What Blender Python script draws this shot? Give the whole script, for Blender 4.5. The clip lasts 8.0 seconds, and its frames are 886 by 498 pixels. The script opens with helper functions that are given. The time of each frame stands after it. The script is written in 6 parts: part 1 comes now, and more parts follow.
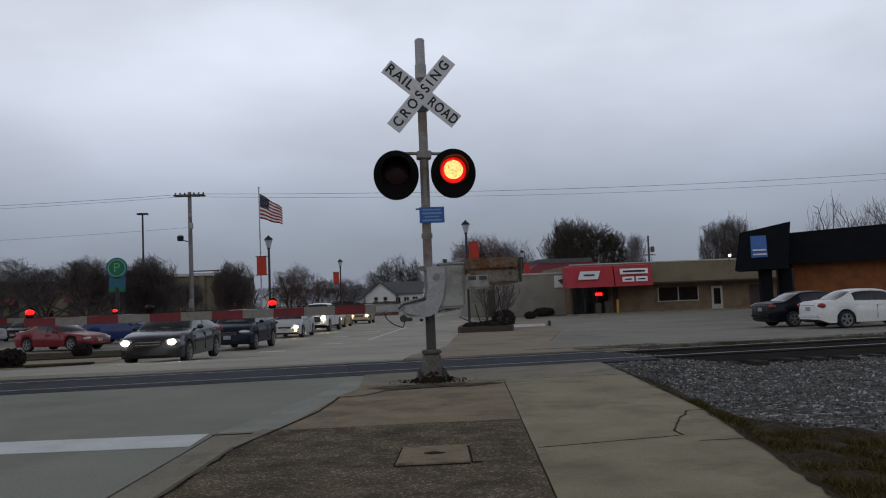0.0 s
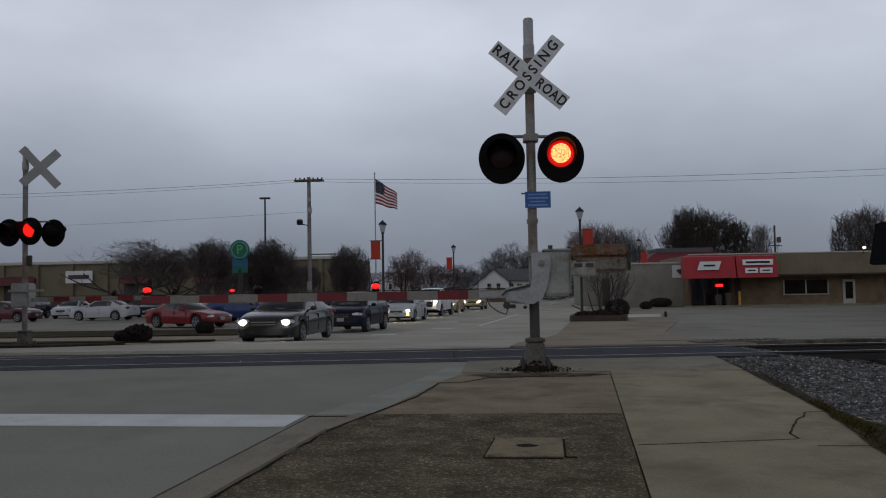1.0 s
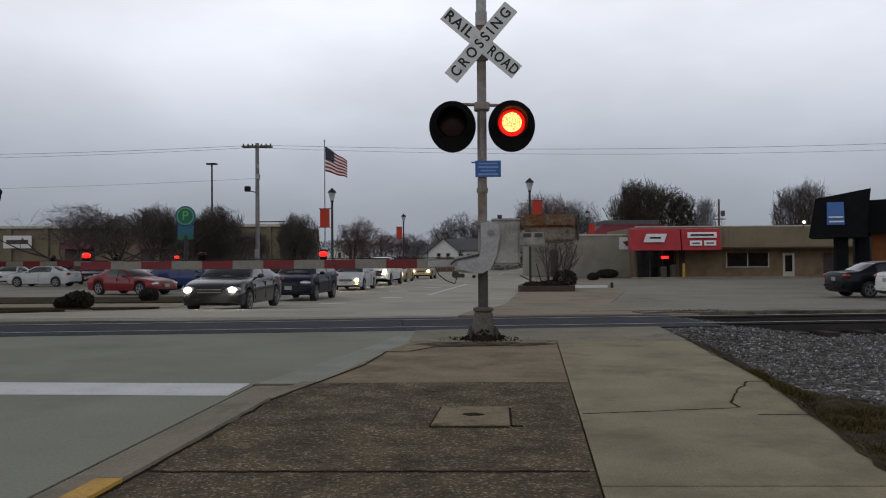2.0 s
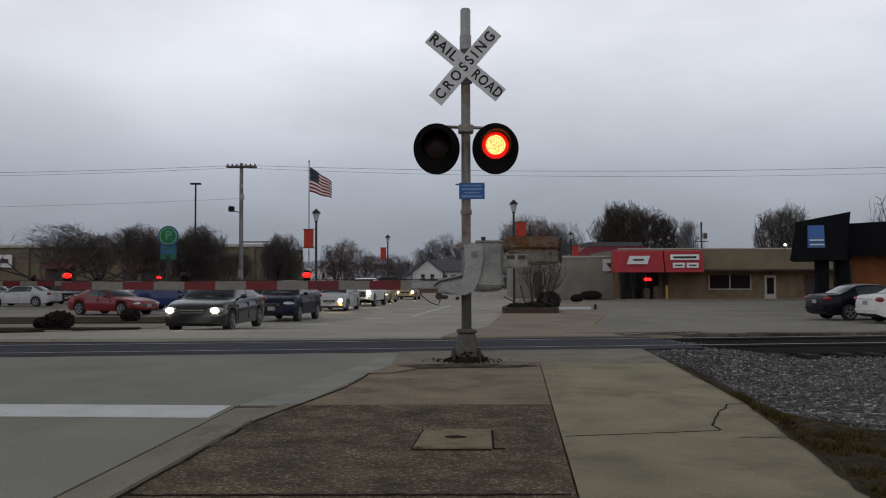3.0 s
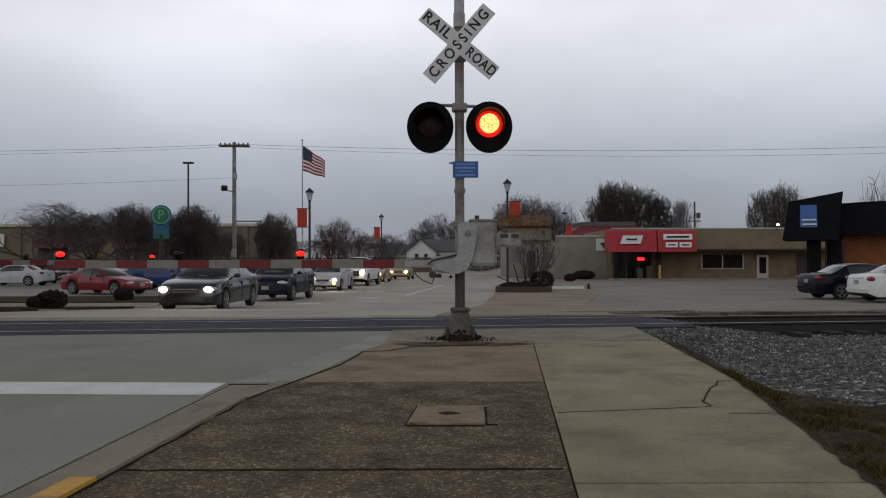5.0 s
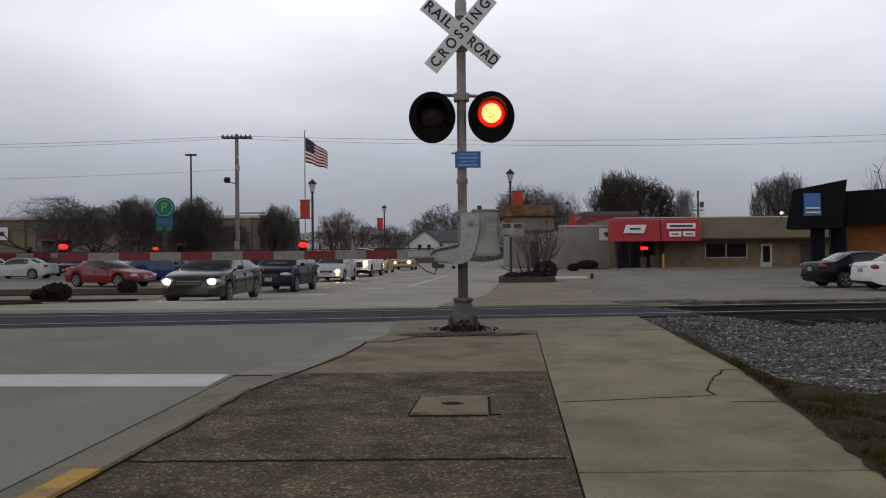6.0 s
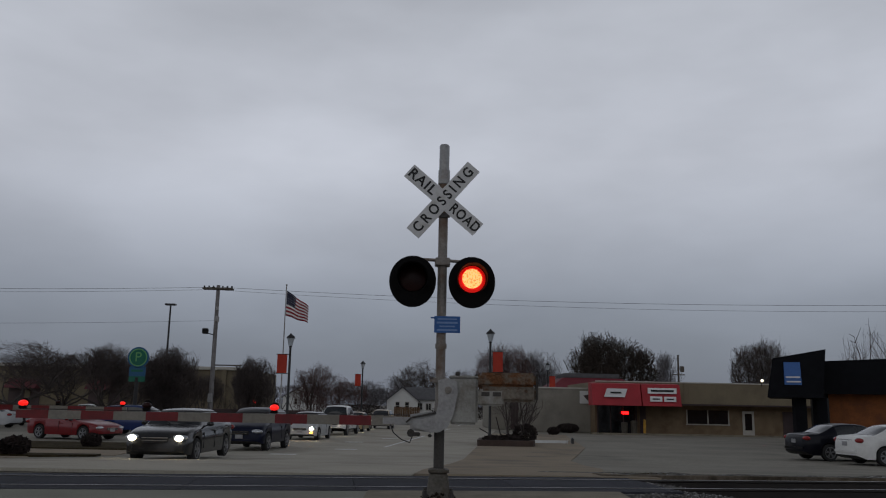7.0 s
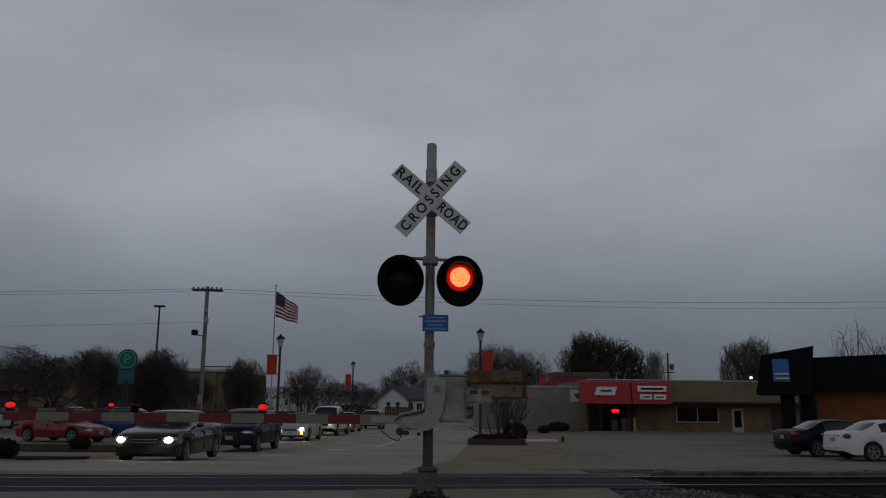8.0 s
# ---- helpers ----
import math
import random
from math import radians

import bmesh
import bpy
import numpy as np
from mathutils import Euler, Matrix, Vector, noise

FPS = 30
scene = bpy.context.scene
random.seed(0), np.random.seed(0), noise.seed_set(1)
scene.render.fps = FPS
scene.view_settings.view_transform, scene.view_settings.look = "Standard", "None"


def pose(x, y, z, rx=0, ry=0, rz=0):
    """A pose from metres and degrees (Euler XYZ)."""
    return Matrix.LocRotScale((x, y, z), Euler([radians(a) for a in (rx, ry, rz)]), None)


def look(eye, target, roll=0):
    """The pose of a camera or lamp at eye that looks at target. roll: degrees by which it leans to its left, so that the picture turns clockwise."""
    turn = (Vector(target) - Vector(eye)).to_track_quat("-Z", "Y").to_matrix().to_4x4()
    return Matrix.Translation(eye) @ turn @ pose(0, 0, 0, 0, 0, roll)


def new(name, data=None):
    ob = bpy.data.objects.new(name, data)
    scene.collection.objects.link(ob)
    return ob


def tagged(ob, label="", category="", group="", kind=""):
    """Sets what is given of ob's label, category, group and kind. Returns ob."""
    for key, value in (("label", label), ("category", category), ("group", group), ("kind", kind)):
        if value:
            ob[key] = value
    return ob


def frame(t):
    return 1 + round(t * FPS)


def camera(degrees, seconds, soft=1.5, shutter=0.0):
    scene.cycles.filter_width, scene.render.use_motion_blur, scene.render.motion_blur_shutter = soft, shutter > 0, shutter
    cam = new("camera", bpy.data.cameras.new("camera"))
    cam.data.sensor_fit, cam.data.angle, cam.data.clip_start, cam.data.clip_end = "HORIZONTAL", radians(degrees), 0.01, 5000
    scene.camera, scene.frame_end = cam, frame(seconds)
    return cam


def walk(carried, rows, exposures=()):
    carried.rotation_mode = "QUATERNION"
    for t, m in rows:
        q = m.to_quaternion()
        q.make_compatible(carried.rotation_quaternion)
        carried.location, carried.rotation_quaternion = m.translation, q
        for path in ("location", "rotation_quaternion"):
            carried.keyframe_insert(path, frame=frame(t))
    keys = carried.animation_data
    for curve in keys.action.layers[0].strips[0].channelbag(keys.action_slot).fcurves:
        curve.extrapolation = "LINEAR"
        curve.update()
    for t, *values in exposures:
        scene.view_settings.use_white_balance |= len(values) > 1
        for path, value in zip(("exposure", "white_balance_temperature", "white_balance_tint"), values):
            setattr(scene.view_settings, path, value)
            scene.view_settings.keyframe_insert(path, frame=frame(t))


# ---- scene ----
cam = camera(55.7, 8.0, soft=1.1)

PATH = [
    (0, (-0.158, -0.27, 1.111), (-0.05, 1.724, 1.228), -2.3),
    (0.5, (-0.096, -0.133, 1.108), (-0.096, 1.865, 1.211), -1.5),
    (0.7, (-0.06, -0.083, 1.121), (-0.143, 1.91, 1.27), -0.5),
    (1, (-0.02, -0.049, 1.1), (-0.186, 1.942, 1.193), -1.0),
    (1.5, (-0.007, 0.012, 1.091), (-0.091, 2.01, 1.095), -0.4),
    (2, (-0.013, 0.032, 1.09), (-0.061, 2.031, 1.109), -0.4),
    (3.5, (0.0, 0.0, 1.1), (0.0, 1.998, 1.179), -0.0),
    (4, (0.001, -0.011, 1.094), (-0.008, 1.988, 1.153), 0.3),
    (4.5, (-0.004, -0.005, 1.088), (-0.001, 1.995, 1.127), 0.1),
    (6, (0.002, 0.011, 1.081), (-0.001, 2.011, 1.079), -0.5),
    (6.2, (0.012, 0.051, 1.087), (-0.006, 2.05, 1.13), 0.1),
    (6.4, (0.003, 0.069, 1.116), (-0.015, 2.063, 1.258), 1.4),
    (6.5, (0.01, 0.091, 1.117), (-0.018, 2.079, 1.334), 2.9),
    (6.7, (0.013, 0.189, 1.143), (-0.061, 2.165, 1.442), 3.3),
    (7, (0.027, 0.159, 1.202), (0.067, 2.125, 1.57), 1.1),
    (7.5, (0.047, 0.157, 1.191), (0.082, 2.109, 1.625), 1.1),
    (8, (0.055, 0.138, 1.183), (0.119, 2.103, 1.551), 0.6),
]
# the clip's own exposure and white balance drift
EXPOSURE = ((0.0, -0.1, 6150, 10), (0.5, -0.1, 6100, 10), (1.0, -0.4, 6150, 10), (1.5, 0.05, 6450, 10), (2.0, 0.15, 6500, 10), (3.5, -0.04, 6500, 10), (4.5, 0.03, 6550, 10),
            (6.0, 0.22, 6600, 10), (6.2, 0.24, 6550, 10), (6.5, -0.1, 6450, 10), (7.0, -0.6, 6300, 10), (7.5, -0.95, 6300, 10), (8.0, -1.2, 6250, 10))
walk(cam, [(t, look(eye, target, roll)) for t, eye, target, roll in PATH], EXPOSURE)

# ---- world and light: overcast dusk ----
world = bpy.data.worlds.new("overcast_sky")
scene.world = world
world.use_nodes = True
wn, wl = world.node_tree.nodes, world.node_tree.links
wn.clear()
w_out = wn.new("ShaderNodeOutputWorld")
w_bg = wn.new("ShaderNodeBackground")
w_sky = wn.new("ShaderNodeTexSky")
w_sky.sky_type, w_sky.sun_disc = "NISHITA", False
w_sky.sun_elevation, w_sky.sun_rotation = radians(12), radians(200)
w_tc = wn.new("ShaderNodeTexCoord")
w_map = wn.new("ShaderNodeMapping")
w_map.inputs["Scale"].default_value = (1.0, 1.0, 2.6)
w_noise = wn.new("ShaderNodeTexNoise")
w_noise.inputs["Scale"].default_value, w_noise.inputs["Detail"].default_value, w_noise.inputs["Roughness"].default_value = 1.9, 5.0, 0.5
w_sep = wn.new("ShaderNodeSeparateXYZ")
w_ramp = wn.new("ShaderNodeValToRGB")       # haze at the horizon to brighter cloud overhead
w_ramp.color_ramp.elements[0].position, w_ramp.color_ramp.elements[0].color = 0.0, (0.235, 0.262, 0.325, 1)
w_ramp.color_ramp.elements[1].position, w_ramp.color_ramp.elements[1].color = 1.0, (0.12, 0.124, 0.137, 1)
mid = w_ramp.color_ramp.elements.new(0.12)
mid.color = (0.39, 0.418, 0.483, 1)
for pos, col in ((0.28, (0.81, 0.83, 0.90, 1)), (0.44, (0.77, 0.79, 0.85, 1)), (0.56, (0.44, 0.45, 0.49, 1)), (0.75, (0.185, 0.19, 0.207, 1))):
    w_ramp.color_ramp.elements.new(pos).color = col
w_cl = wn.new("ShaderNodeMapRange")
w_cl.inputs["From Min"].default_value, w_cl.inputs["From Max"].default_value = 0.3, 0.7
w_cl.inputs["To Min"].default_value, w_cl.inputs["To Max"].default_value = 0.80, 1.20
w_mul = wn.new("ShaderNodeMix")
w_mul.data_type, w_mul.blend_type = "RGBA", "MULTIPLY"
w_mul.inputs["Factor"].default_value = 1.0
w_mix = wn.new("ShaderNodeMix")
w_mix.data_type = "RGBA"
w_mix.inputs["Factor"].default_value = 0.93
w_sc = wn.new("ShaderNodeMix")
w_sc.data_type, w_sc.blend_type = "RGBA", "MULTIPLY"
w_sc.inputs["Factor"].default_value = 1.0
w_sc.inputs[7].default_value = (0.08, 0.08, 0.08, 1)
wl.new(w_tc.outputs["Generated"], w_map.inputs["Vector"])
wl.new(w_map.outputs["Vector"], w_noise.inputs["Vector"])
wl.new(w_tc.outputs["Generated"], w_sep.inputs["Vector"])
wl.new(w_sep.outputs["Z"], w_ramp.inputs["Fac"])
wl.new(w_noise.outputs["Fac"], w_cl.inputs["Value"])
wl.new(w_ramp.outputs["Color"], w_mul.inputs[6])
wl.new(w_cl.outputs["Result"], w_mul.inputs[7])
wl.new(w_sky.outputs["Color"], w_sc.inputs[6])
wl.new(w_sc.outputs[2], w_mix.inputs[6])
wl.new(w_mul.outputs[2], w_mix.inputs[7])
wl.new(w_mix.outputs[2], w_bg.inputs["Color"])
wl.new(w_bg.outputs["Background"], w_out.inputs["Surface"])
w_bg.inputs["Strength"].default_value = 1.0

sun_data = bpy.data.lights.new("sun", "SUN")
sun_data.energy, sun_data.angle, sun_data.color = 0.2, radians(40), (1.0, 0.97, 0.92)
sun = new("sun", sun_data)
sun.matrix_world = look((0, 0, 60), (20, 45, 0))


# ---- materials ----
def mat(name, base, rough=0.7, metal=0.0, var=0.18, scale=3.0, fine=60.0, bump=0.15, stain=None, stain_scale=0.7, stain_at=0.58, spec=0.5, coat=0.0, per_piece=0.0):
    m = bpy.data.materials.new(name)
    m.use_nodes = True
    n, l = m.node_tree.nodes, m.node_tree.links
    b = n["Principled BSDF"]
    b.inputs["Roughness"].default_value, b.inputs["Metallic"].default_value = rough, metal
    b.inputs["Specular IOR Level"].default_value = spec
    b.inputs["Coat Weight"].default_value = coat
    tc = n.new("ShaderNodeTexCoord")
    big, small = n.new("ShaderNodeTexNoise"), n.new("ShaderNodeTexNoise")
    big.inputs["Scale"].default_value, big.inputs["Detail"].default_value = scale, 4
    small.inputs["Scale"].default_value, small.inputs["Detail"].default_value = fine, 3
    for q in (big, small):
        l.new(tc.outputs["Object"], q.inputs["Vector"])
    add = n.new("ShaderNodeMath")
    add.operation = "ADD"
    l.new(big.outputs["Fac"], add.inputs[0])
    l.new(small.outputs["Fac"], add.inputs[1])
    mr = n.new("ShaderNodeMapRange")
    mr.inputs["From Min"].default_value, mr.inputs["From Max"].default_value = 0.7, 1.3
    mr.inputs["To Min"].default_value, mr.inputs["To Max"].default_value = 1 - var, 1 + var
    l.new(add.outputs[0], mr.inputs["Value"])
    mul = n.new("ShaderNodeMix")
    mul.data_type, mul.blend_type = "RGBA", "MULTIPLY"
    mul.inputs["Factor"].default_value = 1
    mul.inputs[6].default_value = (*base, 1)
    l.new(mr.outputs["Result"], mul.inputs[7])
    colour = mul.outputs[2]
    if stain:
        st = n.new("ShaderNodeTexNoise")
        st.inputs["Scale"].default_value, st.inputs["Detail"].default_value, st.inputs["Roughness"].default_value = stain_scale, 6, 0.65
        l.new(tc.outputs["Object"], st.inputs["Vector"])
        sr = n.new("ShaderNodeMapRange")
        sr.inputs["From Min"].default_value, sr.inputs["From Max"].default_value = stain_at - 0.08, stain_at + 0.08
        l.new(st.outputs["Fac"], sr.inputs["Value"])
        mx = n.new("ShaderNodeMix")
        mx.data_type = "RGBA"
        mx.inputs[7].default_value = (*stain, 1)
        l.new(sr.outputs["Result"], mx.inputs["Factor"])
        l.new(colour, mx.inputs[6])
        colour = mx.outputs[2]
    if per_piece:
        oi = n.new("ShaderNodeObjectInfo")
        pr = n.new("ShaderNodeMapRange")
        pr.inputs["To Min"].default_value, pr.inputs["To Max"].default_value = 1 - per_piece, 1 + per_piece
        l.new(oi.outputs["Random"], pr.inputs["Value"])
        pm = n.new("ShaderNodeMix")
        pm.data_type, pm.blend_type = "RGBA", "MULTIPLY"
        pm.inputs["Factor"].default_value = 1
        l.new(colour, pm.inputs[6])
        l.new(pr.outputs["Result"], pm.inputs[7])
        colour = pm.outputs[2]
    l.new(colour, b.inputs["Base Color"])
    if bump:
        bp = n.new("ShaderNodeBump")
        bp.inputs["Strength"].default_value, bp.inputs["Distance"].default_value = bump, 0.02
        l.new(small.outputs["Fac"], bp.inputs["Height"])
        l.new(bp.outputs["Normal"], b.inputs["Normal"])
    return m


def glow(name, colour, strength):
    m = bpy.data.materials.new(name)
    m.use_nodes = True
    b = m.node_tree.nodes["Principled BSDF"]
    b.inputs["Base Color"].default_value = (*colour, 1)
    b.inputs["Emission Color"].default_value = (*colour, 1)
    b.inputs["Emission Strength"].default_value = strength
    b.inputs["Roughness"].default_value = 0.3
    return m


def speckle(name, base, dark, light, scale, rough=0.85):
    """Exposed aggregate or ballast: pebbles of mixed tone."""
    m = bpy.data.materials.new(name)
    m.use_nodes = True
    n, l = m.node_tree.nodes, m.node_tree.links
    b = n["Principled BSDF"]
    b.inputs["Roughness"].default_value, b.inputs["Specular IOR Level"].default_value = rough, 0.12
    tc, vo, no = n.new("ShaderNodeTexCoord"), n.new("ShaderNodeTexVoronoi"), n.new("ShaderNodeTexNoise")
    vo.inputs["Scale"].default_value = scale
    no.inputs["Scale"].default_value, no.inputs["Detail"].default_value, no.inputs["Roughness"].default_value = 2.6, 7, 0.68
    l.new(tc.outputs["Object"], vo.inputs["Vector"])
    l.new(tc.outputs["Object"], no.inputs["Vector"])
    r = n.new("ShaderNodeValToRGB")
    r.color_ramp.elements[0].position, r.color_ramp.elements[0].color = 0.1, (*dark, 1)
    r.color_ramp.elements[1].position, r.color_ramp.elements[1].color = 0.95, (*light, 1)
    k = r.color_ramp.elements.new(0.86)
    k.color = (*base, 1)
    sep = n.new("ShaderNodeSeparateColor")
    l.new(vo.outputs["Color"], sep.inputs["Color"])
    l.new(sep.outputs["Red"], r.inputs["Fac"])
    mr = n.new("ShaderNodeMapRange")
    mr.inputs["From Min"].default_value, mr.inputs["From Max"].default_value = 0.3, 0.7
    mr.inputs["To Min"].default_value, mr.inputs["To Max"].default_value = 0.35, 1.5
    l.new(no.outputs["Fac"], mr.inputs["Value"])
    mul = n.new("ShaderNodeMix")
    mul.data_type, mul.blend_type = "RGBA", "MULTIPLY"
    mul.inputs["Factor"].default_value = 1
    l.new(r.outputs["Color"], mul.inputs[6])
    l.new(mr.outputs["Result"], mul.inputs[7])
    l.new(mul.outputs[2], b.inputs["Base Color"])
    bp = n.new("ShaderNodeBump")
    bp.inputs["Strength"].default_value, bp.inputs["Distance"].default_value = 0.6, 0.012
    bp.invert = True
    l.new(vo.outputs["Distance"], bp.inputs["Height"])
    l.new(bp.outputs["Normal"], b.inputs["Normal"])
    return m


M_LOT = mat("lot_asphalt", (0.255, 0.24, 0.202), 0.9, spec=0.15, var=0.2, scale=0.25, fine=9, stain=(0.18, 0.17, 0.145), stain_scale=0.16)
M_ROAD = mat("road_concrete", (0.25, 0.252, 0.208), 0.85, spec=0.15, var=0.16, scale=0.6, fine=45, bump=0.2, stain=(0.20, 0.20, 0.164), stain_scale=0.35, stain_at=0.6)
M_FARROAD = mat("far_road_concrete", (0.38, 0.355, 0.298), 0.85, spec=0.15, var=0.16, scale=0.4, fine=20, stain=(0.29, 0.27, 0.228), stain_scale=0.3)
M_GUTTER = mat("gutter_concrete", (0.245, 0.218, 0.162), 0.85, spec=0.2, var=0.22, scale=1.5, fine=50, stain=(0.165, 0.147, 0.108), stain_scale=1.1)
M_WALK = mat("sidewalk_concrete", (0.285, 0.25, 0.162), 0.88, spec=0.2, var=0.24, scale=1.6, fine=70, bump=0.3, stain=(0.19, 0.166, 0.107), stain_scale=1.1, stain_at=0.56, per_piece=0.05)
M_TAN = mat("tan_concrete", (0.25, 0.2, 0.132), 0.88, spec=0.2, var=0.28, scale=2.0, fine=60, bump=0.3, stain=(0.155, 0.12, 0.078), stain_scale=1.5)
M_APRON = mat("apron_concrete", (0.27, 0.222, 0.16), 0.88, spec=0.2, var=0.15, scale=0.5, fine=25, stain=(0.17, 0.145, 0.115), stain_scale=0.4)
M_AGG = speckle("exposed_aggregate", (0.155, 0.122, 0.075), (0.085, 0.066, 0.04), (0.29, 0.25, 0.18), 75)
M_BALLAST = speckle("ballast_stone", (0.155, 0.145, 0.126), (0.036, 0.036, 0.035), (0.38, 0.38, 0.37), 18)
M_DIRT = mat("dirt", (0.062, 0.048, 0.028), 0.95, spec=0.1, var=0.6, scale=7, fine=60, bump=0.8, stain=(0.032, 0.026, 0.016), stain_scale=5, stain_at=0.52)
M_SOIL = mat("dark_soil", (0.024, 0.018, 0.013), 0.95, spec=0.1, var=0.7, scale=6, fine=60, bump=0.6)
M_GRASS = mat("winter_grass", (0.085, 0.07, 0.028), 1.0, spec=0.0, var=0.5, scale=3, fine=30, bump=0.0, per_piece=0.2)
M_PANEL = mat("crossing_panel", (0.036, 0.037, 0.048), 0.72, spec=0.06, var=0.3, scale=0.8, fine=20, bump=0.08, stain=(0.035, 0.036, 0.042), stain_scale=1.1, per_piece=0.08)
M_WHITE = mat("road_paint", (0.62, 0.63, 0.62), 0.7, var=0.12, scale=2.5, fine=60, stain=(0.40, 0.40, 0.39), stain_scale=3.5, stain_at=0.66)
M_YELLOW = mat("kerb_paint_yellow", (0.55, 0.30, 0.04), 0.7, var=0.2, scale=3, fine=50, stain=(0.25, 0.17, 0.07), stain_scale=4, stain_at=0.6)
M_RAIL = mat("rail_steel", (0.03, 0.025, 0.022), 0.7, metal=0.2, var=0.3, scale=3, fine=50)
M_RAILTOP = mat("rail_polished", (0.09, 0.09, 0.092), 0.22, metal=1.0, var=0.2, bump=0.0)
M_TIE = mat("tie_wood", (0.028, 0.024, 0.02), 0.9, var=0.4, scale=4, fine=40, bump=0.5)
M_GALV = mat("galvanised_steel", (0.34, 0.34, 0.34), 0.5, metal=0.35, var=0.18, scale=3, fine=30, stain=(0.22, 0.18, 0.15), stain_scale=1.6, stain_at=0.6)
M_MAST = mat("weathered_mast", (0.24, 0.22, 0.20), 0.6, metal=0.3, var=0.25, scale=3, fine=40, stain=(0.15, 0.10, 0.07), stain_scale=2.2, stain_at=0.55)
M_MASTLOW = mat("mast_dark", (0.06, 0.055, 0.05), 0.7, metal=0.2, var=0.3, scale=5, fine=40)
M_BASE = mat("cast_base", (0.125, 0.116, 0.10), 0.85, metal=0.1, var=0.3, scale=4, fine=30, bump=0.3, stain=(0.07, 0.055, 0.04), stain_scale=5, stain_at=0.52)
M_BOX = mat("mechanism_grey", (0.33, 0.33, 0.31), 0.55, metal=0.2, var=0.16, scale=3, fine=30, stain=(0.20, 0.18, 0.15), stain_scale=2.5, stain_at=0.6)
M_RUST = mat("rusty_weight", (0.10, 0.065, 0.042), 0.85, var=0.4, scale=4, fine=30, bump=0.4, stain=(0.13, 0.05, 0.015), stain_scale=3.5, stain_at=0.5)
M_BLACK = mat("signal_black", (0.005, 0.0045, 0.005), 0.75, spec=0.12, var=0.3, scale=6, fine=50, bump=0.05)
M_SIGNWHITE = mat("sign_white", (0.62, 0.62, 0.62), 0.45, var=0.08, scale=5, fine=40, bump=0.0, stain=(0.42, 0.40, 0.37), stain_scale=5, stain_at=0.68)
M_SIGNBACK = mat("sign_back", (0.30, 0.29, 0.28), 0.5, metal=0.4, var=0.15)
M_INK = mat("sign_ink", (0.012, 0.012, 0.013), 0.6, var=0.2, bump=0)
M_BLUE = mat("sign_blue", (0.02, 0.10, 0.33), 0.45, var=0.12, scale=6, bump=0)
M_BLUEBAR = mat("sign_bar", (0.16, 0.27, 0.50), 0.5, var=0.1, bump=0)
M_GATERED = mat("gate_red", (0.15, 0.006, 0.010), 0.5, var=0.2, scale=4, fine=30, bump=0.05, stain=(0.10, 0.008, 0.010), stain_scale=5)
M_GATEWHITE = mat("gate_white", (0.205, 0.188, 0.16), 0.55, var=0.16, scale=4, fine=30, bump=0.05, stain=(0.17, 0.15, 0.125), stain_scale=5)
M_LAMPOFF = mat("unlit_lens", (0.02, 0.003, 0.003), 0.35, var=0.1, bump=0, spec=0.2)
M_REDLAMP = glow("lit_red_lens", (1.0, 0.016, 0.01), 1.3)
M_LENSLIT = glow("lit_lens_rim", (1.0, 0.012, 0.008), 0.55)
M_HOTLAMP = glow("lit_lens_core", (1.0, 0.27, 0.045), 3.2)
hn, hl = M_HOTLAMP.node_tree.nodes, M_HOTLAMP.node_tree.links        # moulded facets of the lens
hv, hr, hc_ = hn.new("ShaderNodeTexVoronoi"), hn.new("ShaderNodeValToRGB"), hn.new("ShaderNodeTexCoord")
hv.inputs["Scale"].default_value = 55
hr.color_ramp.elements[0].color, hr.color_ramp.elements[1].color = (1.0, 0.50, 0.16, 1), (1.0, 0.07, 0.012, 1)
hr.color_ramp.elements[0].position, hr.color_ramp.elements[1].position = 0.25, 0.75
hl.new(hc_.outputs["Object"], hv.inputs["Vector"])
hl.new(hv.outputs["Distance"], hr.inputs["Fac"])
hl.new(hr.outputs["Color"], hn["Principled BSDF"].inputs["Emission Color"])
M_HEAD = glow("headlamp_lit", (1.0, 0.82, 0.52), 60.0)
M_HEADOFF = mat("headlamp_clear", (0.55, 0.57, 0.6), 0.12, metal=0.6, var=0.1, bump=0)
M_TAIL = mat("tail_lamp", (0.25, 0.015, 0.015), 0.2, var=0.1, bump=0)
M_GLASS = mat("car_glass", (0.018, 0.021, 0.024), 0.06, var=0.2, scale=1, bump=0, spec=0.7)
M_TYRE = mat("tyre_rubber", (0.018, 0.018, 0.018), 0.85, var=0.3, scale=8, fine=60)
M_RIM = mat("alloy_rim", (0.30, 0.30, 0.31), 0.35, metal=0.8, var=0.1, bump=0)
M_TRIM = mat("black_trim", (0.02, 0.02, 0.021), 0.55, var=0.2, bump=0.05)
M_CHROME = mat("chrome", (0.6, 0.6, 0.62), 0.15, metal=1.0, var=0.05, bump=0)


def paint(name, colour, rough=0.33, spec=0.4, coat=0.15):
    return mat(name, colour, rough, var=0.07, scale=1.5, fine=8, bump=0.0, coat=coat, spec=spec)


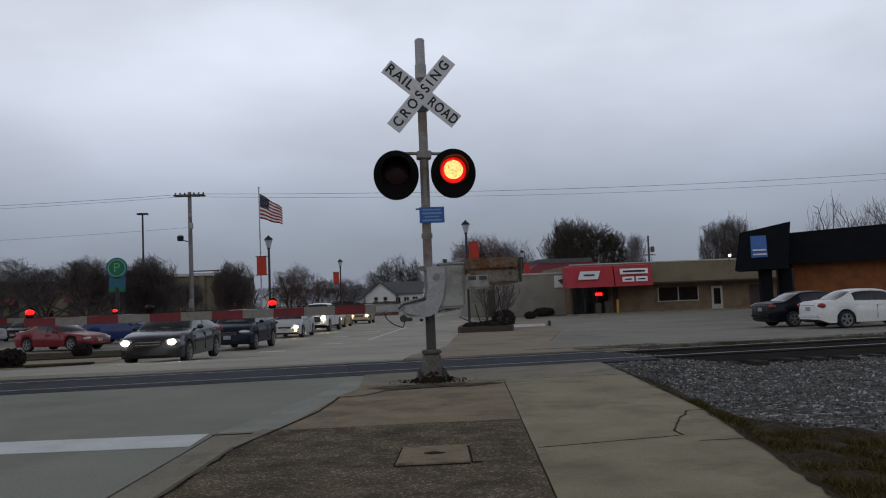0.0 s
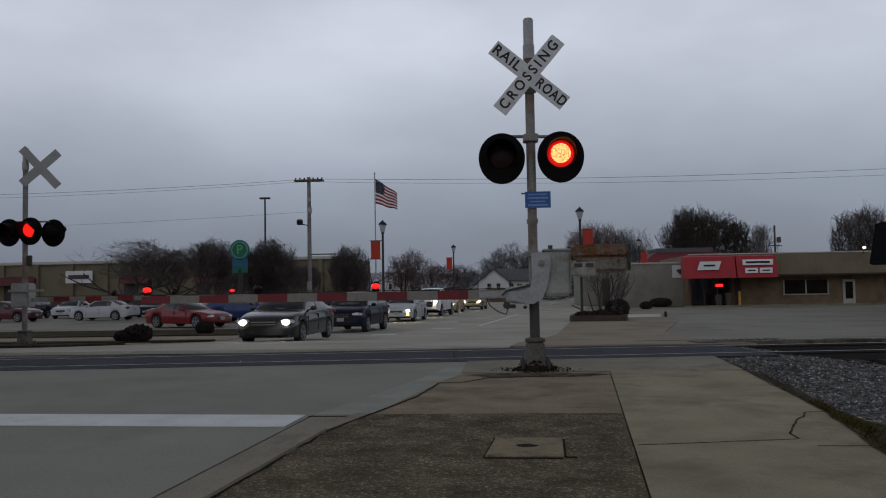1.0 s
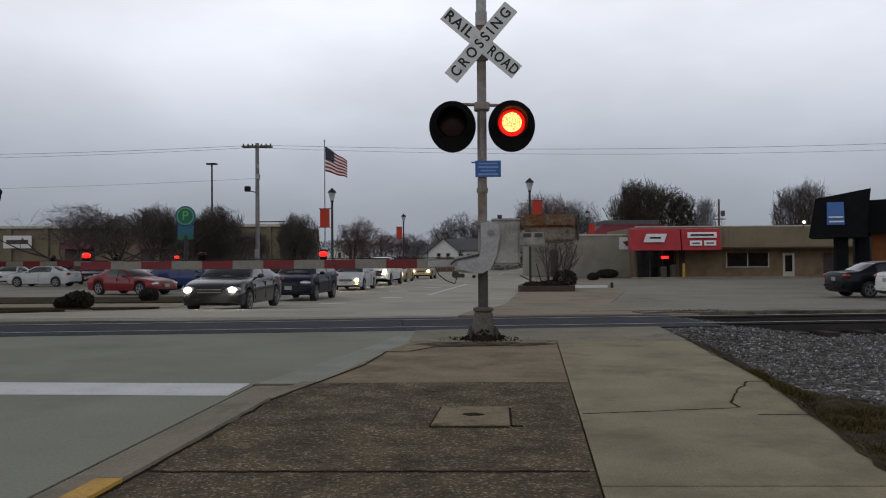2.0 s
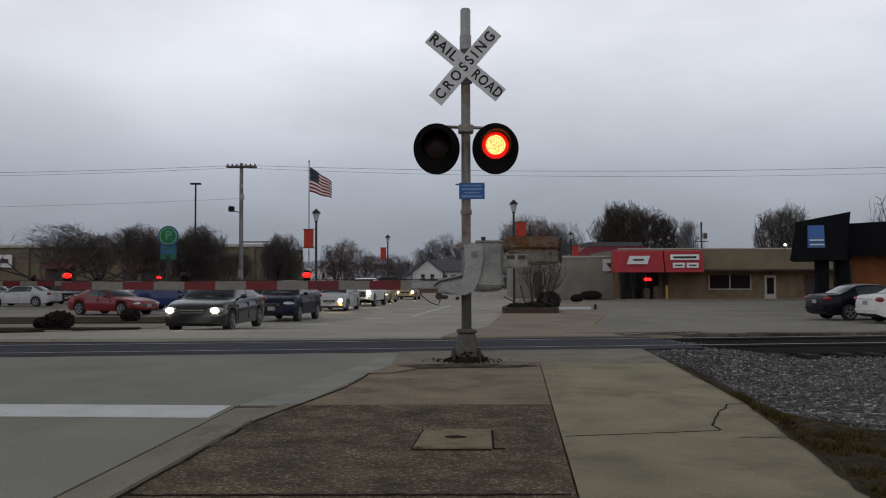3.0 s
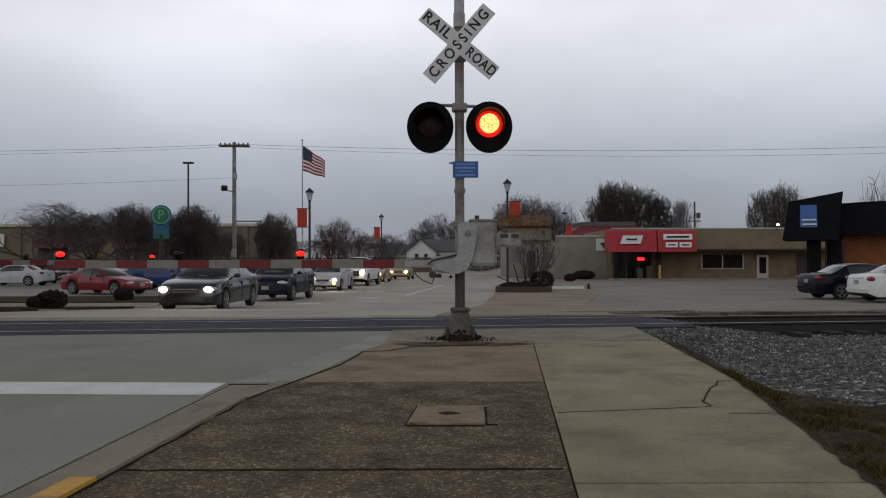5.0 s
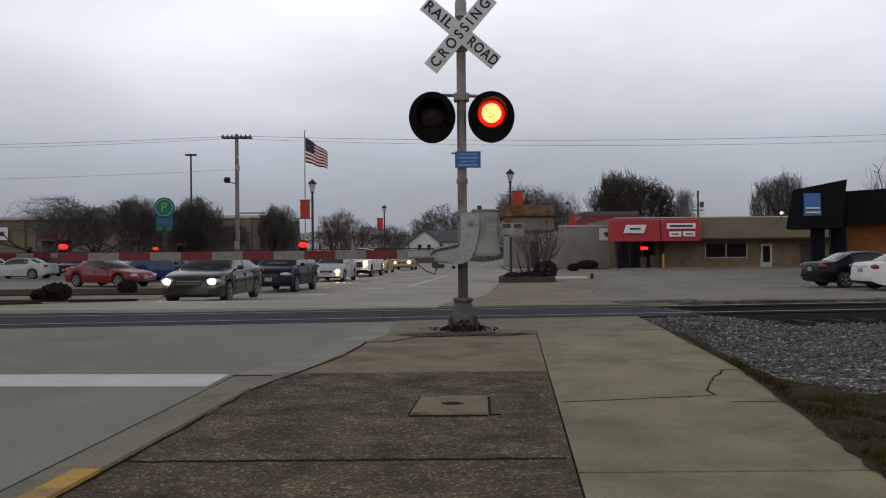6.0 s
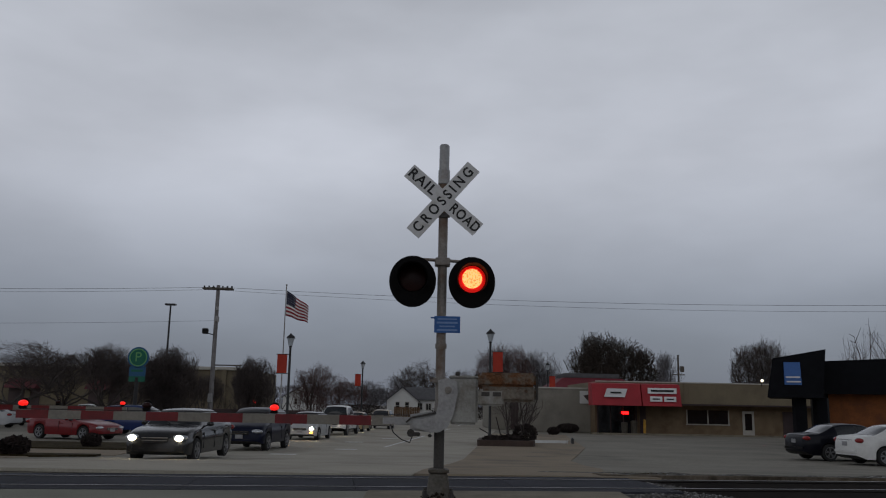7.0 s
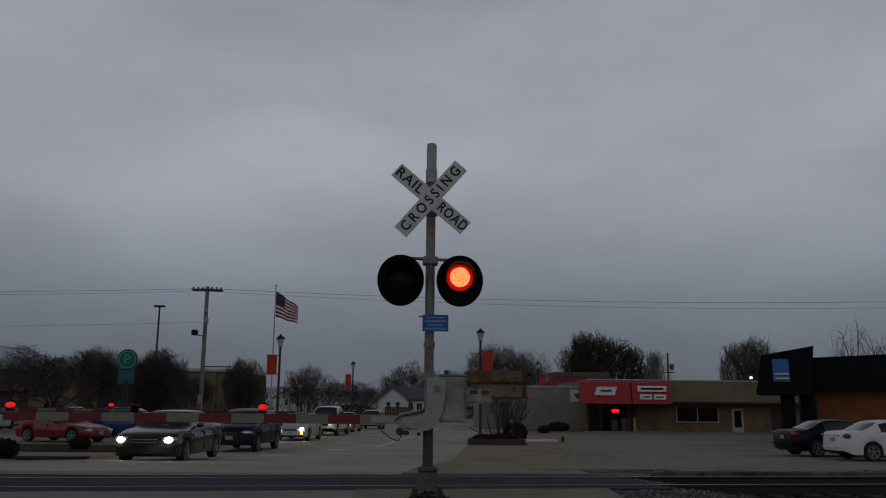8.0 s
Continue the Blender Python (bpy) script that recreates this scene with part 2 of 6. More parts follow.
# ---- geometry helpers ----
class Geo:
    def __init__(self):
        self.v, self.f, self.mi = [], [], []

    def add(self, verts, faces, m=0):
        o = len(self.v)
        self.v += [tuple(p) for p in verts]
        self.f += [tuple(o + i for i in q) for q in faces]
        self.mi += [m] * len(faces)
        return self

    def box(self, c, s, bevel=0.0, turn=None, m=0):
        bm = bmesh.new()
        bmesh.ops.create_cube(bm, size=1)
        bmesh.ops.scale(bm, vec=s, verts=bm.verts)
        if bevel:
            bmesh.ops.bevel(bm, geom=list(bm.edges), offset=bevel, segments=2, affect="EDGES")
        t = Matrix.Translation(c) @ (turn.to_4x4() if turn else Matrix())
        bm.verts.index_update()
        self.add([t @ v.co for v in bm.verts], [[v.index for v in q.verts] for q in bm.faces], m)
        bm.free()
        return self

    def tube(self, p0, p1, r0, r1=None, n=12, cap=True, m=0):
        p0, p1 = Vector(p0), Vector(p1)
        r1 = r0 if r1 is None else r1
        d = (p1 - p0).normalized()
        a = d.orthogonal().normalized()
        b = d.cross(a)
        ring = [(math.cos(2 * math.pi * i / n), math.sin(2 * math.pi * i / n)) for i in range(n)]
        vs = [p0 + r0 * (c * a + s * b) for c, s in ring] + [p1 + r1 * (c * a + s * b) for c, s in ring]
        fs = [(i, (i + 1) % n, n + (i + 1) % n, n + i) for i in range(n)]
        if cap:
            fs += [tuple(range(n))[::-1], tuple(range(n, 2 * n))]
        return self.add(vs, fs, m)

    def lathe(self, base, prof, n=16, m=0):
        """prof: (radius, height) pairs round a vertical axis at base."""
        bx, by, bz = base
        vs, fs = [], []
        for r, h in prof:
            vs += [(bx + r * math.cos(2 * math.pi * i / n), by + r * math.sin(2 * math.pi * i / n), bz + h) for i in range(n)]
        for k in range(len(prof) - 1):
            fs += [(k * n + i, k * n + (i + 1) % n, (k + 1) * n + (i + 1) % n, (k + 1) * n + i) for i in range(n)]
        fs += [tuple(range(n))[::-1], tuple(range((len(prof) - 1) * n, len(prof) * n))]
        return self.add(vs, fs, m)

    def prism(self, poly, d, m=0):
        """poly: 3D points in one plane, thickened by the vector d."""
        n = len(poly)
        d = Vector(d)
        vs = [Vector(p) for p in poly] + [Vector(p) + d for p in poly]
        fs = [tuple(range(n)), tuple(range(n, 2 * n))[::-1]] + [(i, i + n, (i + 1) % n + n, (i + 1) % n) for i in range(n)]
        return self.add(vs, fs, m)

    def loft(self, rings, closed=True, cap=True, m=0):
        n = len(rings[0])
        vs = [p for r in rings for p in r]
        fs = []
        for k in range(len(rings) - 1):
            for i in range(n if closed else n - 1):
                fs.append((k * n + i, k * n + (i + 1) % n, (k + 1) * n + (i + 1) % n, (k + 1) * n + i))
        if cap:
            fs += [tuple(range(n))[::-1], tuple(range((len(rings) - 1) * n, len(rings) * n))]
        return self.add(vs, fs, m)

    def pipe(self, pts, r, n=6, m=0):
        """A bent round bar through the points."""
        rings = []
        pts = [Vector(p) for p in pts]
        for k, p in enumerate(pts):
            d = (pts[min(k + 1, len(pts) - 1)] - pts[max(k - 1, 0)]).normalized()
            u = d.cross(Vector((0.03, 0.05, 1))).normalized()
            v = d.cross(u)
            rings.append([p + r * (math.cos(2 * math.pi * i / n) * u + math.sin(2 * math.pi * i / n) * v) for i in range(n)])
        return self.loft(rings, m=m)

    def ball(self, c, s, n=10, m=0):
        prof = [(max(0.02, math.sin(math.pi * k / n)) * 1.0, -math.cos(math.pi * k / n)) for k in range(n + 1)]
        g = Geo().lathe((0, 0, 0), prof, 14)
        return self.add([(c[0] + p[0] * s[0], c[1] + p[1] * s[1], c[2] + p[2] * s[2]) for p in g.v], g.f, m)


def mesh_of(name, geo, mats, smooth=False):
    me = bpy.data.meshes.new(name)
    me.from_pydata(geo.v, [], geo.f)
    for q in (mats if isinstance(mats, (list, tuple)) else [mats]):
        me.materials.append(q)
    me.polygons.foreach_set("material_index", geo.mi)
    bm = bmesh.new()
    bm.from_mesh(me)
    bmesh.ops.recalc_face_normals(bm, faces=bm.faces)
    bm.to_mesh(me)
    bm.free()
    if smooth:
        me.shade_smooth()
        me.set_sharp_from_angle(angle=radians(38))
    return me


def part(name, geo, material, parent, label="", smooth=False):
    ob = new(name, mesh_of(name, geo, material, smooth))
    ob.parent = parent
    if label:
        tagged(ob, label)
    return ob


def thing(name, label, category, m=None, group=""):
    ob = new(name)
    ob.empty_display_size = 0.2
    if m is not None:
        ob.matrix_world = m
    return tagged(ob, label, category, group)


def setting(name, geo, material, label, category, smooth=False):
    ob = new(name, mesh_of(name, geo, material, smooth))
    return tagged(ob, label, category, kind="structure")


def lettering(text, size, m, parent, material, width=None, name="lettering", gap=1.0):
    """Built-in font, as a thin mesh in the plane of m's x and y."""
    cu = bpy.data.curves.new("text", "FONT")
    cu.body, cu.size, cu.align_x, cu.align_y, cu.extrude = text, size, "CENTER", "CENTER", 0.0015
    cu.offset, cu.space_character = (0.0 if size > 0.5 else 0.004), gap
    tmp = bpy.data.objects.new("text", cu)
    me = bpy.data.meshes.new_from_object(tmp)
    bpy.data.objects.remove(tmp)
    xs = [v.co.x for v in me.vertices]
    if width:
        k = width / (max(xs) - min(xs))
        for v in me.vertices:
            v.co.x *= k
    me.materials.clear()
    me.materials.append(material)
    me.transform(m)
    ob = new(name, me)
    ob.parent = parent
    return ob


# ---- lie of the land ----
LAND = ((-9000, 0.0), (16.0, 0.0), (19.5, -0.15), (28.0, -0.58), (34.0, -0.66), (80.0, -0.9), (9000, -0.9))


def gz(y):
    for (a, za), (b, zb) in zip(LAND, LAND[1:]):
        if y <= b:
            return za + (zb - za) * (y - a) / (b - a)
    return -0.9


TRACK = radians(6.5)      # the rails run a little away from the viewer to the right
TU = Vector((math.cos(TRACK), math.sin(TRACK), 0))
TV = Vector((-math.sin(TRACK), math.cos(TRACK), 0))
TC = Vector((0, 13.85, 0))


def on_track(u, v, z=0.0):
    p = TC + u * TU + v * TV
    return Vector((p.x, p.y, z))


def strip(rows, dz, thick, lip=0.0):
    """A slab from rows (y, left x, right x) that follows the land; dz is its top above the land."""
    g = Geo()
    rings = []
    for y, xl, xr in rows:
        z = gz(y) + dz
        rings.append([(xl, y, z - thick), (xl, y, z), (xr, y, z + lip), (xr, y, z - thick)])
    return g.loft(rings)


def run(y0, y1, fl, fr, n=12):
    return [(y0 + (y1 - y0) * i / n, fl(y0 + (y1 - y0) * i / n), fr(y0 + (y1 - y0) * i / n)) for i in range(n + 1)]


def line(xa, ya, xb, yb):
    return lambda y: xa + (xb - xa) * (y - ya) / (yb - ya)


# ---- ground and paving ----
def near_right(x, y):
    """Lower bed of ballast and grass beside the track."""
    return x > 2.0 and y < 17.5


def build_ground():
    xs = [-2500, -800, -300, -150, -80, -50, -35, -25, -18, -12, -8, -4, -1, 1, 1.9, 2.4, 3, 4, 6, 9, 13, 18, 26, 40, 70, 140, 300, 800, 2500]
    ys = [-2500, -600, -150, -50, -20, -8, 0, 4, 6, 8, 10, 12, 14, 16, 17, 18, 19.5, 22, 25, 28, 31, 34, 45, 60, 80, 120, 200, 400, 900, 2500]
    g = Geo()
    vs = []
    for y in ys:
        for x in xs:
            vs.append((x, y, gz(y) - (0.5 if near_right(x, y) else 0.06 if y < 18 else 0.0)))
    n = len(xs)
    fs = [(j * n + i, j * n + i + 1, (j + 1) * n + i + 1, (j + 1) * n + i) for j in range(len(ys) - 1) for i in range(n - 1)]
    g.add(vs, fs)
    setting("ground", g, M_LOT, "worn grey asphalt ground of the lots and land beyond", "ground")


build_ground()
GUTTER_L = line(-1.99, 4.36, -1.82, 7.26)
KERB_L = line(-1.77, 4.36, -1.55, 7.26)
WALK_L = line(0.66, 4.36, 1.18, 10.8)
WR_NEAR, WR_FAR = line(2.10, 4.3, 2.573, 7.27), line(2.573, 7.27, 2.845, 10.8)


def WALK_R(y):
    return WR_FAR(y) if y > 7.27 else WR_NEAR(max(y, 3.0)) + min(0.0, y - 3.0) * 0.08


def track_edge(x, v):
    """y of the line at v from the track's middle."""
    return TC.y + v / math.cos(TRACK) + x * math.tan(TRACK)


road_rows = run(-14, 7.3, lambda y: -24, GUTTER_L, 10)
g = strip(road_rows, 0.0, 0.05)
g.prism([(-24, 7.3, 0.0), (GUTTER_L(7.3), 7.3, 0.0), (-0.85, 9.6, 0.0), (-0.45, track_edge(-0.45, -1.3), 0.0), (-24, track_edge(-24, -1.3), 0.0)], (0, 0, -0.05))
setting("road", g, M_ROAD, "grey concrete carriageway worn smooth before the railway crossing", "road")

g = strip(run(-14, 7.28, lambda y: GUTTER_L(y) + 0.028, lambda y: KERB_L(y) + max(0.0, y - 6.45) * 0.16, 10), 0.004, 0.06)
setting("gutter", g, M_GUTTER, "stained concrete gutter along the road edge", "gutter")
# worn concrete, made paler to carry the road's wet sheen in its colour
M_PALE = mat("worn_sheen_concrete", (0.275, 0.278, 0.235), 0.8, spec=0.2, var=0.2, scale=1.2, fine=40, stain=(0.235, 0.236, 0.196), stain_scale=1.0)
g = strip([(7.295, -1.8, -1.26), (8.4, -1.55, -1.08), (9.58, -1.3, -0.9), (10.6, -1.1, -0.68), (11.6, -0.95, -0.66)], 0.004, 0.05)
setting("gutter", g, M_PALE, "worn concrete gutter flare by the crossing, wet sheen put into its pale colour", "gutter")

kerb = setting("kerb", Geo(), M_GUTTER, "low worn concrete kerb with yellow paint near its end", "kerb")
for a, b, m in ((-14, 4.05, M_YELLOW), (4.06, 6.4, M_GUTTER), (6.41, 7.28, M_GUTTER)):
    hgt = 0.035 if b < 7 else 0.02
    part("kerb_stone", strip(run(a, b, lambda y: KERB_L(y) + 0.003 + max(0.0, y - 6.45) * 0.16, lambda y: KERB_L(y) + 0.13 + max(0.0, y - 6.45) * 0.16, 6), hgt, 0.12), m, kerb)

setting("joint_soil", strip(run(-14, 7.27, lambda y: GUTTER_L(y) - 0.03, lambda y: KERB_L(y) + 0.2, 10), -0.006, 0.04), M_SOIL, "dark soil in the kerb joints", "soil")
g = Geo()
jr = random.Random(8)
edge = [(KERB_L(y) + 0.135 + max(0.0, y - 6.45) * 0.16 + jr.uniform(-0.02, 0.02), y) for y in [-2 + 0.22 * k for k in range(42)]] + [(-1.02, 8.4), (-0.93, 9.2), (-0.90, 9.6), (-0.62, 9.66), (-0.35, 10.1), (0.1, 10.2), (0.7, 10.25), (1.15, 10.75)]
for (xa, ya), (xb, yb) in zip(edge, edge[1:]):
    d = Vector((xb - xa, yb - ya, 0)).normalized()
    w = Vector((-d.y, d.x, 0)) * jr.uniform(0.006, 0.018)
    g.prism([Vector((xa, ya, 0.0125)) - w, Vector((xb, yb, 0.0125)) - w, Vector((xb, yb, 0.0125)) + w, Vector((xa, ya, 0.0125)) + w], (0, 0, 0.003))
setting("joint_soil", g, M_SOIL, "ragged dark soil line along the kerb edge", "soil")

g = Geo()
for k in range(9):
    xa, xb = -1.82 + k * 0.042, -1.82 + (k + 1) * 0.042
    yc = 7.17 + 0.012 * noise.noise(Vector((k * 0.7, 2, 2)))
    w = 0.014 + 0.012 * abs(noise.noise(Vector((k * 1.3, 5, 2))))
    g.prism([(xa, yc - w, 0.0055), (xb, yc - w, 0.0055), (xb, yc + w, 0.0055), (xa, yc + w, 0.0055)], (0, 0, 0.003))
setting("joint_soil", g, M_SOIL, "dark open joint across the gutter", "soil")

# exposed aggregate panels between kerb and footway
agg = setting("aggregate_paving", Geo(), M_AGG, "dark brown exposed aggregate concrete paving beside the footway", "paving")
for a, b in ((-8, -1.5), (-1.48, 0.4), (0.42, 2.4), (2.42, 4.24), (4.26, 7.25)):
    part("panel", strip(run(a, b, lambda y: KERB_L(y) + 0.137 + max(0.0, y - 6.45) * 0.16, lambda y: WALK_L(y) - 0.012, 6), 0.012, 0.08), M_AGG, agg)
tan = setting("tan_paving", Geo(), M_TAN, "tan concrete apron slab round the signal mast", "paving")
part("slab", strip([(7.265, -1.28, WALK_L(7.27) - 0.012), (8.4, -1.1, WALK_L(8.4) - 0.012), (9.62, -0.9, WALK_L(9.62) - 0.012)], 0.009, 0.08), M_TAN, tan)
part("slab", strip([(9.635, -0.97, WALK_L(9.63) - 0.012), (10.2, -0.8, WALK_L(10.2) - 0.012), (10.79, -0.68, WALK_L(10.79) - 0.012)], 0.006, 0.08), M_TAN, tan)

footway = setting("footway", Geo(), M_WALK, "cracked pale concrete footway leading to the railway crossing", "pavement")
for a, b in ((-8, -2.2), (-2.185, -0.6), (-0.585, 0.95), (0.965, 2.5), (2.515, 3.97), (3.995, 6.03), (6.045, 10.78)):
    part("slab", strip(run(a, b, WALK_L, WALK_R, 4), 0.012 if b < 6.1 else 0.009, 0.1), M_WALK, footway)
# strip between the footway's end and the panels
g = Geo().prism([(-0.72, 10.81, 0.012), (2.84, 10.81, 0.012), (2.95, track_edge(2.95, -1.31), 0.012), (-0.72, track_edge(-0.72, -1.31), 0.012)], (0, 0, -0.06))
setting("pavement", g, M_GUTTER, "grey patched concrete strip at the track edge", "pavement")

# ragged soil line in the joint of the aggregate panels
g = Geo()
xa = KERB_L(4.25) + 0.16
while xa < WALK_L(4.25) - 0.05:
    xb = min(xa + 0.03 + 0.02 * noise.noise(Vector((xa * 31, 3, 1))), WALK_L(4.25) - 0.015)
    w = 0.011 + 0.012 * abs(noise.noise(Vector((xa * 17, 8, 2))))
    yc = 4.25 + 0.02 * noise.noise(Vector((xa * 9, 1, 6)))
    g.prism([(xa, yc - w, 0.0135), (xb, yc - w, 0.0135), (xb, yc + w, 0.0135), (xa, yc + w, 0.0135)], (0, 0, 0.002))
    xa = xb
setting("joint_soil", g, M_SOIL, "dark soil in the joint of the aggregate paving", "soil")

# cracks in the footway
g = Geo()
cr = random.Random(3)
for pts, wide in ((((0.80, 5.79), (1.13, 5.85), (1.5, 5.92), (1.92, 6.0)), 0.005), (((1.938, 6.02), (1.93, 6.2), (2.06, 6.53), (2.185, 6.84), (2.30, 7.02), (2.381, 7.236), (2.568, 7.26)), 0.006), (((1.968, 5.75), (2.15, 5.74), (2.33, 5.75)), 0.005)):
    fine = [Vector((*pts[0], 0.0125))]
    for (xa, ya), (xb, yb) in zip(pts, pts[1:]):
        for k in range(1, 6):
            fine.append(Vector((xa + (xb - xa) * k / 5 + cr.uniform(-0.005, 0.005), ya + (yb - ya) * k / 5 + cr.uniform(-0.006, 0.006), 0.0125)))
    for pa, pb in zip(fine, fine[1:]):
        d = (pb - pa).normalized()
        w = Vector((-d.y, d.x, 0)) * wide * cr.uniform(0.5, 1.4)
        g.prism([pa - w, pb - w, pb + w, pa + w], (0, 0, 0.002))
setting("pavement_crack", g, M_SOIL, "dark jagged crack across the footway slab", "crack")

# stop line and dashes
g = Geo().prism([(-16, 8.0, 0.006), (-1.87, 7.27, 0.006), (-1.89, 6.64, 0.006), (-16, 7.36, 0.006)], (0, 0, -0.004))
setting("stop_line", g, M_WHITE, "broad white painted stop line on the road", "road marking")

# far carriageway
FR_R = line(-0.1, 15.6, 2.7, 41.2)
FR_L = line(-9.2, 17.0, -7.2, 52.0)
g = strip(run(15.3, 160, lambda y: FR_L(y) - (0 if y > 19 else (19 - y) * 1.5), lambda y: FR_R(y) + (0.0), 60), 0.012, 0.06)
setting("road", g, M_FARROAD, "pale concrete road running away from the crossing", "road")
for y0, y1 in ((39, 57), (66, 80), (92, 104)):
    xl = line(-1.63, 39.1, 0.23, 57.1)
    setting("lane_line", strip(run(y0, y1, lambda y: xl(y) - 0.07, lambda y: xl(y) + 0.07, 6), 0.018, 0.004), M_WHITE, "worn white lane line on the far road", "road marking")
for y0, x0 in ((31, -5.4), (36, -3.6), (44, -3.9), (50, -2.3)):
    setting("lane_line", strip([(y0, x0, x0 + 0.9), (y0 + 0.5, x0, x0 + 0.95)], 0.018, 0.004), M_WHITE, "faded white mark on the far road", "road marking")
# apron on the far side, right of the road
g = strip([(15.45, -0.1, 4.3), (17, 0.06, 3.6), (20, 0.4, 4.2), (24, 0.85, 4.6), (30, 1.5, 5.2), (36, 2.1, 6.6), (42, 2.75, 8.0), (52, 3.9, 9.3), (66, 5.4, 11.0)], 0.02, 0.07)
setting("pavement", g, M_APRON, "tan concrete apron and driveway past the tracks", "pavement")

# ---- railway ----
track = setting("railway_track", Geo(), M_RAIL, "single railway track through the crossing on dark sleepers", "railway")
RAIL_Z = 0.012


def rail_geo(u0, u1, v):
    prof = ((-0.065, -0.165), (0.065, -0.165), (0.065, -0.15), (0.012, -0.135), (0.012, -0.045), (0.036, -0.03), (0.036, -0.002), (-0.036, -0.002), (-0.036, -0.03), (-0.012, -0.045), (-0.012, -0.135), (-0.065, -0.15))
    return Geo().loft([[on_track(u, v + a, RAIL_Z + b) for a, b in prof] for u in (u0, u1)])


for v in (-0.752, 0.752):
    r = part("rail", rail_geo(-70, 90, v), M_RAIL, track, "rusty steel rail with a bright worn head")
    part("rail_head", Geo().loft([[on_track(u, v + a, RAIL_Z + b) for a, b in ((-0.034, -0.012), (0.034, -0.012), (0.033, -0.006), (0.026, -0.001), (0.013, 0.002), (0.0, 0.003), (-0.013, 0.002), (-0.026, -0.001), (-0.033, -0.006))] for u in (-70, 90)]), M_RAILTOP, r, "", True)
tie_me = mesh_of("sleeper", Geo().box((0, 0, 0), (0.22, 2.6, 0.17), 0.012), M_TIE)
for k in range(42):
    ob = new("sleeper", tie_me)
    ob.parent = track
    p = on_track(4.1 + k * 0.52 + random.uniform(-0.03, 0.03), random.uniform(-0.05, 0.05), -0.215 + random.uniform(-0.015, 0.01))
    ob.matrix_local = Matrix.Translation(p) @ pose(0, 0, 0, 0, 0, math.degrees(TRACK) + random.uniform(-2, 2))
# panels: two field sides and the gauge, in lengths
for v0, v1 in ((-1.30, -0.80), (-0.66, 0.66), (0.80, 1.28)):
    for k in range(11):
        u0 = 3.85 - (k + 1) * 2.44
        s = Geo()
        s.prism([on_track(u0 + 0.006, v0, 0.006), on_track(u0 + 2.434, v0, 0.006), on_track(u0 + 2.434, v1, 0.006), on_track(u0 + 0.006, v1, 0.006)], (0, 0, -0.16))
        part("crossing_panel", s, M_PANEL, track, "dark damp crossing panel")

def bed_z(u, v, p):
    """Height of the ballast bed; it rises to the ends of the panels."""
    z = -0.19
    if v < -1.3:
        z = -0.16 - 0.10 * min(1, (-1.3 - v) / 2.0)
    elif v > 1.3:
        z = -0.14 + 0.1 * min(1, (v - 1.3) / 1.2)
    rise = max(0.0, 1 - max(0.0, u - 3.85) / 1.5) * (1.0 if v > -1.6 else max(0.0, 1 + (v + 1.6) / 1.4))
    return z + (-0.02 - z) * rise * (0.0 if u < 2.7 else 1.0) + 0.05 * noise.noise(Vector((p.x * 1.1, p.y * 1.1, 0))) * (1 - rise)


# ballast bed: sheet plus loose stones
rng = random.Random(4)
g = Geo()
nu, nv = 84, 50
for j in range(nv + 1):
    for i in range(nu + 1):
        u, v = 1.5 + i * 0.3, -11.1 + j * 0.28
        p = on_track(u, v)
        z = bed_z(u, v, p)
        g.v.append((p.x, p.y, z))
for j in range(nv):
    for i in range(nu):
        a = j * (nu + 1) + i
        g.f.append((a, a + 1, a + nu + 2, a + nu + 1))
        g.mi.append(0)
setting("ballast_bed", g, M_BALLAST, "grey crushed stone bed beside the railway track", "ballast", True)
g = Geo()
for k in range(26000):
    u, v = 1.8 + 13 * rng.random() ** 1.4, rng.choice((rng.uniform(-7.5, -1.2), rng.uniform(-5.0, -1.4), rng.uniform(-1.3, 2.2)))
    p = on_track(u, v)
    if p.x < WALK_R(p.y) + 0.10 + 0.3 * rng.random() + max(0.0, 7.4 - p.y) * 1.25 * rng.random() ** 0.45 or (abs(abs(v) - 0.75) < 0.12):
        continue
    z = max(bed_z(u, v, p), 0.0 - 0.2 * min(1.0, max(0.0, p.x - WALK_R(p.y)) / (0.5 + max(0.0, 7.6 - p.y) * 1.1)) ** 0.8 if p.y < 7.6 else -1.0)
    s = rng.uniform(0.010, 0.030)
    vs = [Vector((rng.uniform(0.6, 1.2) * a, rng.uniform(0.6, 1.2) * b, rng.uniform(0.5, 1.0) * c)) * s + Vector((p.x, p.y, z + s * 0.35)) for a, b, c in ((1, 0, 0), (0, 1, 0), (-1, 0, 0), (0, -1, 0), (0.2, 0.1, 1), (0, 0, -1))]
    g.add(vs, [(0, 1, 4), (1, 2, 4), (2, 3, 4), (3, 0, 4), (1, 0, 5), (2, 1, 5), (3, 2, 5), (0, 3, 5)])
M_STONE = mat("ballast_loose", (0.165, 0.165, 0.168), 0.8, spec=0.35, var=0.6, scale=14, fine=40, bump=0.2)
mn, ml = M_STONE.node_tree.nodes, M_STONE.node_tree.links
isl, isr, ism = mn.new("ShaderNodeNewGeometry"), mn.new("ShaderNodeValToRGB"), mn.new("ShaderNodeMix")
ism.data_type, ism.blend_type = "RGBA", "MULTIPLY"
ism.inputs["Factor"].default_value = 1
isr.color_ramp.elements[0].color, isr.color_ramp.elements[1].color = (0.42, 0.40, 0.37, 1), (2.3, 2.3, 2.35, 1)
isr.color_ramp.elements.new(0.86).color = (1.0, 0.97, 0.92, 1)
stone_in = mn["Principled BSDF"].inputs["Base Color"]
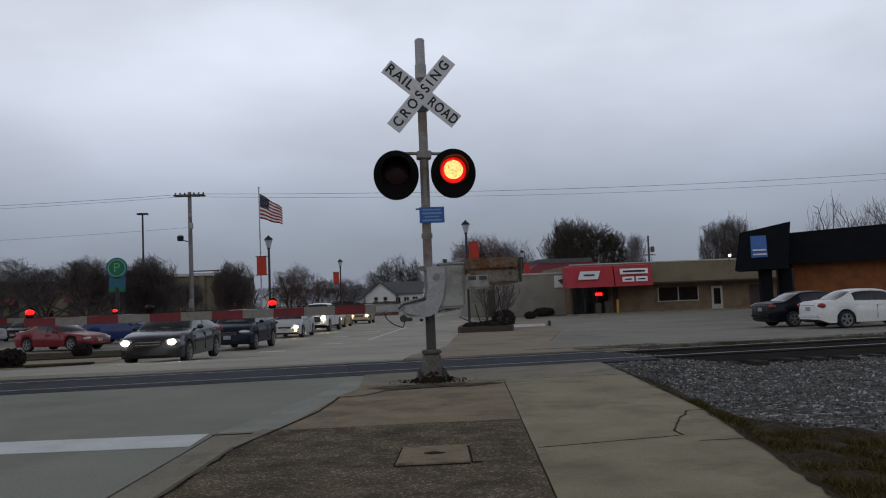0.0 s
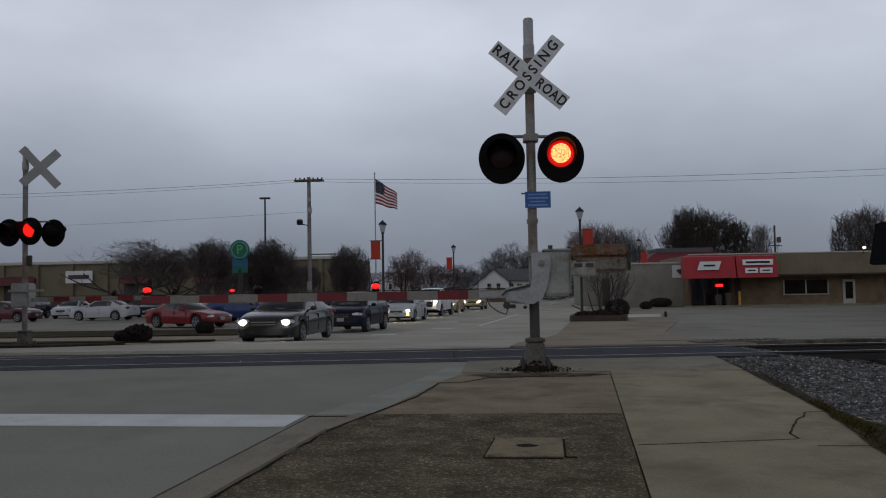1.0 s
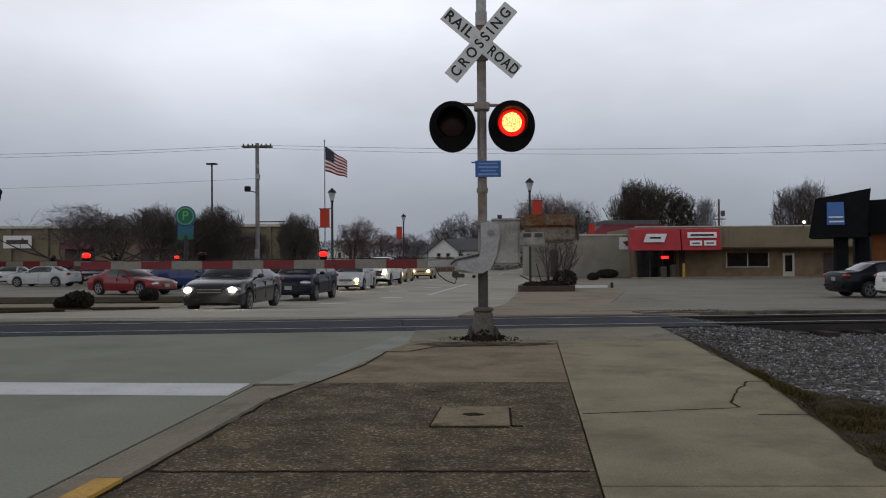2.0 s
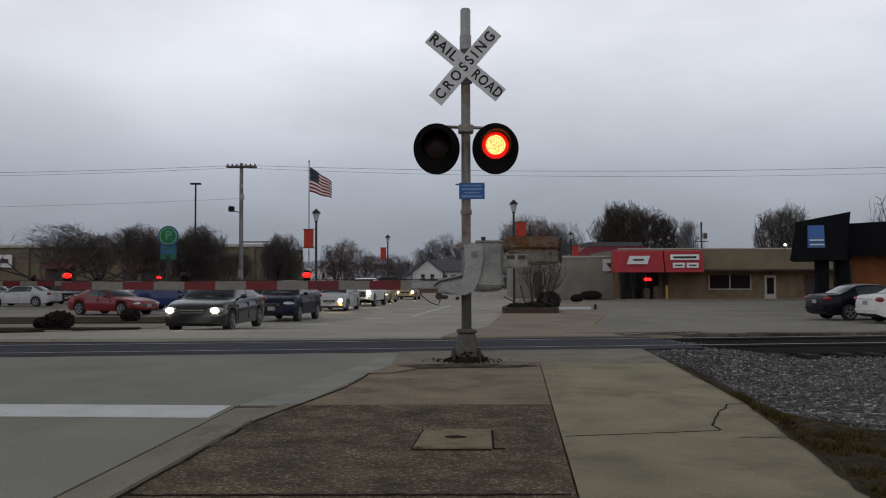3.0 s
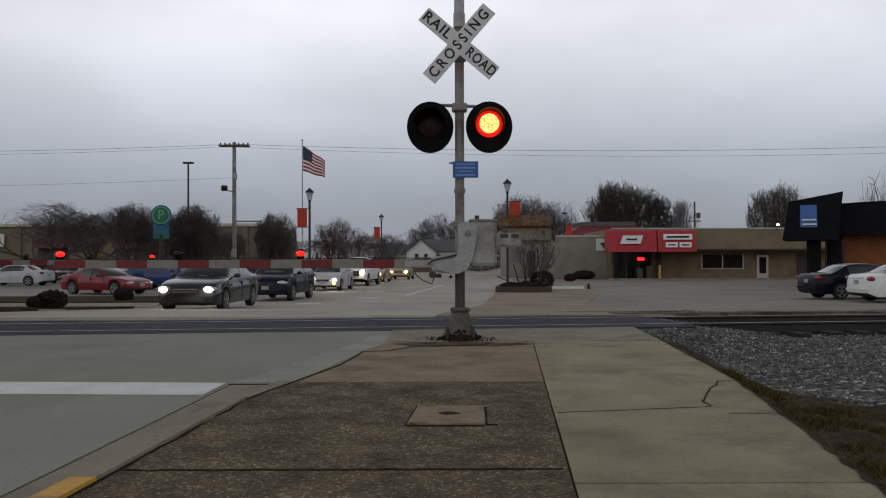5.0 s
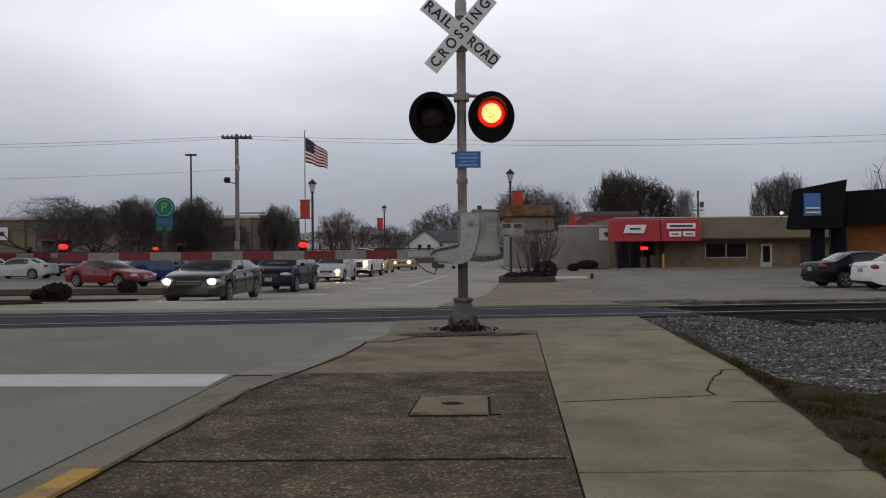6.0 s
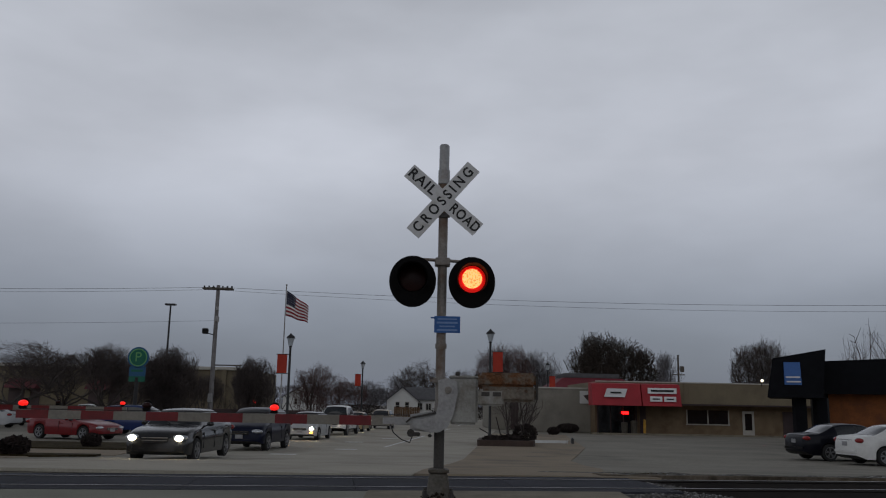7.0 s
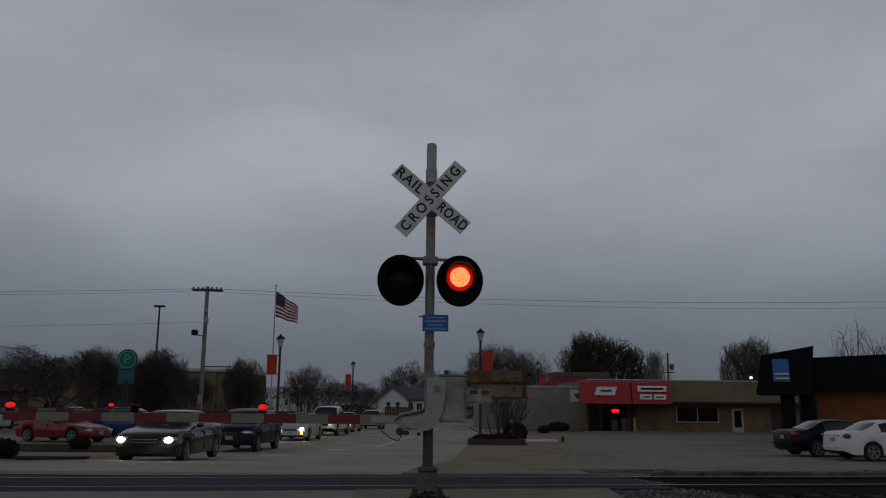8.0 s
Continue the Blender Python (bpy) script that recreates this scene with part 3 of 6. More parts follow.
ml.new(isl.outputs["Random Per Island"], isr.inputs["Fac"])
ml.new(stone_in.links[0].from_socket, ism.inputs[6])
ml.new(isr.outputs["Color"], ism.inputs[7])
ml.new(ism.outputs[2], stone_in)
tagged(new("ballast_stones", mesh_of("ballast_stones", g, M_STONE)), "loose grey crushed stones on the ballast bed", "ballast", kind="stuff")

# verge of dirt and winter grass by the footway
g = Geo()
nx, ny = 40, 120
for j in range(ny + 1):
    for i in range(nx + 1):
        y = -6 + j * 0.15
        x0 = WALK_R(y) - 0.07 * abs(noise.noise(Vector((3, y * 3.1, 6)))) - 0.01
        wide = 0.5 + max(0.0, 7.6 - y) * 1.1 if y < 7.6 else 0.5
        x = x0 + (i / nx) * wide
        g.v.append((x, y, 0.019 - 0.2 * (i / nx) ** 0.8 - (0.2 if i == nx else 0) + (0.05 * noise.noise(Vector((x * 3, y * 3, 3))) + 0.03 * noise.noise(Vector((x * 8, y * 8, 5)))) * min(1.0, i / 3)))
for j in range(ny):
    for i in range(nx):
        a = j * (nx + 1) + i
        g.f.append((a, a + 1, a + nx + 2, a + nx + 1))
        g.mi.append(0)
setting("verge", g, M_DIRT, "brown dirt verge between footway and ballast", "verge", True)
g = Geo()
for k in range(7000):       # clods and pebbles trodden into the dirt
    y = rng.uniform(3.0, 10.6)
    t = rng.random() ** 1.3
    x = WALK_R(y) + 0.01 + t * (0.28 + max(0.0, 7.4 - y) * 1.05)
    sz = rng.uniform(0.005, 0.017)
    o = Vector((x, y, 0.008 - 0.2 * t ** 0.8 + sz * 0.3))
    g.add([o + sz * Vector((rng.uniform(0.6, 1.3) * q[0], rng.uniform(0.6, 1.3) * q[1], rng.uniform(0.5, 1.1) * q[2])) for q in ((1, 0, 0), (0, 1, 0), (-1, 0, 0), (0, -1, 0), (0.2, 0.1, 1), (0, 0, -1))], [(0, 1, 4), (1, 2, 4), (2, 3, 4), (3, 0, 4), (1, 0, 5), (2, 1, 5), (3, 2, 5), (0, 3, 5)])
M_CLOD = mat("dirt_clod", (0.07, 0.056, 0.038), 0.95, spec=0.1, var=0.8, scale=9, fine=40, bump=0.3)
tagged(new("dirt_clods", mesh_of("dirt_clods", g, M_CLOD)), "brown dirt clods and pebbles on the verge", "dirt", kind="stuff")
g = Geo()
for k in range(130000):
    y = rng.uniform(2.5, 7.8)
    wide = 0.25 + max(0.0, 7.4 - y) * 1.0
    t = rng.random()
    x = WALK_R(y) + 0.02 + t * wide
    clump = noise.noise(Vector((x * 2.3, y * 2.3, 9))) + 0.5 * noise.noise(Vector((x * 6, y * 6, 4)))
    if clump < rng.uniform(-0.7, 0.12) + 0.6 * max(0.0, t - 0.7):
        continue
    z = 0.0 - 0.2 * t ** 0.8
    h, a = rng.uniform(0.012, 0.055) * (1 + 1.3 * max(0.0, clump)), rng.uniform(0, 6.28)
    w = Vector((math.cos(a), math.sin(a), 0)) * rng.uniform(0.003, 0.007)
    lean = Vector((rng.uniform(-0.07, 0.07), rng.uniform(-0.07, 0.07), h))
    b = Vector((x, y, z))
    g.add([b - w, b + w, b + lean], [(0, 1, 2)])
mn, ml = M_GRASS.node_tree.nodes, M_GRASS.node_tree.links
isl, isr = mn.new("ShaderNodeNewGeometry"), mn.new("ShaderNodeValToRGB")
for q in (0.35, 0.7):
    isr.color_ramp.elements.new(q)
for e, c in zip(isr.color_ramp.elements, ((0.02, 0.015, 0.008, 1), (0.065, 0.045, 0.018, 1), (0.075, 0.068, 0.020, 1), (0.16, 0.12, 0.055, 1))):
    e.color = c
ml.new(isl.outputs["Random Per Island"], isr.inputs["Fac"])
ml.new(isr.outputs["Color"], mn["Principled BSDF"].inputs["Base Color"])
tagged(new("grass", mesh_of("grass", g, M_GRASS)), "short brown and olive winter grass on the verge", "grass", kind="stuff")
# dirt and weeds along the far side of the track
g = Geo()
rows = []
for k in range(160):
    x = 3.3 + 0.12 * k * (1 + k / 60)
    yc = 16.9 + 0.06 * (x - 3.3)
    lo_y = track_edge(x, 1.45)
    hi_y = lo_y + 0.7 + 0.9 * abs(noise.noise(Vector((x * 0.8, 2, 5)))) + 0.35 * noise.noise(Vector((x * 3.1, 4, 1)))
    rows.append([(x, lo_y, gz(lo_y) - 0.1), (x, lo_y, gz(lo_y) + 0.03), (x, (lo_y + hi_y) / 2, gz((lo_y + hi_y) / 2) + 0.025 + 0.03 * noise.noise(Vector((x * 2, 1, 1)))), (x, hi_y, gz(hi_y) + 0.004), (x, hi_y, gz(hi_y) - 0.1)])
g.loft(rows)
M_FARDIRT = mat("gritty_dirt", (0.15, 0.125, 0.095), 0.95, spec=0.1, var=0.4, scale=2.0, fine=30, bump=0.5, stain=(0.06, 0.048, 0.034), stain_scale=1.6, stain_at=0.52)
setting("verge", g, M_FARDIRT, "brown dirt strip between track and parking lot", "verge")
g = Geo()
for k in range(2200):
    x = rng.uniform(3.6, 24)
    y = track_edge(x, 1.5) + rng.uniform(0.0, 1.3)
    if noise.noise(Vector((x * 0.6, y * 0.9, 2))) < 0.18:
        continue
    z, h = gz(y) + 0.02, rng.uniform(0.015, 0.05)
    w = Vector((rng.uniform(-1, 1), rng.uniform(-1, 1), 0)).normalized() * 0.008
    b = Vector((x, y, z))
    g.add([b - w, b + w, b + Vector((rng.uniform(-0.08, 0.08), 0, h))], [(0, 1, 2)])
tagged(new("grass", mesh_of("grass", g, M_GRASS)), "dead weeds along the far edge of the track", "grass", kind="stuff")

# ---- near railway crossing signal with its lowered gate ----
def light_unit(parent, x, y, z, lit, face=-1, hot=True):
    """Round background disc, lamp housing, hood and lens. face -1 looks towards -y."""
    unit = part("signal_light", Geo().loft([[(x + 0.15 * math.cos(a) * k, y - face * d, z + 0.15 * math.sin(a) * k) for a in [2 * math.pi * i / 24 for i in range(24)]] for k, d in ((1.0, 0.0), (0.98, 0.12), (0.7, 0.2), (0.3, 0.23))]), M_BLACK, parent, "black round lamp housing with hood and lens", True)
    ring = [(math.cos(2 * math.pi * i / 40), math.sin(2 * math.pi * i / 40)) for i in range(40)]
    g = Geo()
    g.loft([[(x + r * c, y + d, z - 0.03 + r * s * (1.14 if s < 0 else 1.08)) for c, s in ring] for r, d in ((0.302, 0.0), (0.305, 0.012), (0.295, 0.016), (0.1, 0.014))])
    part("background_disc", g, M_BLACK, unit, "", True)
    # hood: a long visor round the upper three quarters, drooping at its open end
    g = Geo()
    n = 30
    outer, inner = [], []
    for i in range(n + 1):
        a = radians(-50) + radians(280) * i / n
        reach = 0.10 + 0.26 * max(0.0, math.sin(a)) ** 0.7 + 0.05 * abs(math.cos(a))
        c, s = math.cos(a), math.sin(a)
        outer.append([(x + 0.188 * c, y + face * 0.002, z + 0.188 * s), (x + 0.202 * c, y + face * reach, z + 0.19 * s - 0.02)])
        inner.append([(x + 0.18 * c, y + face * 0.002, z + 0.18 * s), (x + 0.194 * c, y + face * reach, z + 0.182 * s - 0.02)])
    rings = [[o[0], o[1], q[1], q[0]] for o, q in zip(outer, inner)]
    g.loft(rings)
    part("hood", g, M_BLACK, unit, "", True)
    lens = Geo().loft([[(x + r * c, y + face * d, z + r * s) for c, s in ring] for r, d in ((0.176, 0.008), (0.172, 0.02), (0.09, 0.035), (0.02, 0.04))])
    part("lens", lens, (M_LENSLIT if hot else M_REDLAMP) if lit else M_LAMPOFF, unit, "lit red lens" if lit else "dark unlit red lens", True)
    if lit and hot:
        part("lamp", Geo().loft([[(x + r * c, y + face * d, z + 0.005 + r * s) for c, s in ring] for r, d in ((0.128, 0.036), (0.122, 0.046), (0.03, 0.05))]), M_HOTLAMP, unit, "bright lamp behind the lens", True)
    return unit


def blade(parent, c, angle, y, lettering_spans, front=True):
    """One board of the crossbuck, 1.22 m by 0.225 m."""
    r = pose(0, 0, 0, 0, -angle, 0).to_3x3()
    b = part("crossbuck_board", Geo().box((c[0], y, c[1]), (1.22, 0.006, 0.215), 0.002, r), M_SIGNWHITE if front else M_SIGNBACK, parent, "white board with black letters" if front else "weathered grey back of a sign board")
    if front:
        for text, off, width in lettering_spans:
            m = Matrix.Translation((c[0], y - 0.0055, c[1])) @ pose(0, 0, 0, 0, -angle, 0) @ Matrix.Translation((off, 0, 0)) @ pose(0, 0, 0, 90, 0, 0)
            lettering(text, 0.19, m, b, M_INK, width, "lettering", 1.5 if len(text) > 5 else 1.15)
    return b


def mast_parts(sig, x, y, z0, top):
    part("mast", Geo().tube((x, y, z0 + 0.28), (x, y, z0 + top - 0.5), 0.062, n=20).tube((x, y, z0 + 1.9), (x, y, z0 + 1.96), 0.075, n=20), M_MAST, sig, "weathered grey-brown steel mast", True)
    part("mast_cap", Geo().tube((x, y, z0 + top - 0.52), (x, y, z0 + top - 0.02), 0.068, n=20).tube((x, y, z0 + top - 0.02), (x, y, z0 + top), 0.068, 0.055, n=20).tube((x, y, z0 + top - 0.55), (x, y, z0 + top - 0.36), 0.078, n=20), M_GALV, sig, "pale galvanised top sleeve", True)
    base = Geo().loft([[(x + w * cx, y + w * cy, z0 + h) for cx, cy in ((-1, -0.8), (-0.8, -1), (0.8, -1), (1, -0.8), (1, 0.8), (0.8, 1), (-0.8, 1), (-1, 0.8))] for w, h in ((0.165, 0.03), (0.165, 0.06), (0.145, 0.08), (0.125, 0.27), (0.118, 0.32), (0.10, 0.34), (0.13, 0.355), (0.13, 0.385), (0.09, 0.40))])
    part("junction_base", base, M_BASE, sig, "grey cast junction box base")
    g = Geo()
    for cx, cy in ((-1, -1), (1, -1), (-1, 1), (1, 1)):
        g = Geo().tube((x + 0.165 * cx, y + 0.165 * cy, z0), (x + 0.165 * cx, y + 0.165 * cy, z0 + 0.14), 0.022, n=6).tube((x + 0.165 * cx, y + 0.165 * cy, z0 + 0.06), (x + 0.165 * cx, y + 0.165 * cy, z0 + 0.10), 0.035, n=6)
        part("bolt", g, M_MASTLOW, sig, "rusty anchor bolt")


GATE_STRIPE = 0.406


def gate_arm(sig, x0, y, z, length, sense, lamps):
    """Striped tapering arm along x from x0; sense -1 runs to -x. lamps: (distance, lit)."""
    arm = part("gate_arm", Geo().box((x0 + sense * 0.1, y, z), (0.5, 0.05, 0.10), 0.01), M_GALV, sig, "red and white striped gate arm, lowered level")
    part("stripe", Geo().box((x0 + sense * 0.34, y, z), (0.285, 0.044, 0.122)), M_GATEWHITE, arm)
    s, k = 0.485, 1
    while s < length - 0.01:
        e = min(length, s + GATE_STRIPE)
        ha, hb = 0.062 - 0.012 * s / length, 0.062 - 0.012 * e / length
        xa, xb = x0 + sense * (s + 0.001), x0 + sense * (e - 0.001)
        part("stripe", Geo().loft([[(xx, y - 0.022, z - h), (xx, y + 0.022, z - h), (xx, y + 0.022, z + h), (xx, y - 0.022, z + h)] for xx, h in ((xa, ha), (xb, hb))]), M_GATERED if k % 2 else M_GATEWHITE, arm)
        s, k = e, k + 1
    for d, lit in lamps:
        xx = x0 + sense * d
        lamp = part("gate_lamp", Geo().box((xx, y, z + 0.085), (0.09, 0.06, 0.05), 0.01).tube((xx, y + 0.035, z + 0.145), (xx, y + 0.05, z + 0.145), 0.055, n=16), M_BLACK, arm, "small red lamp on the arm")
        part("lamp_lens", Geo().ball((xx, y, z + 0.135), (0.060, 0.05, 0.040), 8), M_REDLAMP if lit else M_LAMPOFF, arm, "red lamp lens", True)
    part("cable", Geo().tube((x0, y, z + 0.075), (x0 + sense * (length - 0.1), y, z + 0.064), 0.006, n=6), M_TRIM, arm)
    return arm


SX, SY = 0.245, 11.05
sig = thing("railroad_crossing_signal", "grey steel crossing signal with crossbuck, lit red lamp and lowered gate", "crossing signal", group="crossing signals")
mast_parts(sig, SX, SY, 0.03, 4.64)
part("mast_sleeve", Geo().tube((SX, SY, 0.36), (SX, SY, 0.95), 0.066, n=20), M_MASTLOW, sig, "dark painted lower mast", True)
blade(sig, (SX - 0.005, 3.89), -40.4, SY - 0.075, (("RAIL", -0.375, 0.43), ("ROAD", 0.375, 0.46)))
blade(sig, (SX - 0.005, 3.89), 49.3, SY - 0.083, (("CROSSING", 0.0, 1.10),))
part("sign_clamp", Geo().box((SX, SY - 0.066, 3.68), (0.17, 0.02, 0.06), 0.004), M_MASTLOW, sig)
part("sign_clamp", Geo().box((SX, SY - 0.066, 4.02), (0.17, 0.02, 0.05), 0.004), M_MASTLOW, sig)
part("crossarm", Geo().tube((SX - 0.42, SY - 0.0, 3.10), (SX + 0.42, SY - 0.0, 3.07), 0.022, n=10).box((SX, SY, 3.06), (0.20, 0.2, 0.10), 0.01).tube((SX - 0.38, SY, 2.9), (SX - 0.38, SY, 3.10), 0.02, n=8).tube((SX + 0.38, SY, 2.9), (SX + 0.38, SY, 3.08), 0.02, n=8), M_MAST, sig, "rusty crossarm carrying the lamps")
light_unit(sig, SX - 0.385, SY - 0.12, 2.825, False)
light_unit(sig, SX + 0.385, SY - 0.12, 2.825, True)
plate = part("emergency_sign", Geo().box((SX + 0.075, SY - 0.085, 2.235), (0.335, 0.006, 0.215), 0.002).box((SX - 0.11, SY - 0.08, 2.32), (0.06, 0.008, 0.02)), M_BLUE, sig, "small blue notice plate with unreadable pale lines")
for k, (w, h) in enumerate(((0.25, 0.018), (0.27, 0.024), (0.20, 0.018), (0.26, 0.022))):
    part("text_bar", Geo().box((SX + 0.075, SY - 0.0895, 2.305 - k * 0.047), (w, 0.002, h)), M_BLUEBAR, plate)
# mechanism: motor case behind, pivot plates, arm bracket
mech = part("gate_mechanism", Geo().box((SX + 0.30, SY + 0.02, 1.275), (0.36, 0.34, 0.60), 0.03).box((SX + 0.30, SY + 0.02, 1.57), (0.37, 0.36, 0.03), 0.01), M_BOX, sig, "grey steel gate motor case on the mast")
part("case_knob", Geo().tube((SX + 0.22, SY - 0.13, 1.58), (SX + 0.22, SY - 0.13, 1.63), 0.03, n=10), M_MASTLOW, mech)
part("case_knob", Geo().tube((SX + 0.46, SY - 0.13, 1.585), (SX + 0.46, SY - 0.13, 1.605), 0.02, n=10), M_MASTLOW, mech)
part("clamp", Geo().box((SX, SY, 0.99), (0.20, 0.20, 0.07), 0.012), M_MAST, mech)
part("clamp", Geo().box((SX, SY, 1.52), (0.20, 0.20, 0.07), 0.012).tube((SX - 0.12, SY - 0.02, 1.52), (SX - 0.12, SY - 0.10, 1.52), 0.02, n=8), M_MAST, mech)


def xz(points, y, d):
    return Geo().prism([(SX + a, y, b) for a, b in points], (0, d, 0))


lever = part("pivot_lever", xz(((-0.03, 1.52), (0.08, 1.55), (0.21, 1.50), (0.22, 1.36), (0.17, 1.10), (0.10, 0.94), (0.0, 0.88), (-0.12, 0.87), (-0.26, 0.92), (-0.33, 0.93), (-0.33, 1.03), (-0.20, 1.04), (-0.05, 1.09), (-0.02, 1.25)), SY - 0.20, 0.035), M_GALV, sig, "pale grey curved pivot lever")
part("pivot_pin", Geo().tube((SX + 0.10, SY - 0.225, 1.40), (SX + 0.10, SY - 0.05, 1.40), 0.045, n=14).tube((SX + 0.10, SY - 0.24, 1.40), (SX + 0.10, SY - 0.2, 1.40), 0.022, n=6), M_MAST, lever)
part("back_lever", xz(((-0.03, 1.50), (0.20, 1.50), (0.22, 1.36), (0.10, 0.95), (-0.30, 0.95), (-0.30, 1.05), (-0.04, 1.10)), SY + 0.22, 0.03), M_GALV, sig)
part("arm_bracket", xz(((-0.37, 0.90), (-0.30, 0.885), (-0.02, 0.87), (0.0, 1.10), (-0.10, 1.13), (-0.37, 1.09)), SY - 0.10, 0.14), M_GALV, sig, "grey arm bracket with worn paint")
part("bracket_bolt", Geo().tube((SX - 0.36, SY - 0.11, 0.86), (SX - 0.36, SY + 0.05, 0.86), 0.05, n=8).box((SX - 0.30, SY - 0.05, 0.845), (0.12, 0.10, 0.05), 0.01), M_MASTLOW, sig)
part("bracket_bolt", Geo().box((SX - 0.12, SY - 0.05, 0.83), (0.05, 0.10, 0.04), 0.01), M_MASTLOW, sig)
part("support_rod", Geo().tube((SX - 0.04, SY - 0.13, 1.12), (SX - 0.36, SY - 0.13, 1.05), 0.012, n=8).tube((SX - 0.36, SY - 0.13, 1.05), (SX - 0.42, SY - 0.13, 0.99), 0.012, n=8), M_MASTLOW, sig)
cb = [Vector((SX - 0.62, SY - 0.03, 0.96)), Vector((SX - 0.58, SY - 0.05, 0.86)), Vector((SX - 0.48, SY - 0.06, 0.78)), Vector((SX - 0.37, SY - 0.06, 0.74)), Vector((SX - 0.34, SY - 0.05, 0.82))]
part("hanging_cable", Geo().pipe(cb, 0.008), M_TRIM, sig)
# counterweight arms on the other side of the mast
M_WEIGHT = mat("streaked_weight", (0.15, 0.13, 0.105), 0.85, var=0.35, scale=4, fine=30, bump=0.4, stain=(0.085, 0.04, 0.018), stain_scale=5.5, stain_at=0.56)
M_WEIGHTRUST = mat("rusted_weight", (0.13, 0.052, 0.018), 0.9, var=0.45, scale=6, fine=40, bump=0.5, stain=(0.15, 0.125, 0.095), stain_scale=5.0, stain_at=0.54)
for side, lab in ((-0.29, "rust-stained counterweight arm"), (0.30, "rust-stained counterweight arm")):
    part("counterweight_arm", Geo().box((SX + 0.82, SY + side, 1.43), (0.60, 0.03, 0.10), 0.01), M_RUST, sig, lab)
for side in (-0.38, 0.34):
    w = part("counterweight", Geo().box((SX + 0.835, SY + side, 1.36), (0.69, 0.12, 0.185), 0.03), M_WEIGHT, sig, "pale rust-streaked counterweight block", True)
    part("counterweight_plate", Geo().box((SX + 0.825, SY + side - 0.002, 1.535), (0.70, 0.118, 0.17), 0.03), M_WEIGHTRUST, w, "rust-streaked upper weight plate", True)
    part("weight_bolt", Geo().tube((SX + 1.05, SY + side - 0.085, 1.40), (SX + 1.05, SY + side - 0.05, 1.40), 0.022, n=6), M_RUST, w)
lower = part("weight_frame", Geo().box((SX + 0.62, SY - 0.40, 1.315), (0.31, 0.11, 0.20), 0.02), M_BOX, sig, "grey slotted plate on the weights")
for k in (-1, 1):
    part("slot", Geo().box((SX + 0.62 + k * 0.07, SY - 0.457, 1.355), (0.10, 0.01, 0.05), 0.003), M_MASTLOW, lower)
part("end_bar", Geo().box((SX + 1.19, SY - 0.37, 1.45), (0.025, 0.16, 0.33), 0.01), M_MASTLOW, sig, "dark end bar of the weight arm")
gate_arm(sig, SX - 0.38, SY + 0.0, 1.005, 4.95, -1, ((1.72, True), (3.33, False), (4.88, True)))

# soil and gravel round the foot
M_DAMP = mat("damp_soil", (0.12, 0.092, 0.06), 0.9, spec=0.15, var=0.4, scale=5, fine=50, bump=0.4, stain=(0.035, 0.026, 0.018), stain_scale=4.0, stain_at=0.50)
g = Geo()
n = 120
rings = []
for rad, h in ((1.0, -0.004), (0.85, 0.003), (0.45, 0.006), (0.1, 0.007)):
    ring = []
    for k in range(n):
        t = 2 * math.pi * k / n
        w = 1 + 0.45 * noise.noise(Vector((math.cos(t) * 1.6, math.sin(t) * 1.6, 4))) + 0.3 * noise.noise(Vector((math.cos(t) * 5, math.sin(t) * 5, 2))) + 0.25 * noise.noise(Vector((math.cos(t) * 14, math.sin(t) * 14, 7)))
        ring.append((0.15 + 0.75 * rad * w * math.cos(t), 10.42 + 0.30 * rad * w * math.sin(t), 0.012 + h))
    rings.append(ring)
g.loft(rings)
setting("soil_patch", g, M_DAMP, "damp brown soil washed over the paving at the mast foot", "soil", True)
clod = random.Random(12)
g = Geo()
for k in range(900):
    t, d = clod.uniform(0, 6.28), 0.12 + 0.5 * clod.random() ** 4.0
    s = clod.uniform(0.006, 0.026) * (1.05 - d)
    heap = max(0.0, 0.34 - d) * 0.55 * clod.random()
    o = Vector((SX + d * math.cos(t), SY - 0.06 + 0.7 * d * math.sin(t), 0.016 + s * 0.3 + heap))
    g.add([o + s * Vector((clod.uniform(0.6, 1.3) * q[0], clod.uniform(0.6, 1.3) * q[1], clod.uniform(0.5, 1.2) * q[2])) for q in ((1, 0, 0), (0, 1, 0), (-1, 0, 0), (0, -1, 0), (0.2, 0.1, 1), (0, 0, -1))], [(0, 1, 4), (1, 2, 4), (2, 3, 4), (3, 0, 4), (1, 0, 5), (2, 1, 5), (3, 2, 5), (0, 3, 5)])
mound = []
for rad, h in ((0.27, 0.0), (0.235, 0.035), (0.19, 0.06), (0.12, 0.08)):
    mound.append([(SX + rad * math.cos(2 * math.pi * k / 40) * (1 + 0.22 * noise.noise(Vector((math.cos(k * 0.157) * 3, math.sin(k * 0.157) * 3, rad * 9)))), SY + rad * math.sin(2 * math.pi * k / 40), 0.016 + h * (1 + 0.6 * noise.noise(Vector((math.cos(k * 0.157) * 4, math.sin(k * 0.157) * 4, 3 + rad * 7))))) for k in range(40)])
g.loft(mound)
tagged(new("soil_clods", mesh_of("soil_clods", g, M_SOIL)), "dark soil clods and litter heaped at the mast foot", "soil", kind="stuff")

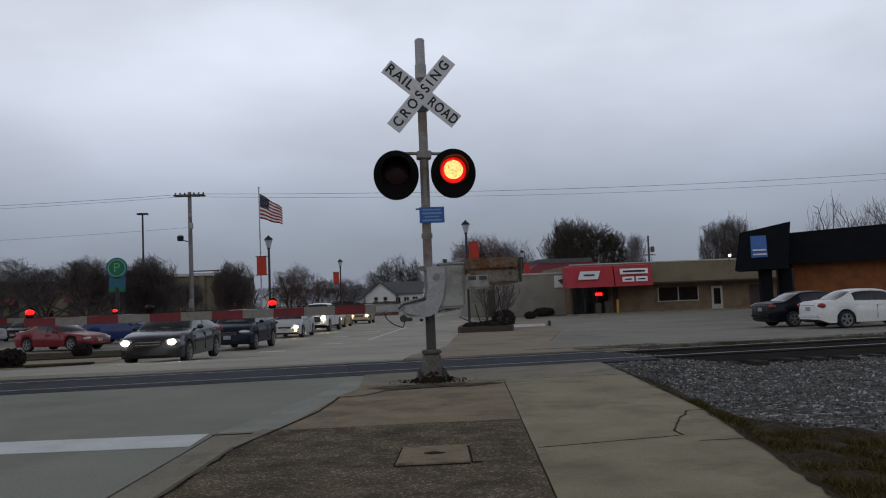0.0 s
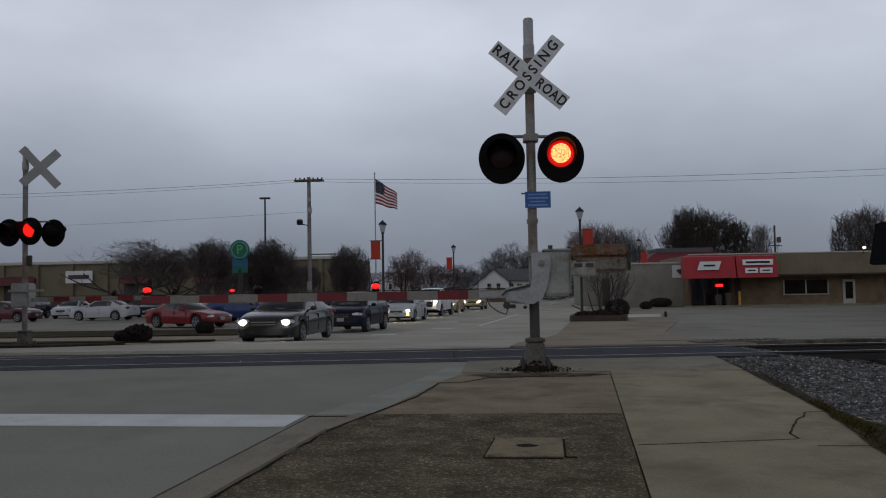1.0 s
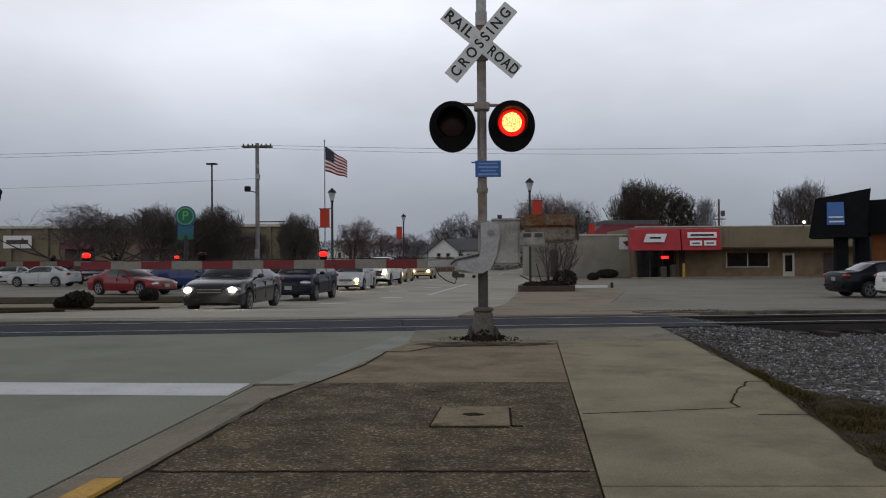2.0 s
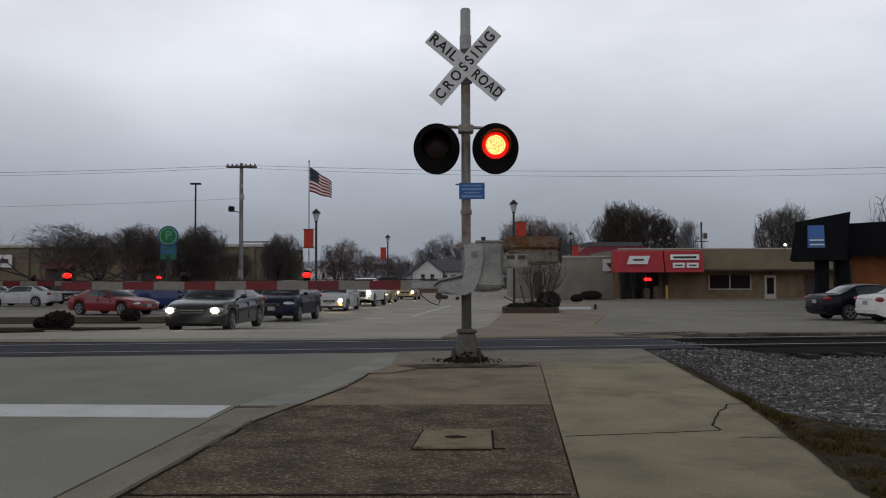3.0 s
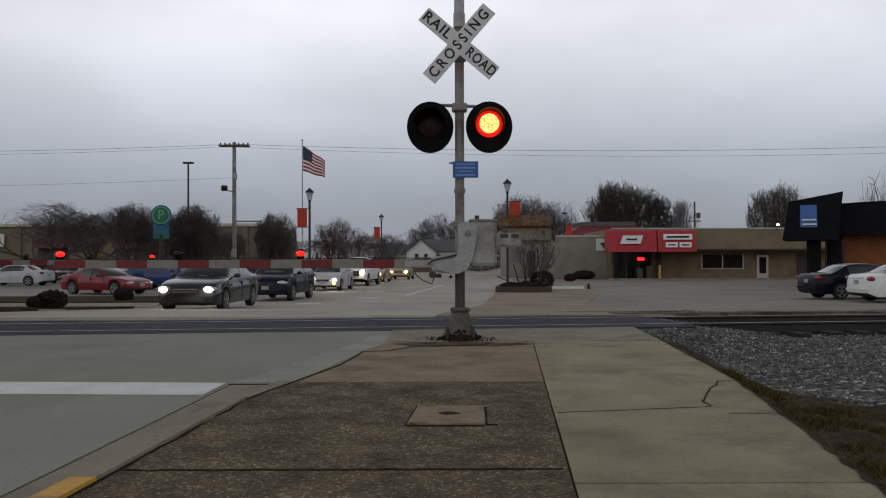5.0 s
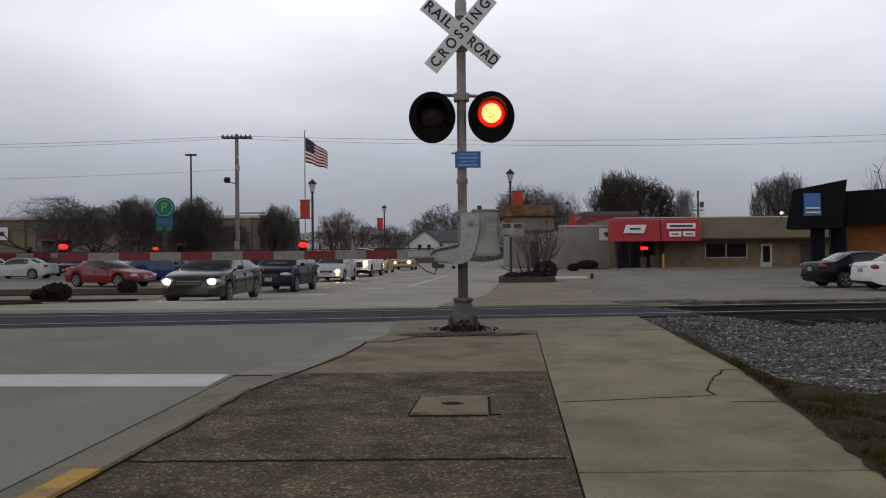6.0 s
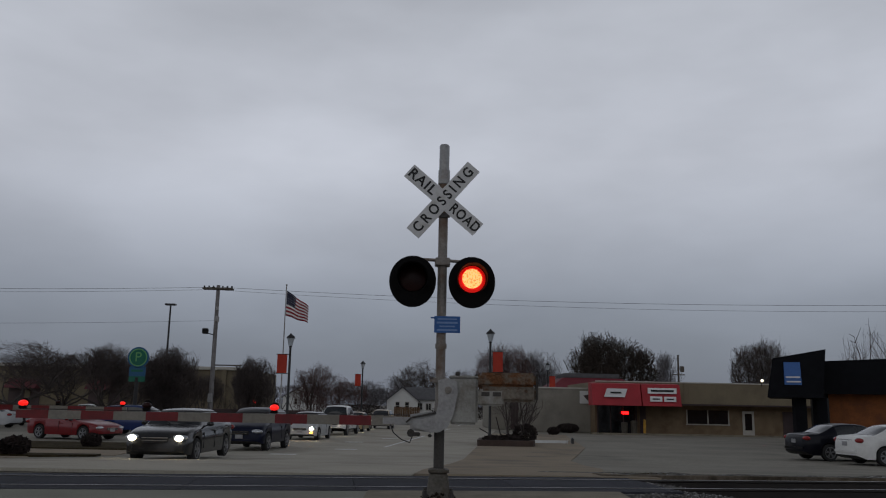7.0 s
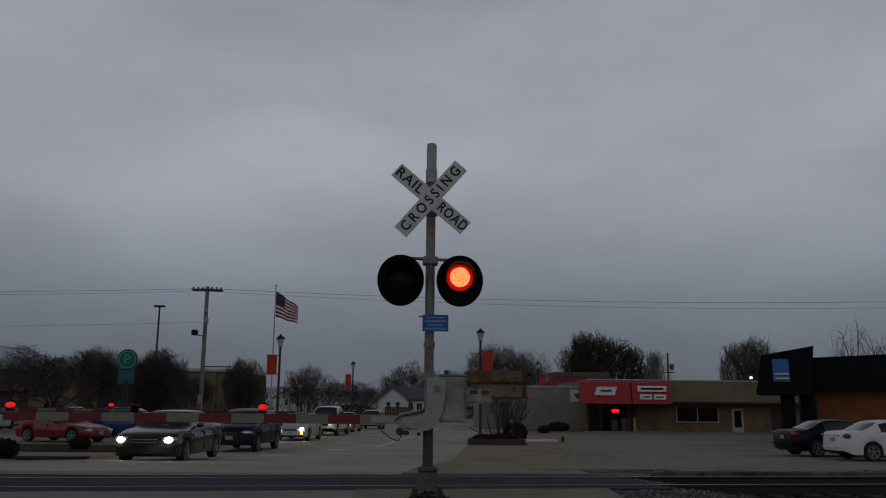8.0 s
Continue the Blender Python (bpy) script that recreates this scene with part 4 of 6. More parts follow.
# ---- far crossing signal, seen from behind ----
FX, FY = -11.9, 19.5
FZ = gz(FY)
far = thing("railroad_crossing_signal", "grey crossing signal across the tracks, sign boards seen from behind", "crossing signal", group="crossing signals")
mast_parts(far, FX, FY, FZ, 4.87)
fc = (FX + 0.33, FZ + 4.38)
for ang, yy in ((-45, 0.08), (45, 0.088)):
    rr = pose(0, 0, 0, 0, 0, 50).to_3x3() @ pose(0, 0, 0, 0, -ang, 0).to_3x3()
    part("crossbuck_board", Geo().box((fc[0], FY + yy, fc[1]), (1.22, 0.006, 0.215), 0.002, rr), M_SIGNBACK, far, "weathered grey back of a sign board")
part("crossarm", Geo().tube((FX - 0.50, FY, FZ + 3.05), (FX + 0.68, FY - 0.1, FZ + 3.03), 0.022, n=10), M_MAST, far)
light_unit(far, FX - 0.36, FY - 0.10, FZ + 2.82, False)
light_unit(far, FX + 0.22, FY - 0.16, FZ + 2.84, True, hot=False)
light_unit(far, FX + 0.68, FY + 0.06, FZ + 2.80, False, 1)
part("gate_mechanism", Geo().box((FX - 0.10, FY + 0.1, FZ + 1.25), (0.45, 0.36, 0.6), 0.03).box((FX + 0.1, FY - 0.12, FZ + 1.36), (0.9, 0.05, 0.06), 0.01), M_BOX, far, "grey gate motor case")
part("cable_box", Geo().box((FX + 0.12, FY, FZ + 2.1), (0.1, 0.08, 0.24), 0.01), M_MASTLOW, far)
gate_arm(far, FX + 0.2, FY + 0.1, FZ + 1.14, 5.05, 1, ((2.0, False), (3.5, False), (4.95, True)))


# ---- vehicles ----
SPEC = {
    # length, width, height; (s, z) of the top line, of the belt line; glass (windscreen base, top, rear top, base); tyre radius, axles
    "sedan": (4.75, 1.82, 1.46, ((0, .68), (.02, .78), (.06, .86), (.16, .94), (.26, .99), (.29, 1.03), (.36, 1.23), (.43, 1.39), (.48, 1.44), (.56, 1.46), (.65, 1.44), (.71, 1.38), (.79, 1.22), (.86, 1.09), (.90, 1.06), (.975, 1.03), (.99, .98), (1, .88)),
              ((0, .62), (.02, .71), (.06, .78), (.16, .88), (.28, .93), (.5, .96), (.75, .99), (.9, .99), (.975, .96), (1, .80)), (.285, .44, .70, .86), 0.325, (.19, .79)),
    "coupe": (4.7, 1.80, 1.36, ((0, .58), (.02, .67), (.06, .75), (.16, .83), (.30, .90), (.33, .94), (.40, 1.14), (.47, 1.28), (.53, 1.34), (.59, 1.36), (.66, 1.33), (.74, 1.22), (.82, 1.06), (.88, .99), (.93, .97), (.98, .95), (.993, .9), (1, .82)),
              ((0, .53), (.02, .61), (.06, .68), (.16, .78), (.3, .85), (.5, .88), (.75, .91), (.9, .92), (.98, .88), (1, .76)), (.325, .48, .655, .86), 0.325, (.20, .79)),
    "hatch": (4.3, 1.77, 1.48, ((0, .62), (.02, .73), (.06, .82), (.15, .93), (.22, 1.0), (.25, 1.04), (.33, 1.25), (.41, 1.41), (.48, 1.47), (.58, 1.48), (.72, 1.45), (.84, 1.38), (.92, 1.2), (.97, 1.04), (.99, .98), (1, .88)),
              ((0, .56), (.02, .66), (.06, .74), (.16, .86), (.26, .93), (.5, .97), (.8, 1.01), (.95, 1.0), (1, .82)), (.245, .425, .85, .96), 0.32, (.19, .80)),
    "suv": (4.55, 1.85, 1.66, ((0, .74), (.02, .87), (.06, .97), (.14, 1.06), (.21, 1.11), (.24, 1.16), (.31, 1.40), (.38, 1.57), (.45, 1.64), (.58, 1.66), (.75, 1.63), (.87, 1.57), (.93, 1.36), (.965, 1.16), (.985, 1.06), (1, .92)),
            ((0, .66), (.02, .79), (.06, .88), (.15, .98), (.24, 1.03), (.5, 1.06), (.85, 1.11), (.97, 1.08), (1, .88)), (.235, .385, .865, .96), 0.35, (.19, .79)),
    "pickup": (5.7, 1.98, 1.88, ((0, .90), (.012, 1.06), (.05, 1.15), (.15, 1.20), (.23, 1.22), (.255, 1.27), (.30, 1.56), (.345, 1.79), (.40, 1.86), (.50, 1.88), (.56, 1.85), (.585, 1.76), (.60, 1.45), (.612, 1.26), (.64, 1.25), (.98, 1.25), (1, 1.18)),
               ((0, .84), (.012, 1.0), (.05, 1.09), (.14, 1.14), (.25, 1.18), (.5, 1.2), (.8, 1.22), (.98, 1.22), (1, 1.1)), (.25, .35, .575, .608), 0.40, (.17, .80)),
}
PLAN = ((0, .60), (.006, .74), (.02, .86), (.05, .94), (.12, .985), (.25, 1), (.75, 1), (.9, .975), (.96, .93), (.985, .86), (1, .72))


def along(pts, s):
    """Smooth curve through (s, value) pairs."""
    for k in range(len(pts) - 1):
        (a, va), (b, vb) = pts[k], pts[k + 1]
        if s <= b:
            t = max(0.0, (s - a) / (b - a))
            sl = lambda i: 0.0 if i in (0, len(pts) - 1) or (pts[i + 1][1] - pts[i][1]) * (pts[i][1] - pts[i - 1][1]) <= 0 else (pts[i + 1][1] - pts[i - 1][1]) / (pts[i + 1][0] - pts[i - 1][0])  # noqa: E731
            m0, m1 = sl(k) * (b - a), sl(k + 1) * (b - a)
            return va * (2 * t ** 3 - 3 * t * t + 1) + m0 * (t ** 3 - 2 * t * t + t) + vb * (3 * t * t - 2 * t ** 3) + m1 * (t ** 3 - t * t)
    return pts[-1][1]


def vehicle(name, style, body, label, m, lit=False, category="car", rack=False, plate_on=True, signal=False):
    """A continuous pressed shell with real wheel arches; glass, lamps, wheels and trim are parts set into it."""
    L, W, H, top, belt, glass, tr, axles = SPEC[style]
    car = thing(name, label, category, m)
    yy = lambda s: -L / 2 + s * L  # noqa: E731
    b0, t0, t1, b1 = glass
    floor = 0.40 if style == "pickup" else 0.29 if style == "suv" else 0.21
    arch = tr + 0.055
    mid_s = (b0 + t1) / 2 + 0.035
    cuts = {0, .003, .008, .015, .025, .04, .06, .985, .993, 1, b0, t0, t1, b1, mid_s - .011, mid_s + .011, t1 - .02, t1 + .06 * (b1 - t1)}
    cuts |= {k / 44 for k in range(3, 43)}
    for ax in axles:
        cuts |= {ax + arch / L * math.sin(math.pi * (k / 12 - 0.5)) * 1.001 for k in range(13)} | {ax - arch / L * 1.02, ax + arch / L * 1.02}
    cuts = sorted(cuts)
    stations = [cuts[0]]
    for c in cuts[1:]:
        if c - stations[-1] > 0.0012:
            stations.append(c)

    def shoulder(s):
        return along(belt, s)

    rows = []
    for s in stations:
        w = W / 2 * along(PLAN, s)
        zt, zs = along(top, s), shoulder(s)
        zf = floor + 0.10 * max(0.0, 1 - s / 0.05) + 0.14 * max(0.0, (s - 0.94) / 0.06)
        lip = zf
        for ax in axles:
            dy = abs(s - ax) * L
            if dy < arch:
                lip = max(lip, tr + math.sqrt(arch * arch - dy * dy))
        c = max(0.0, min(1.0, (zt - zs - 0.09) / (H - zs - 0.14)))
        edge = (w * 0.90 * (1 - c) + min(w, W / 2) * 0.70 * c, zs + (zt - zs) * (0.45 + 0.45 * c))
        lo = min(lip, zs - 0.10)
        hgt = zs - lo
        side = [(0.0, zf if lip == zf else lip - 0.02), (0.84 * w, lo), (0.965 * w, lo + 0.008), (0.985 * w, lo + hgt * 0.16), (1.0 * w, lo + hgt * 0.50), (0.995 * w, lo + hgt * 0.68), (0.975 * w, lo + hgt * 0.72), (0.968 * w, lo + hgt * 0.92), (0.94 * w, zs)]
        for f in (0.09, 0.5, 0.9, 1.0):
            bow = 0.035 * c * math.sin(math.pi * f)
            side.append((0.94 * w + (edge[0] - 0.94 * w) * f + bow, zs + (edge[1] - zs) * f))
        side += [(edge[0] * 0.93, edge[1] + (zt - edge[1]) * 0.42), (edge[0] * 0.62, zt - 0.012), (edge[0] * 0.3, zt - 0.002), (0.0, zt)]
        ring = []
        for x, z in side:
            push = 0.0
            if s < 0.14:
                push += (1 - s / 0.14) * 0.22 * max(0.0, z - 0.48)
            if b0 < s < t0 + 0.05 and z > zs:
                push -= 0.10 * (1 - (x / (W / 2)) ** 2) * min(1.0, (s - b0) / 0.03)
            if t1 < s < b1 and z > zs:
                push += 0.06 * (1 - (x / (W / 2)) ** 2)
            ring.append((x, yy(s) + push, z))
        rows.append((s, c, ring + [(-x, y, z) for x, y, z in ring[-2:0:-1]]))
    n = len(rows[0][2])
    shell, panes = Geo(), {}
    shell.v = [p for _, _, r in rows for p in r]
    half = 17
    for k in range(len(rows) - 1):
        sa, sb = rows[k][0], rows[k + 1][0]
        sm, cm = (sa + sb) / 2, min(rows[k][1], rows[k + 1][1])
        for i in range(n):
            j = i if i < half - 1 else n - 1 - i          # strip number counted up from the floor
            f = (k * n + i, k * n + (i + 1) % n, (k + 1) * n + (i + 1) % n, (k + 1) * n + i)
            key = None
            sidek = "l" if i < half - 1 else "r"
            if j in (9, 10) and cm > 0.10 and b0 + 0.03 < sm < b1 - 0.02:
                if sm < mid_s - .011:
                    key = ("side_window", sidek, 0)
                elif sm > mid_s + .011 and sm < t1 + 0.06 * (b1 - t1):
                    key = ("side_window", sidek, 1)
                elif sm <= mid_s + .011:
                    key = ("door_pillar", sidek, 0)
            elif j >= 13 and b0 < sm < t0:
                key = ("windscreen", "", 0)
            elif j >= 13 and t1 < sm < b1:
                key = ("rear_window", "", 0)
            if key:
                panes.setdefault(key, []).append(f)
            else:
                shell.f.append(f)
                shell.mi.append(1 if j in (0, 1) else 0)
    shell.f += [tuple(range(n))[::-1], tuple(range((len(rows) - 1) * n, len(rows) * n))]
    shell.mi += [0, 0]
    part("body", shell, [body, M_TRIM], car, "", True)
    for (nm, _, _), faces in panes.items():
        used = sorted({i for f in faces for i in f})
        idx = {o: q for q, o in enumerate(used)}
        part(nm, Geo().add([shell.v[i] for i in used], [[idx[i] for i in f] for f in faces]), M_TRIM if nm == "door_pillar" else M_GLASS, car, "" if nm == "door_pillar" else "dark reflecting glass", True)
    part("wheel_well", Geo().box((0, yy(axles[0]), tr + 0.13), (W * 0.86, arch * 1.9, arch * 1.1)).box((0, yy(axles[1]), tr + 0.13), (W * 0.86, arch * 1.9, arch * 1.1)), M_BLACK, car)
    h0 = along(belt, .02)
    for sx in (1, -1):
        part("mirror", Geo().ball((sx * (W / 2 + 0.06), yy(b0 + 0.085), shoulder(b0 + 0.09) + 0.08), (0.105, 0.06, 0.07), 8).box((sx * (W / 2 - 0.03), yy(b0 + 0.085), shoulder(b0 + 0.09) + 0.035), (0.12, 0.05, 0.03), 0.01), body, car, "", True)
        head = part("headlight", Geo().ball((sx * W / 2 * .70, yy(.034), h0 - .035), (0.235, 0.125, 0.085), 8), M_HEADOFF, car, "lit headlight" if lit else "clear headlight", True)
        if lit:
            part("headlight_lamp", Geo().ball((sx * W / 2 * .71, yy(.012), h0 - .045), (0.115, 0.08, 0.078), 8), M_HEAD, head, "glowing lamp", True)
        fog = part("fog_light", Geo().tube((sx * W / 2 * .66, yy(.008), floor + .17), (sx * W / 2 * .66, yy(.03), floor + .17), 0.055, n=12), M_HEADOFF, car)
        if signal:
            part("signal_lamp", Geo().ball((sx * W / 2 * .70, yy(.006), floor + .20), (0.085, 0.05, 0.06), 8), M_AMBER, fog, "glowing amber lamp", True)
        zr = shoulder(.95)
        part("tail_light", Geo().ball((sx * W / 2 * .76, yy(.972), zr - .115), (.215, .13, .095), 8), M_TAIL, car, "dark red tail light", True)
        for ax in axles:
            y = yy(ax)
            wheel = part("wheel", Geo().loft([[(sx * (W / 2 + d), y + r * math.cos(2 * math.pi * i / 26), tr + r * math.sin(2 * math.pi * i / 26)) for i in range(26)] for d, r in ((-0.22, tr * 0.9), (-0.21, tr), (-0.04, tr), (-0.012, tr * 0.95), (-0.008, tr * 0.70), (-0.03, tr * 0.66))]), M_TYRE, car, "black tyre on alloy wheel", True)
            part("rim", Geo().loft([[(sx * (W / 2 + d), y + q * math.cos(2 * math.pi * i / 26), tr + q * math.sin(2 * math.pi * i / 26)) for i in range(26)] for d, q in ((-0.028, tr * 0.71), (-0.004, tr * 0.70), (-0.006, tr * 0.63), (-0.028, tr * 0.60))], cap=False), M_RIM, wheel)
            g = Geo()
            for k in range(5):
                a = 2 * math.pi * k / 5 + 0.3
                for w2 in (-0.15, 0.15):
                    g.box((sx * (W / 2 - 0.016), y + tr * 0.37 * math.cos(a + w2), tr + tr * 0.37 * math.sin(a + w2)), (0.018, tr * 0.56, tr * 0.10), 0.0, pose(0, 0, 0, math.degrees(a + w2 * 1.4), 0, 0).to_3x3())
            g.tube((sx * (W / 2 - 0.03), y, tr), (sx * (W / 2 - 0.002), y, tr), tr * 0.17, n=12)
            part("spokes", g, M_RIM, wheel)
        for sd in (mid_s - 0.03, mid_s + 0.17):
            if sd < t1 + 0.02:
                part("door_handle", Geo().box((sx * (W / 2 * 0.985), yy(sd), shoulder(sd) - .12), (.035, .18, .028), .008), body, car)
        part("door_seam", Geo().box((sx * (W / 2 * 0.985), yy(mid_s), floor + .38), (.036, .009, .50)), M_TRIM, car)
        part("door_seam", Geo().box((sx * (W / 2 * 0.985), yy(b0 + .02), floor + .36), (.036, .009, .44)), M_TRIM, car)
    gh = 0.36 if style == "pickup" else 0.14
    gw = W * (0.52 if style == "pickup" else 0.40)
    part("grille", Geo().box((0, yy(.010), h0 - 0.03 - gh / 2), (gw, 0.10, gh), 0.025), M_TRIM, car, "dark grille")
    part("grille_bar", Geo().box((0, yy(-.002), h0 - 0.035), (gw, 0.03, 0.022), 0.006).box((0, yy(-.002), h0 - 0.04 - gh * .5), (gw * .96, 0.03, 0.018), 0.006), M_CHROME, car)
    part("air_intake", Geo().box((0, yy(.012), floor + 0.17), (W * 0.50, 0.10, 0.10), 0.03), M_TRIM, car)
    zr = shoulder(.95)
    if plate_on:
        part("number_plate", Geo().box((0, yy(-.003), floor + 0.27), (0.30, 0.012, 0.15), 0.004), M_PLATE, car, "pale blank plate")
        part("number_plate", Geo().box((0, yy(1.003), zr - .24), (0.30, 0.02, 0.15), 0.004), M_PLATE, car, "pale blank plate")
    part("rear_bumper", Geo().box((0, yy(.992), floor + 0.27), (W * 0.80, 0.14, 0.20), 0.06), body, car, "", True)
    part("boot_seam", Geo().box((0, yy(.9995), zr - .10), (W * 0.5, 0.03, 0.012)), M_TRIM, car)
    for sx in (1, -1):
        part("wiper", Geo().tube((sx * 0.1 + 0.1, yy(b0) - 0.08, along(top, b0) + 0.015), (sx * 0.38 + 0.16, yy(b0 + .02) - 0.04, along(top, b0 + .02) + 0.03), 0.010, n=5), M_TRIM, car)
    if rack:
        for sx in (1, -1):
            part("roof_rail", Geo().pipe([(sx * W * 0.30, yy(t0 + .08), H - .05), (sx * W * 0.30, yy(t0 + .11), H + .03), (sx * W * 0.30, yy(t1 - .11), H + .02), (sx * W * 0.30, yy(t1 - .08), H - .06)], 0.018), M_TRIM, car)
    return car


M_PLATE = mat("plate_white", (0.30, 0.30, 0.31), 0.45, var=0.1, bump=0)
M_AMBER = glow("amber_lamp", (1.0, 0.30, 0.03), 12.0)
P_GREY = paint("paint_dark_grey", (0.016, 0.0165, 0.018), 0.24, 0.4, 0.25)
P_NAVY = paint("paint_navy", (0.003, 0.005, 0.02), 0.3, 0.2, 0.0)
P_SILVER = paint("paint_silver", (0.42, 0.43, 0.44))
P_WHITE = paint("paint_white", (0.70, 0.70, 0.68))
P_TAN = paint("paint_gold", (0.34, 0.25, 0.13))
P_RED = paint("paint_red", (0.17, 0.006, 0.009))
P_BLUE = paint("paint_blue", (0.008, 0.024, 0.11))
P_BLACK = paint("paint_black", (0.004, 0.0045, 0.009), 0.3, 0.2, 0.0)
P_MAROON = paint("paint_maroon", (0.08, 0.015, 0.018))


def stand(x, y, rz):
    return pose(x, y, gz(y) + 0.012, 0, 0, rz)


vehicle("sedan_car", "sedan", P_GREY, "dark grey sedan with lit headlights waiting at the crossing", stand(-7.09, 26.0, -3), True, plate_on=False)
vehicle("suv_car", "suv", P_NAVY, "dark navy blue compact suv waiting in the queue", stand(-6.72, 35.4, -6))
vehicle("hatchback_car", "hatch", P_SILVER, "silver hatchback with lit headlights waiting in the queue", stand(-6.2, 47.6, -6), True, signal=True)
vehicle("pickup_truck", "pickup", P_WHITE, "white pickup truck with lit headlights in the queue", stand(-5.5, 57.0, -6), True, "truck")
vehicle("sedan_car", "sedan", P_TAN, "gold sedan behind the pickup with lit headlights", stand(-5.1, 66.0, -6), True)
vehicle("suv_car", "suv", P_TAN, "tan suv with glowing headlights far along the road", stand(-3.55, 76.0, -5), True)
# parked to the right across the tracks
vehicle("sedan_car", "sedan", P_BLACK, "black sedan parked nose-in on the lot", stand(17.35, 34.7, 97))
vehicle("sedan_car", "sedan", P_WHITE, "white sedan parked nose-in on the lot", stand(17.83, 31.35, 94))
# parked to the left
vehicle("coupe_car", "coupe", P_RED, "dark red coupe parked across the lot", stand(-16.75, 42.0, 66))
vehicle("suv_car", "suv", P_BLUE, "blue car parked behind the red coupe", stand(-16.0, 49.0, 80))
vehicle("sedan_car", "sedan", P_SILVER, "pale silver sedan parked on the lot", stand(-29.3, 58.0, 264))
vehicle("sedan_car", "sedan", P_MAROON, "maroon sedan parked on the lot", stand(-36.0, 57.0, 84))
for k, (x, y, st, p, lab) in enumerate(((-36, 66, "sedan", P_SILVER, "silver sedan in the far parking row"), (-32.5, 66, "suv", P_MAROON, "maroon suv in the far parking row"), (-29, 66, "sedan", P_BLACK, "black sedan in the far parking row"), (-25.5, 66, "suv", P_WHITE, "white suv in the far parking row"), (-22, 66.5, "sedan", P_GREY, "grey sedan in the far parking row"), (-39.5, 65.5, "suv", P_NAVY, "navy suv in the far parking row"))):
    vehicle("parked_car", st, p, lab, stand(x, y, 5 + 3 * math.sin(k * 2.1)), False)

# ---- buildings ----
M_BEIGE = mat("beige_siding", (0.20, 0.165, 0.105), 0.8, var=0.12, scale=0.6, fine=12, stain=(0.16, 0.13, 0.085), stain_scale=0.5)
M_BRICKTAN = mat("tan_brick", (0.19, 0.135, 0.08), 0.88, var=0.2, scale=1.5, fine=22, bump=0.3, stain=(0.14, 0.095, 0.055), stain_scale=0.8)
M_BLOCK = mat("grey_block", (0.24, 0.225, 0.19), 0.88, var=0.14, scale=0.5, fine=10, stain=(0.18, 0.165, 0.14), stain_scale=0.4)
M_AWNING = mat("red_awning", (0.36, 0.018, 0.028), 0.65, var=0.14, scale=1.5, fine=12, bump=0.1)
M_DARKWIN = mat("dark_window", (0.012, 0.013, 0.015), 0.08, var=0.2, scale=1, bump=0)
M_FRAMEW = mat("pale_frame", (0.45, 0.43, 0.38), 0.6, var=0.12)
M_MANSARD = mat("black_mansard", (0.007, 0.0075, 0.0095), 0.85, spec=0.1, var=0.25, scale=2, fine=20, bump=0.3)
M_BRICKRED = mat("orange_brick", (0.21, 0.07, 0.019), 0.88, var=0.25, scale=2, fine=20, bump=0.3, stain=(0.15, 0.05, 0.02), stain_scale=1.2)
M_REDROOF = mat("dark_red_roof", (0.16, 0.02, 0.03), 0.7, var=0.15, scale=1, fine=10)
M_STORE = mat("cream_store", (0.16, 0.132, 0.085), 0.85, var=0.1, scale=0.3, fine=6, stain=(0.11, 0.092, 0.062), stain_scale=0.3)
M_STOREDARK = mat("dark_storefront", (0.05, 0.03, 0.03), 0.6, var=0.3, scale=1)
M_STOREMAROON = mat("maroon_awning", (0.09, 0.02, 0.025), 0.7, var=0.2)
M_HOUSE = mat("white_clapboard", (0.62, 0.62, 0.60), 0.7, var=0.06, scale=1, fine=6)
M_ROOFGREY = mat("grey_shingle", (0.10, 0.10, 0.105), 0.9, var=0.2, scale=2, fine=12)
M_EDGE = mat("dark_bin", (0.07, 0.06, 0.045), 0.7, var=0.3, scale=5, fine=30)
M_FENCE = mat("fence_wood", (0.11, 0.065, 0.035), 0.9, var=0.3, scale=1.5, fine=20, bump=0.3, per_piece=0.2)
M_NEON = glow("neon_red", (1.0, 0.02, 0.02), 2.5)
M_SECURITY = glow("security_lamp", (1.0, 0.85, 0.6), 4.0)
M_POST = mat("black_post", (0.014, 0.014, 0.015), 0.5, var=0.2, bump=0.05)
M_LANTERN = mat("frosted_lantern", (0.42, 0.46, 0.5), 0.3, var=0.1, bump=0)
M_BANNER = mat("red_banner", (0.42, 0.035, 0.015), 0.75, var=0.12, scale=3)
M_WOODPOLE = mat("pole_wood", (0.10, 0.085, 0.07), 0.9, var=0.3, scale=3, fine=25, bump=0.3)
M_WIRE = mat("wire", (0.06, 0.06, 0.065), 0.7, var=0.1, bump=0)
M_GREEN = mat("sign_green", (0.0, 0.12, 0.07), 0.5, var=0.1, bump=0)
M_TEALBLUE = mat("sign_teal_blue", (0.01, 0.09, 0.20), 0.5, var=0.1, bump=0)
M_LIME = mat("sign_lime", (0.11, 0.34, 0.11), 0.5, var=0.1, bump=0)


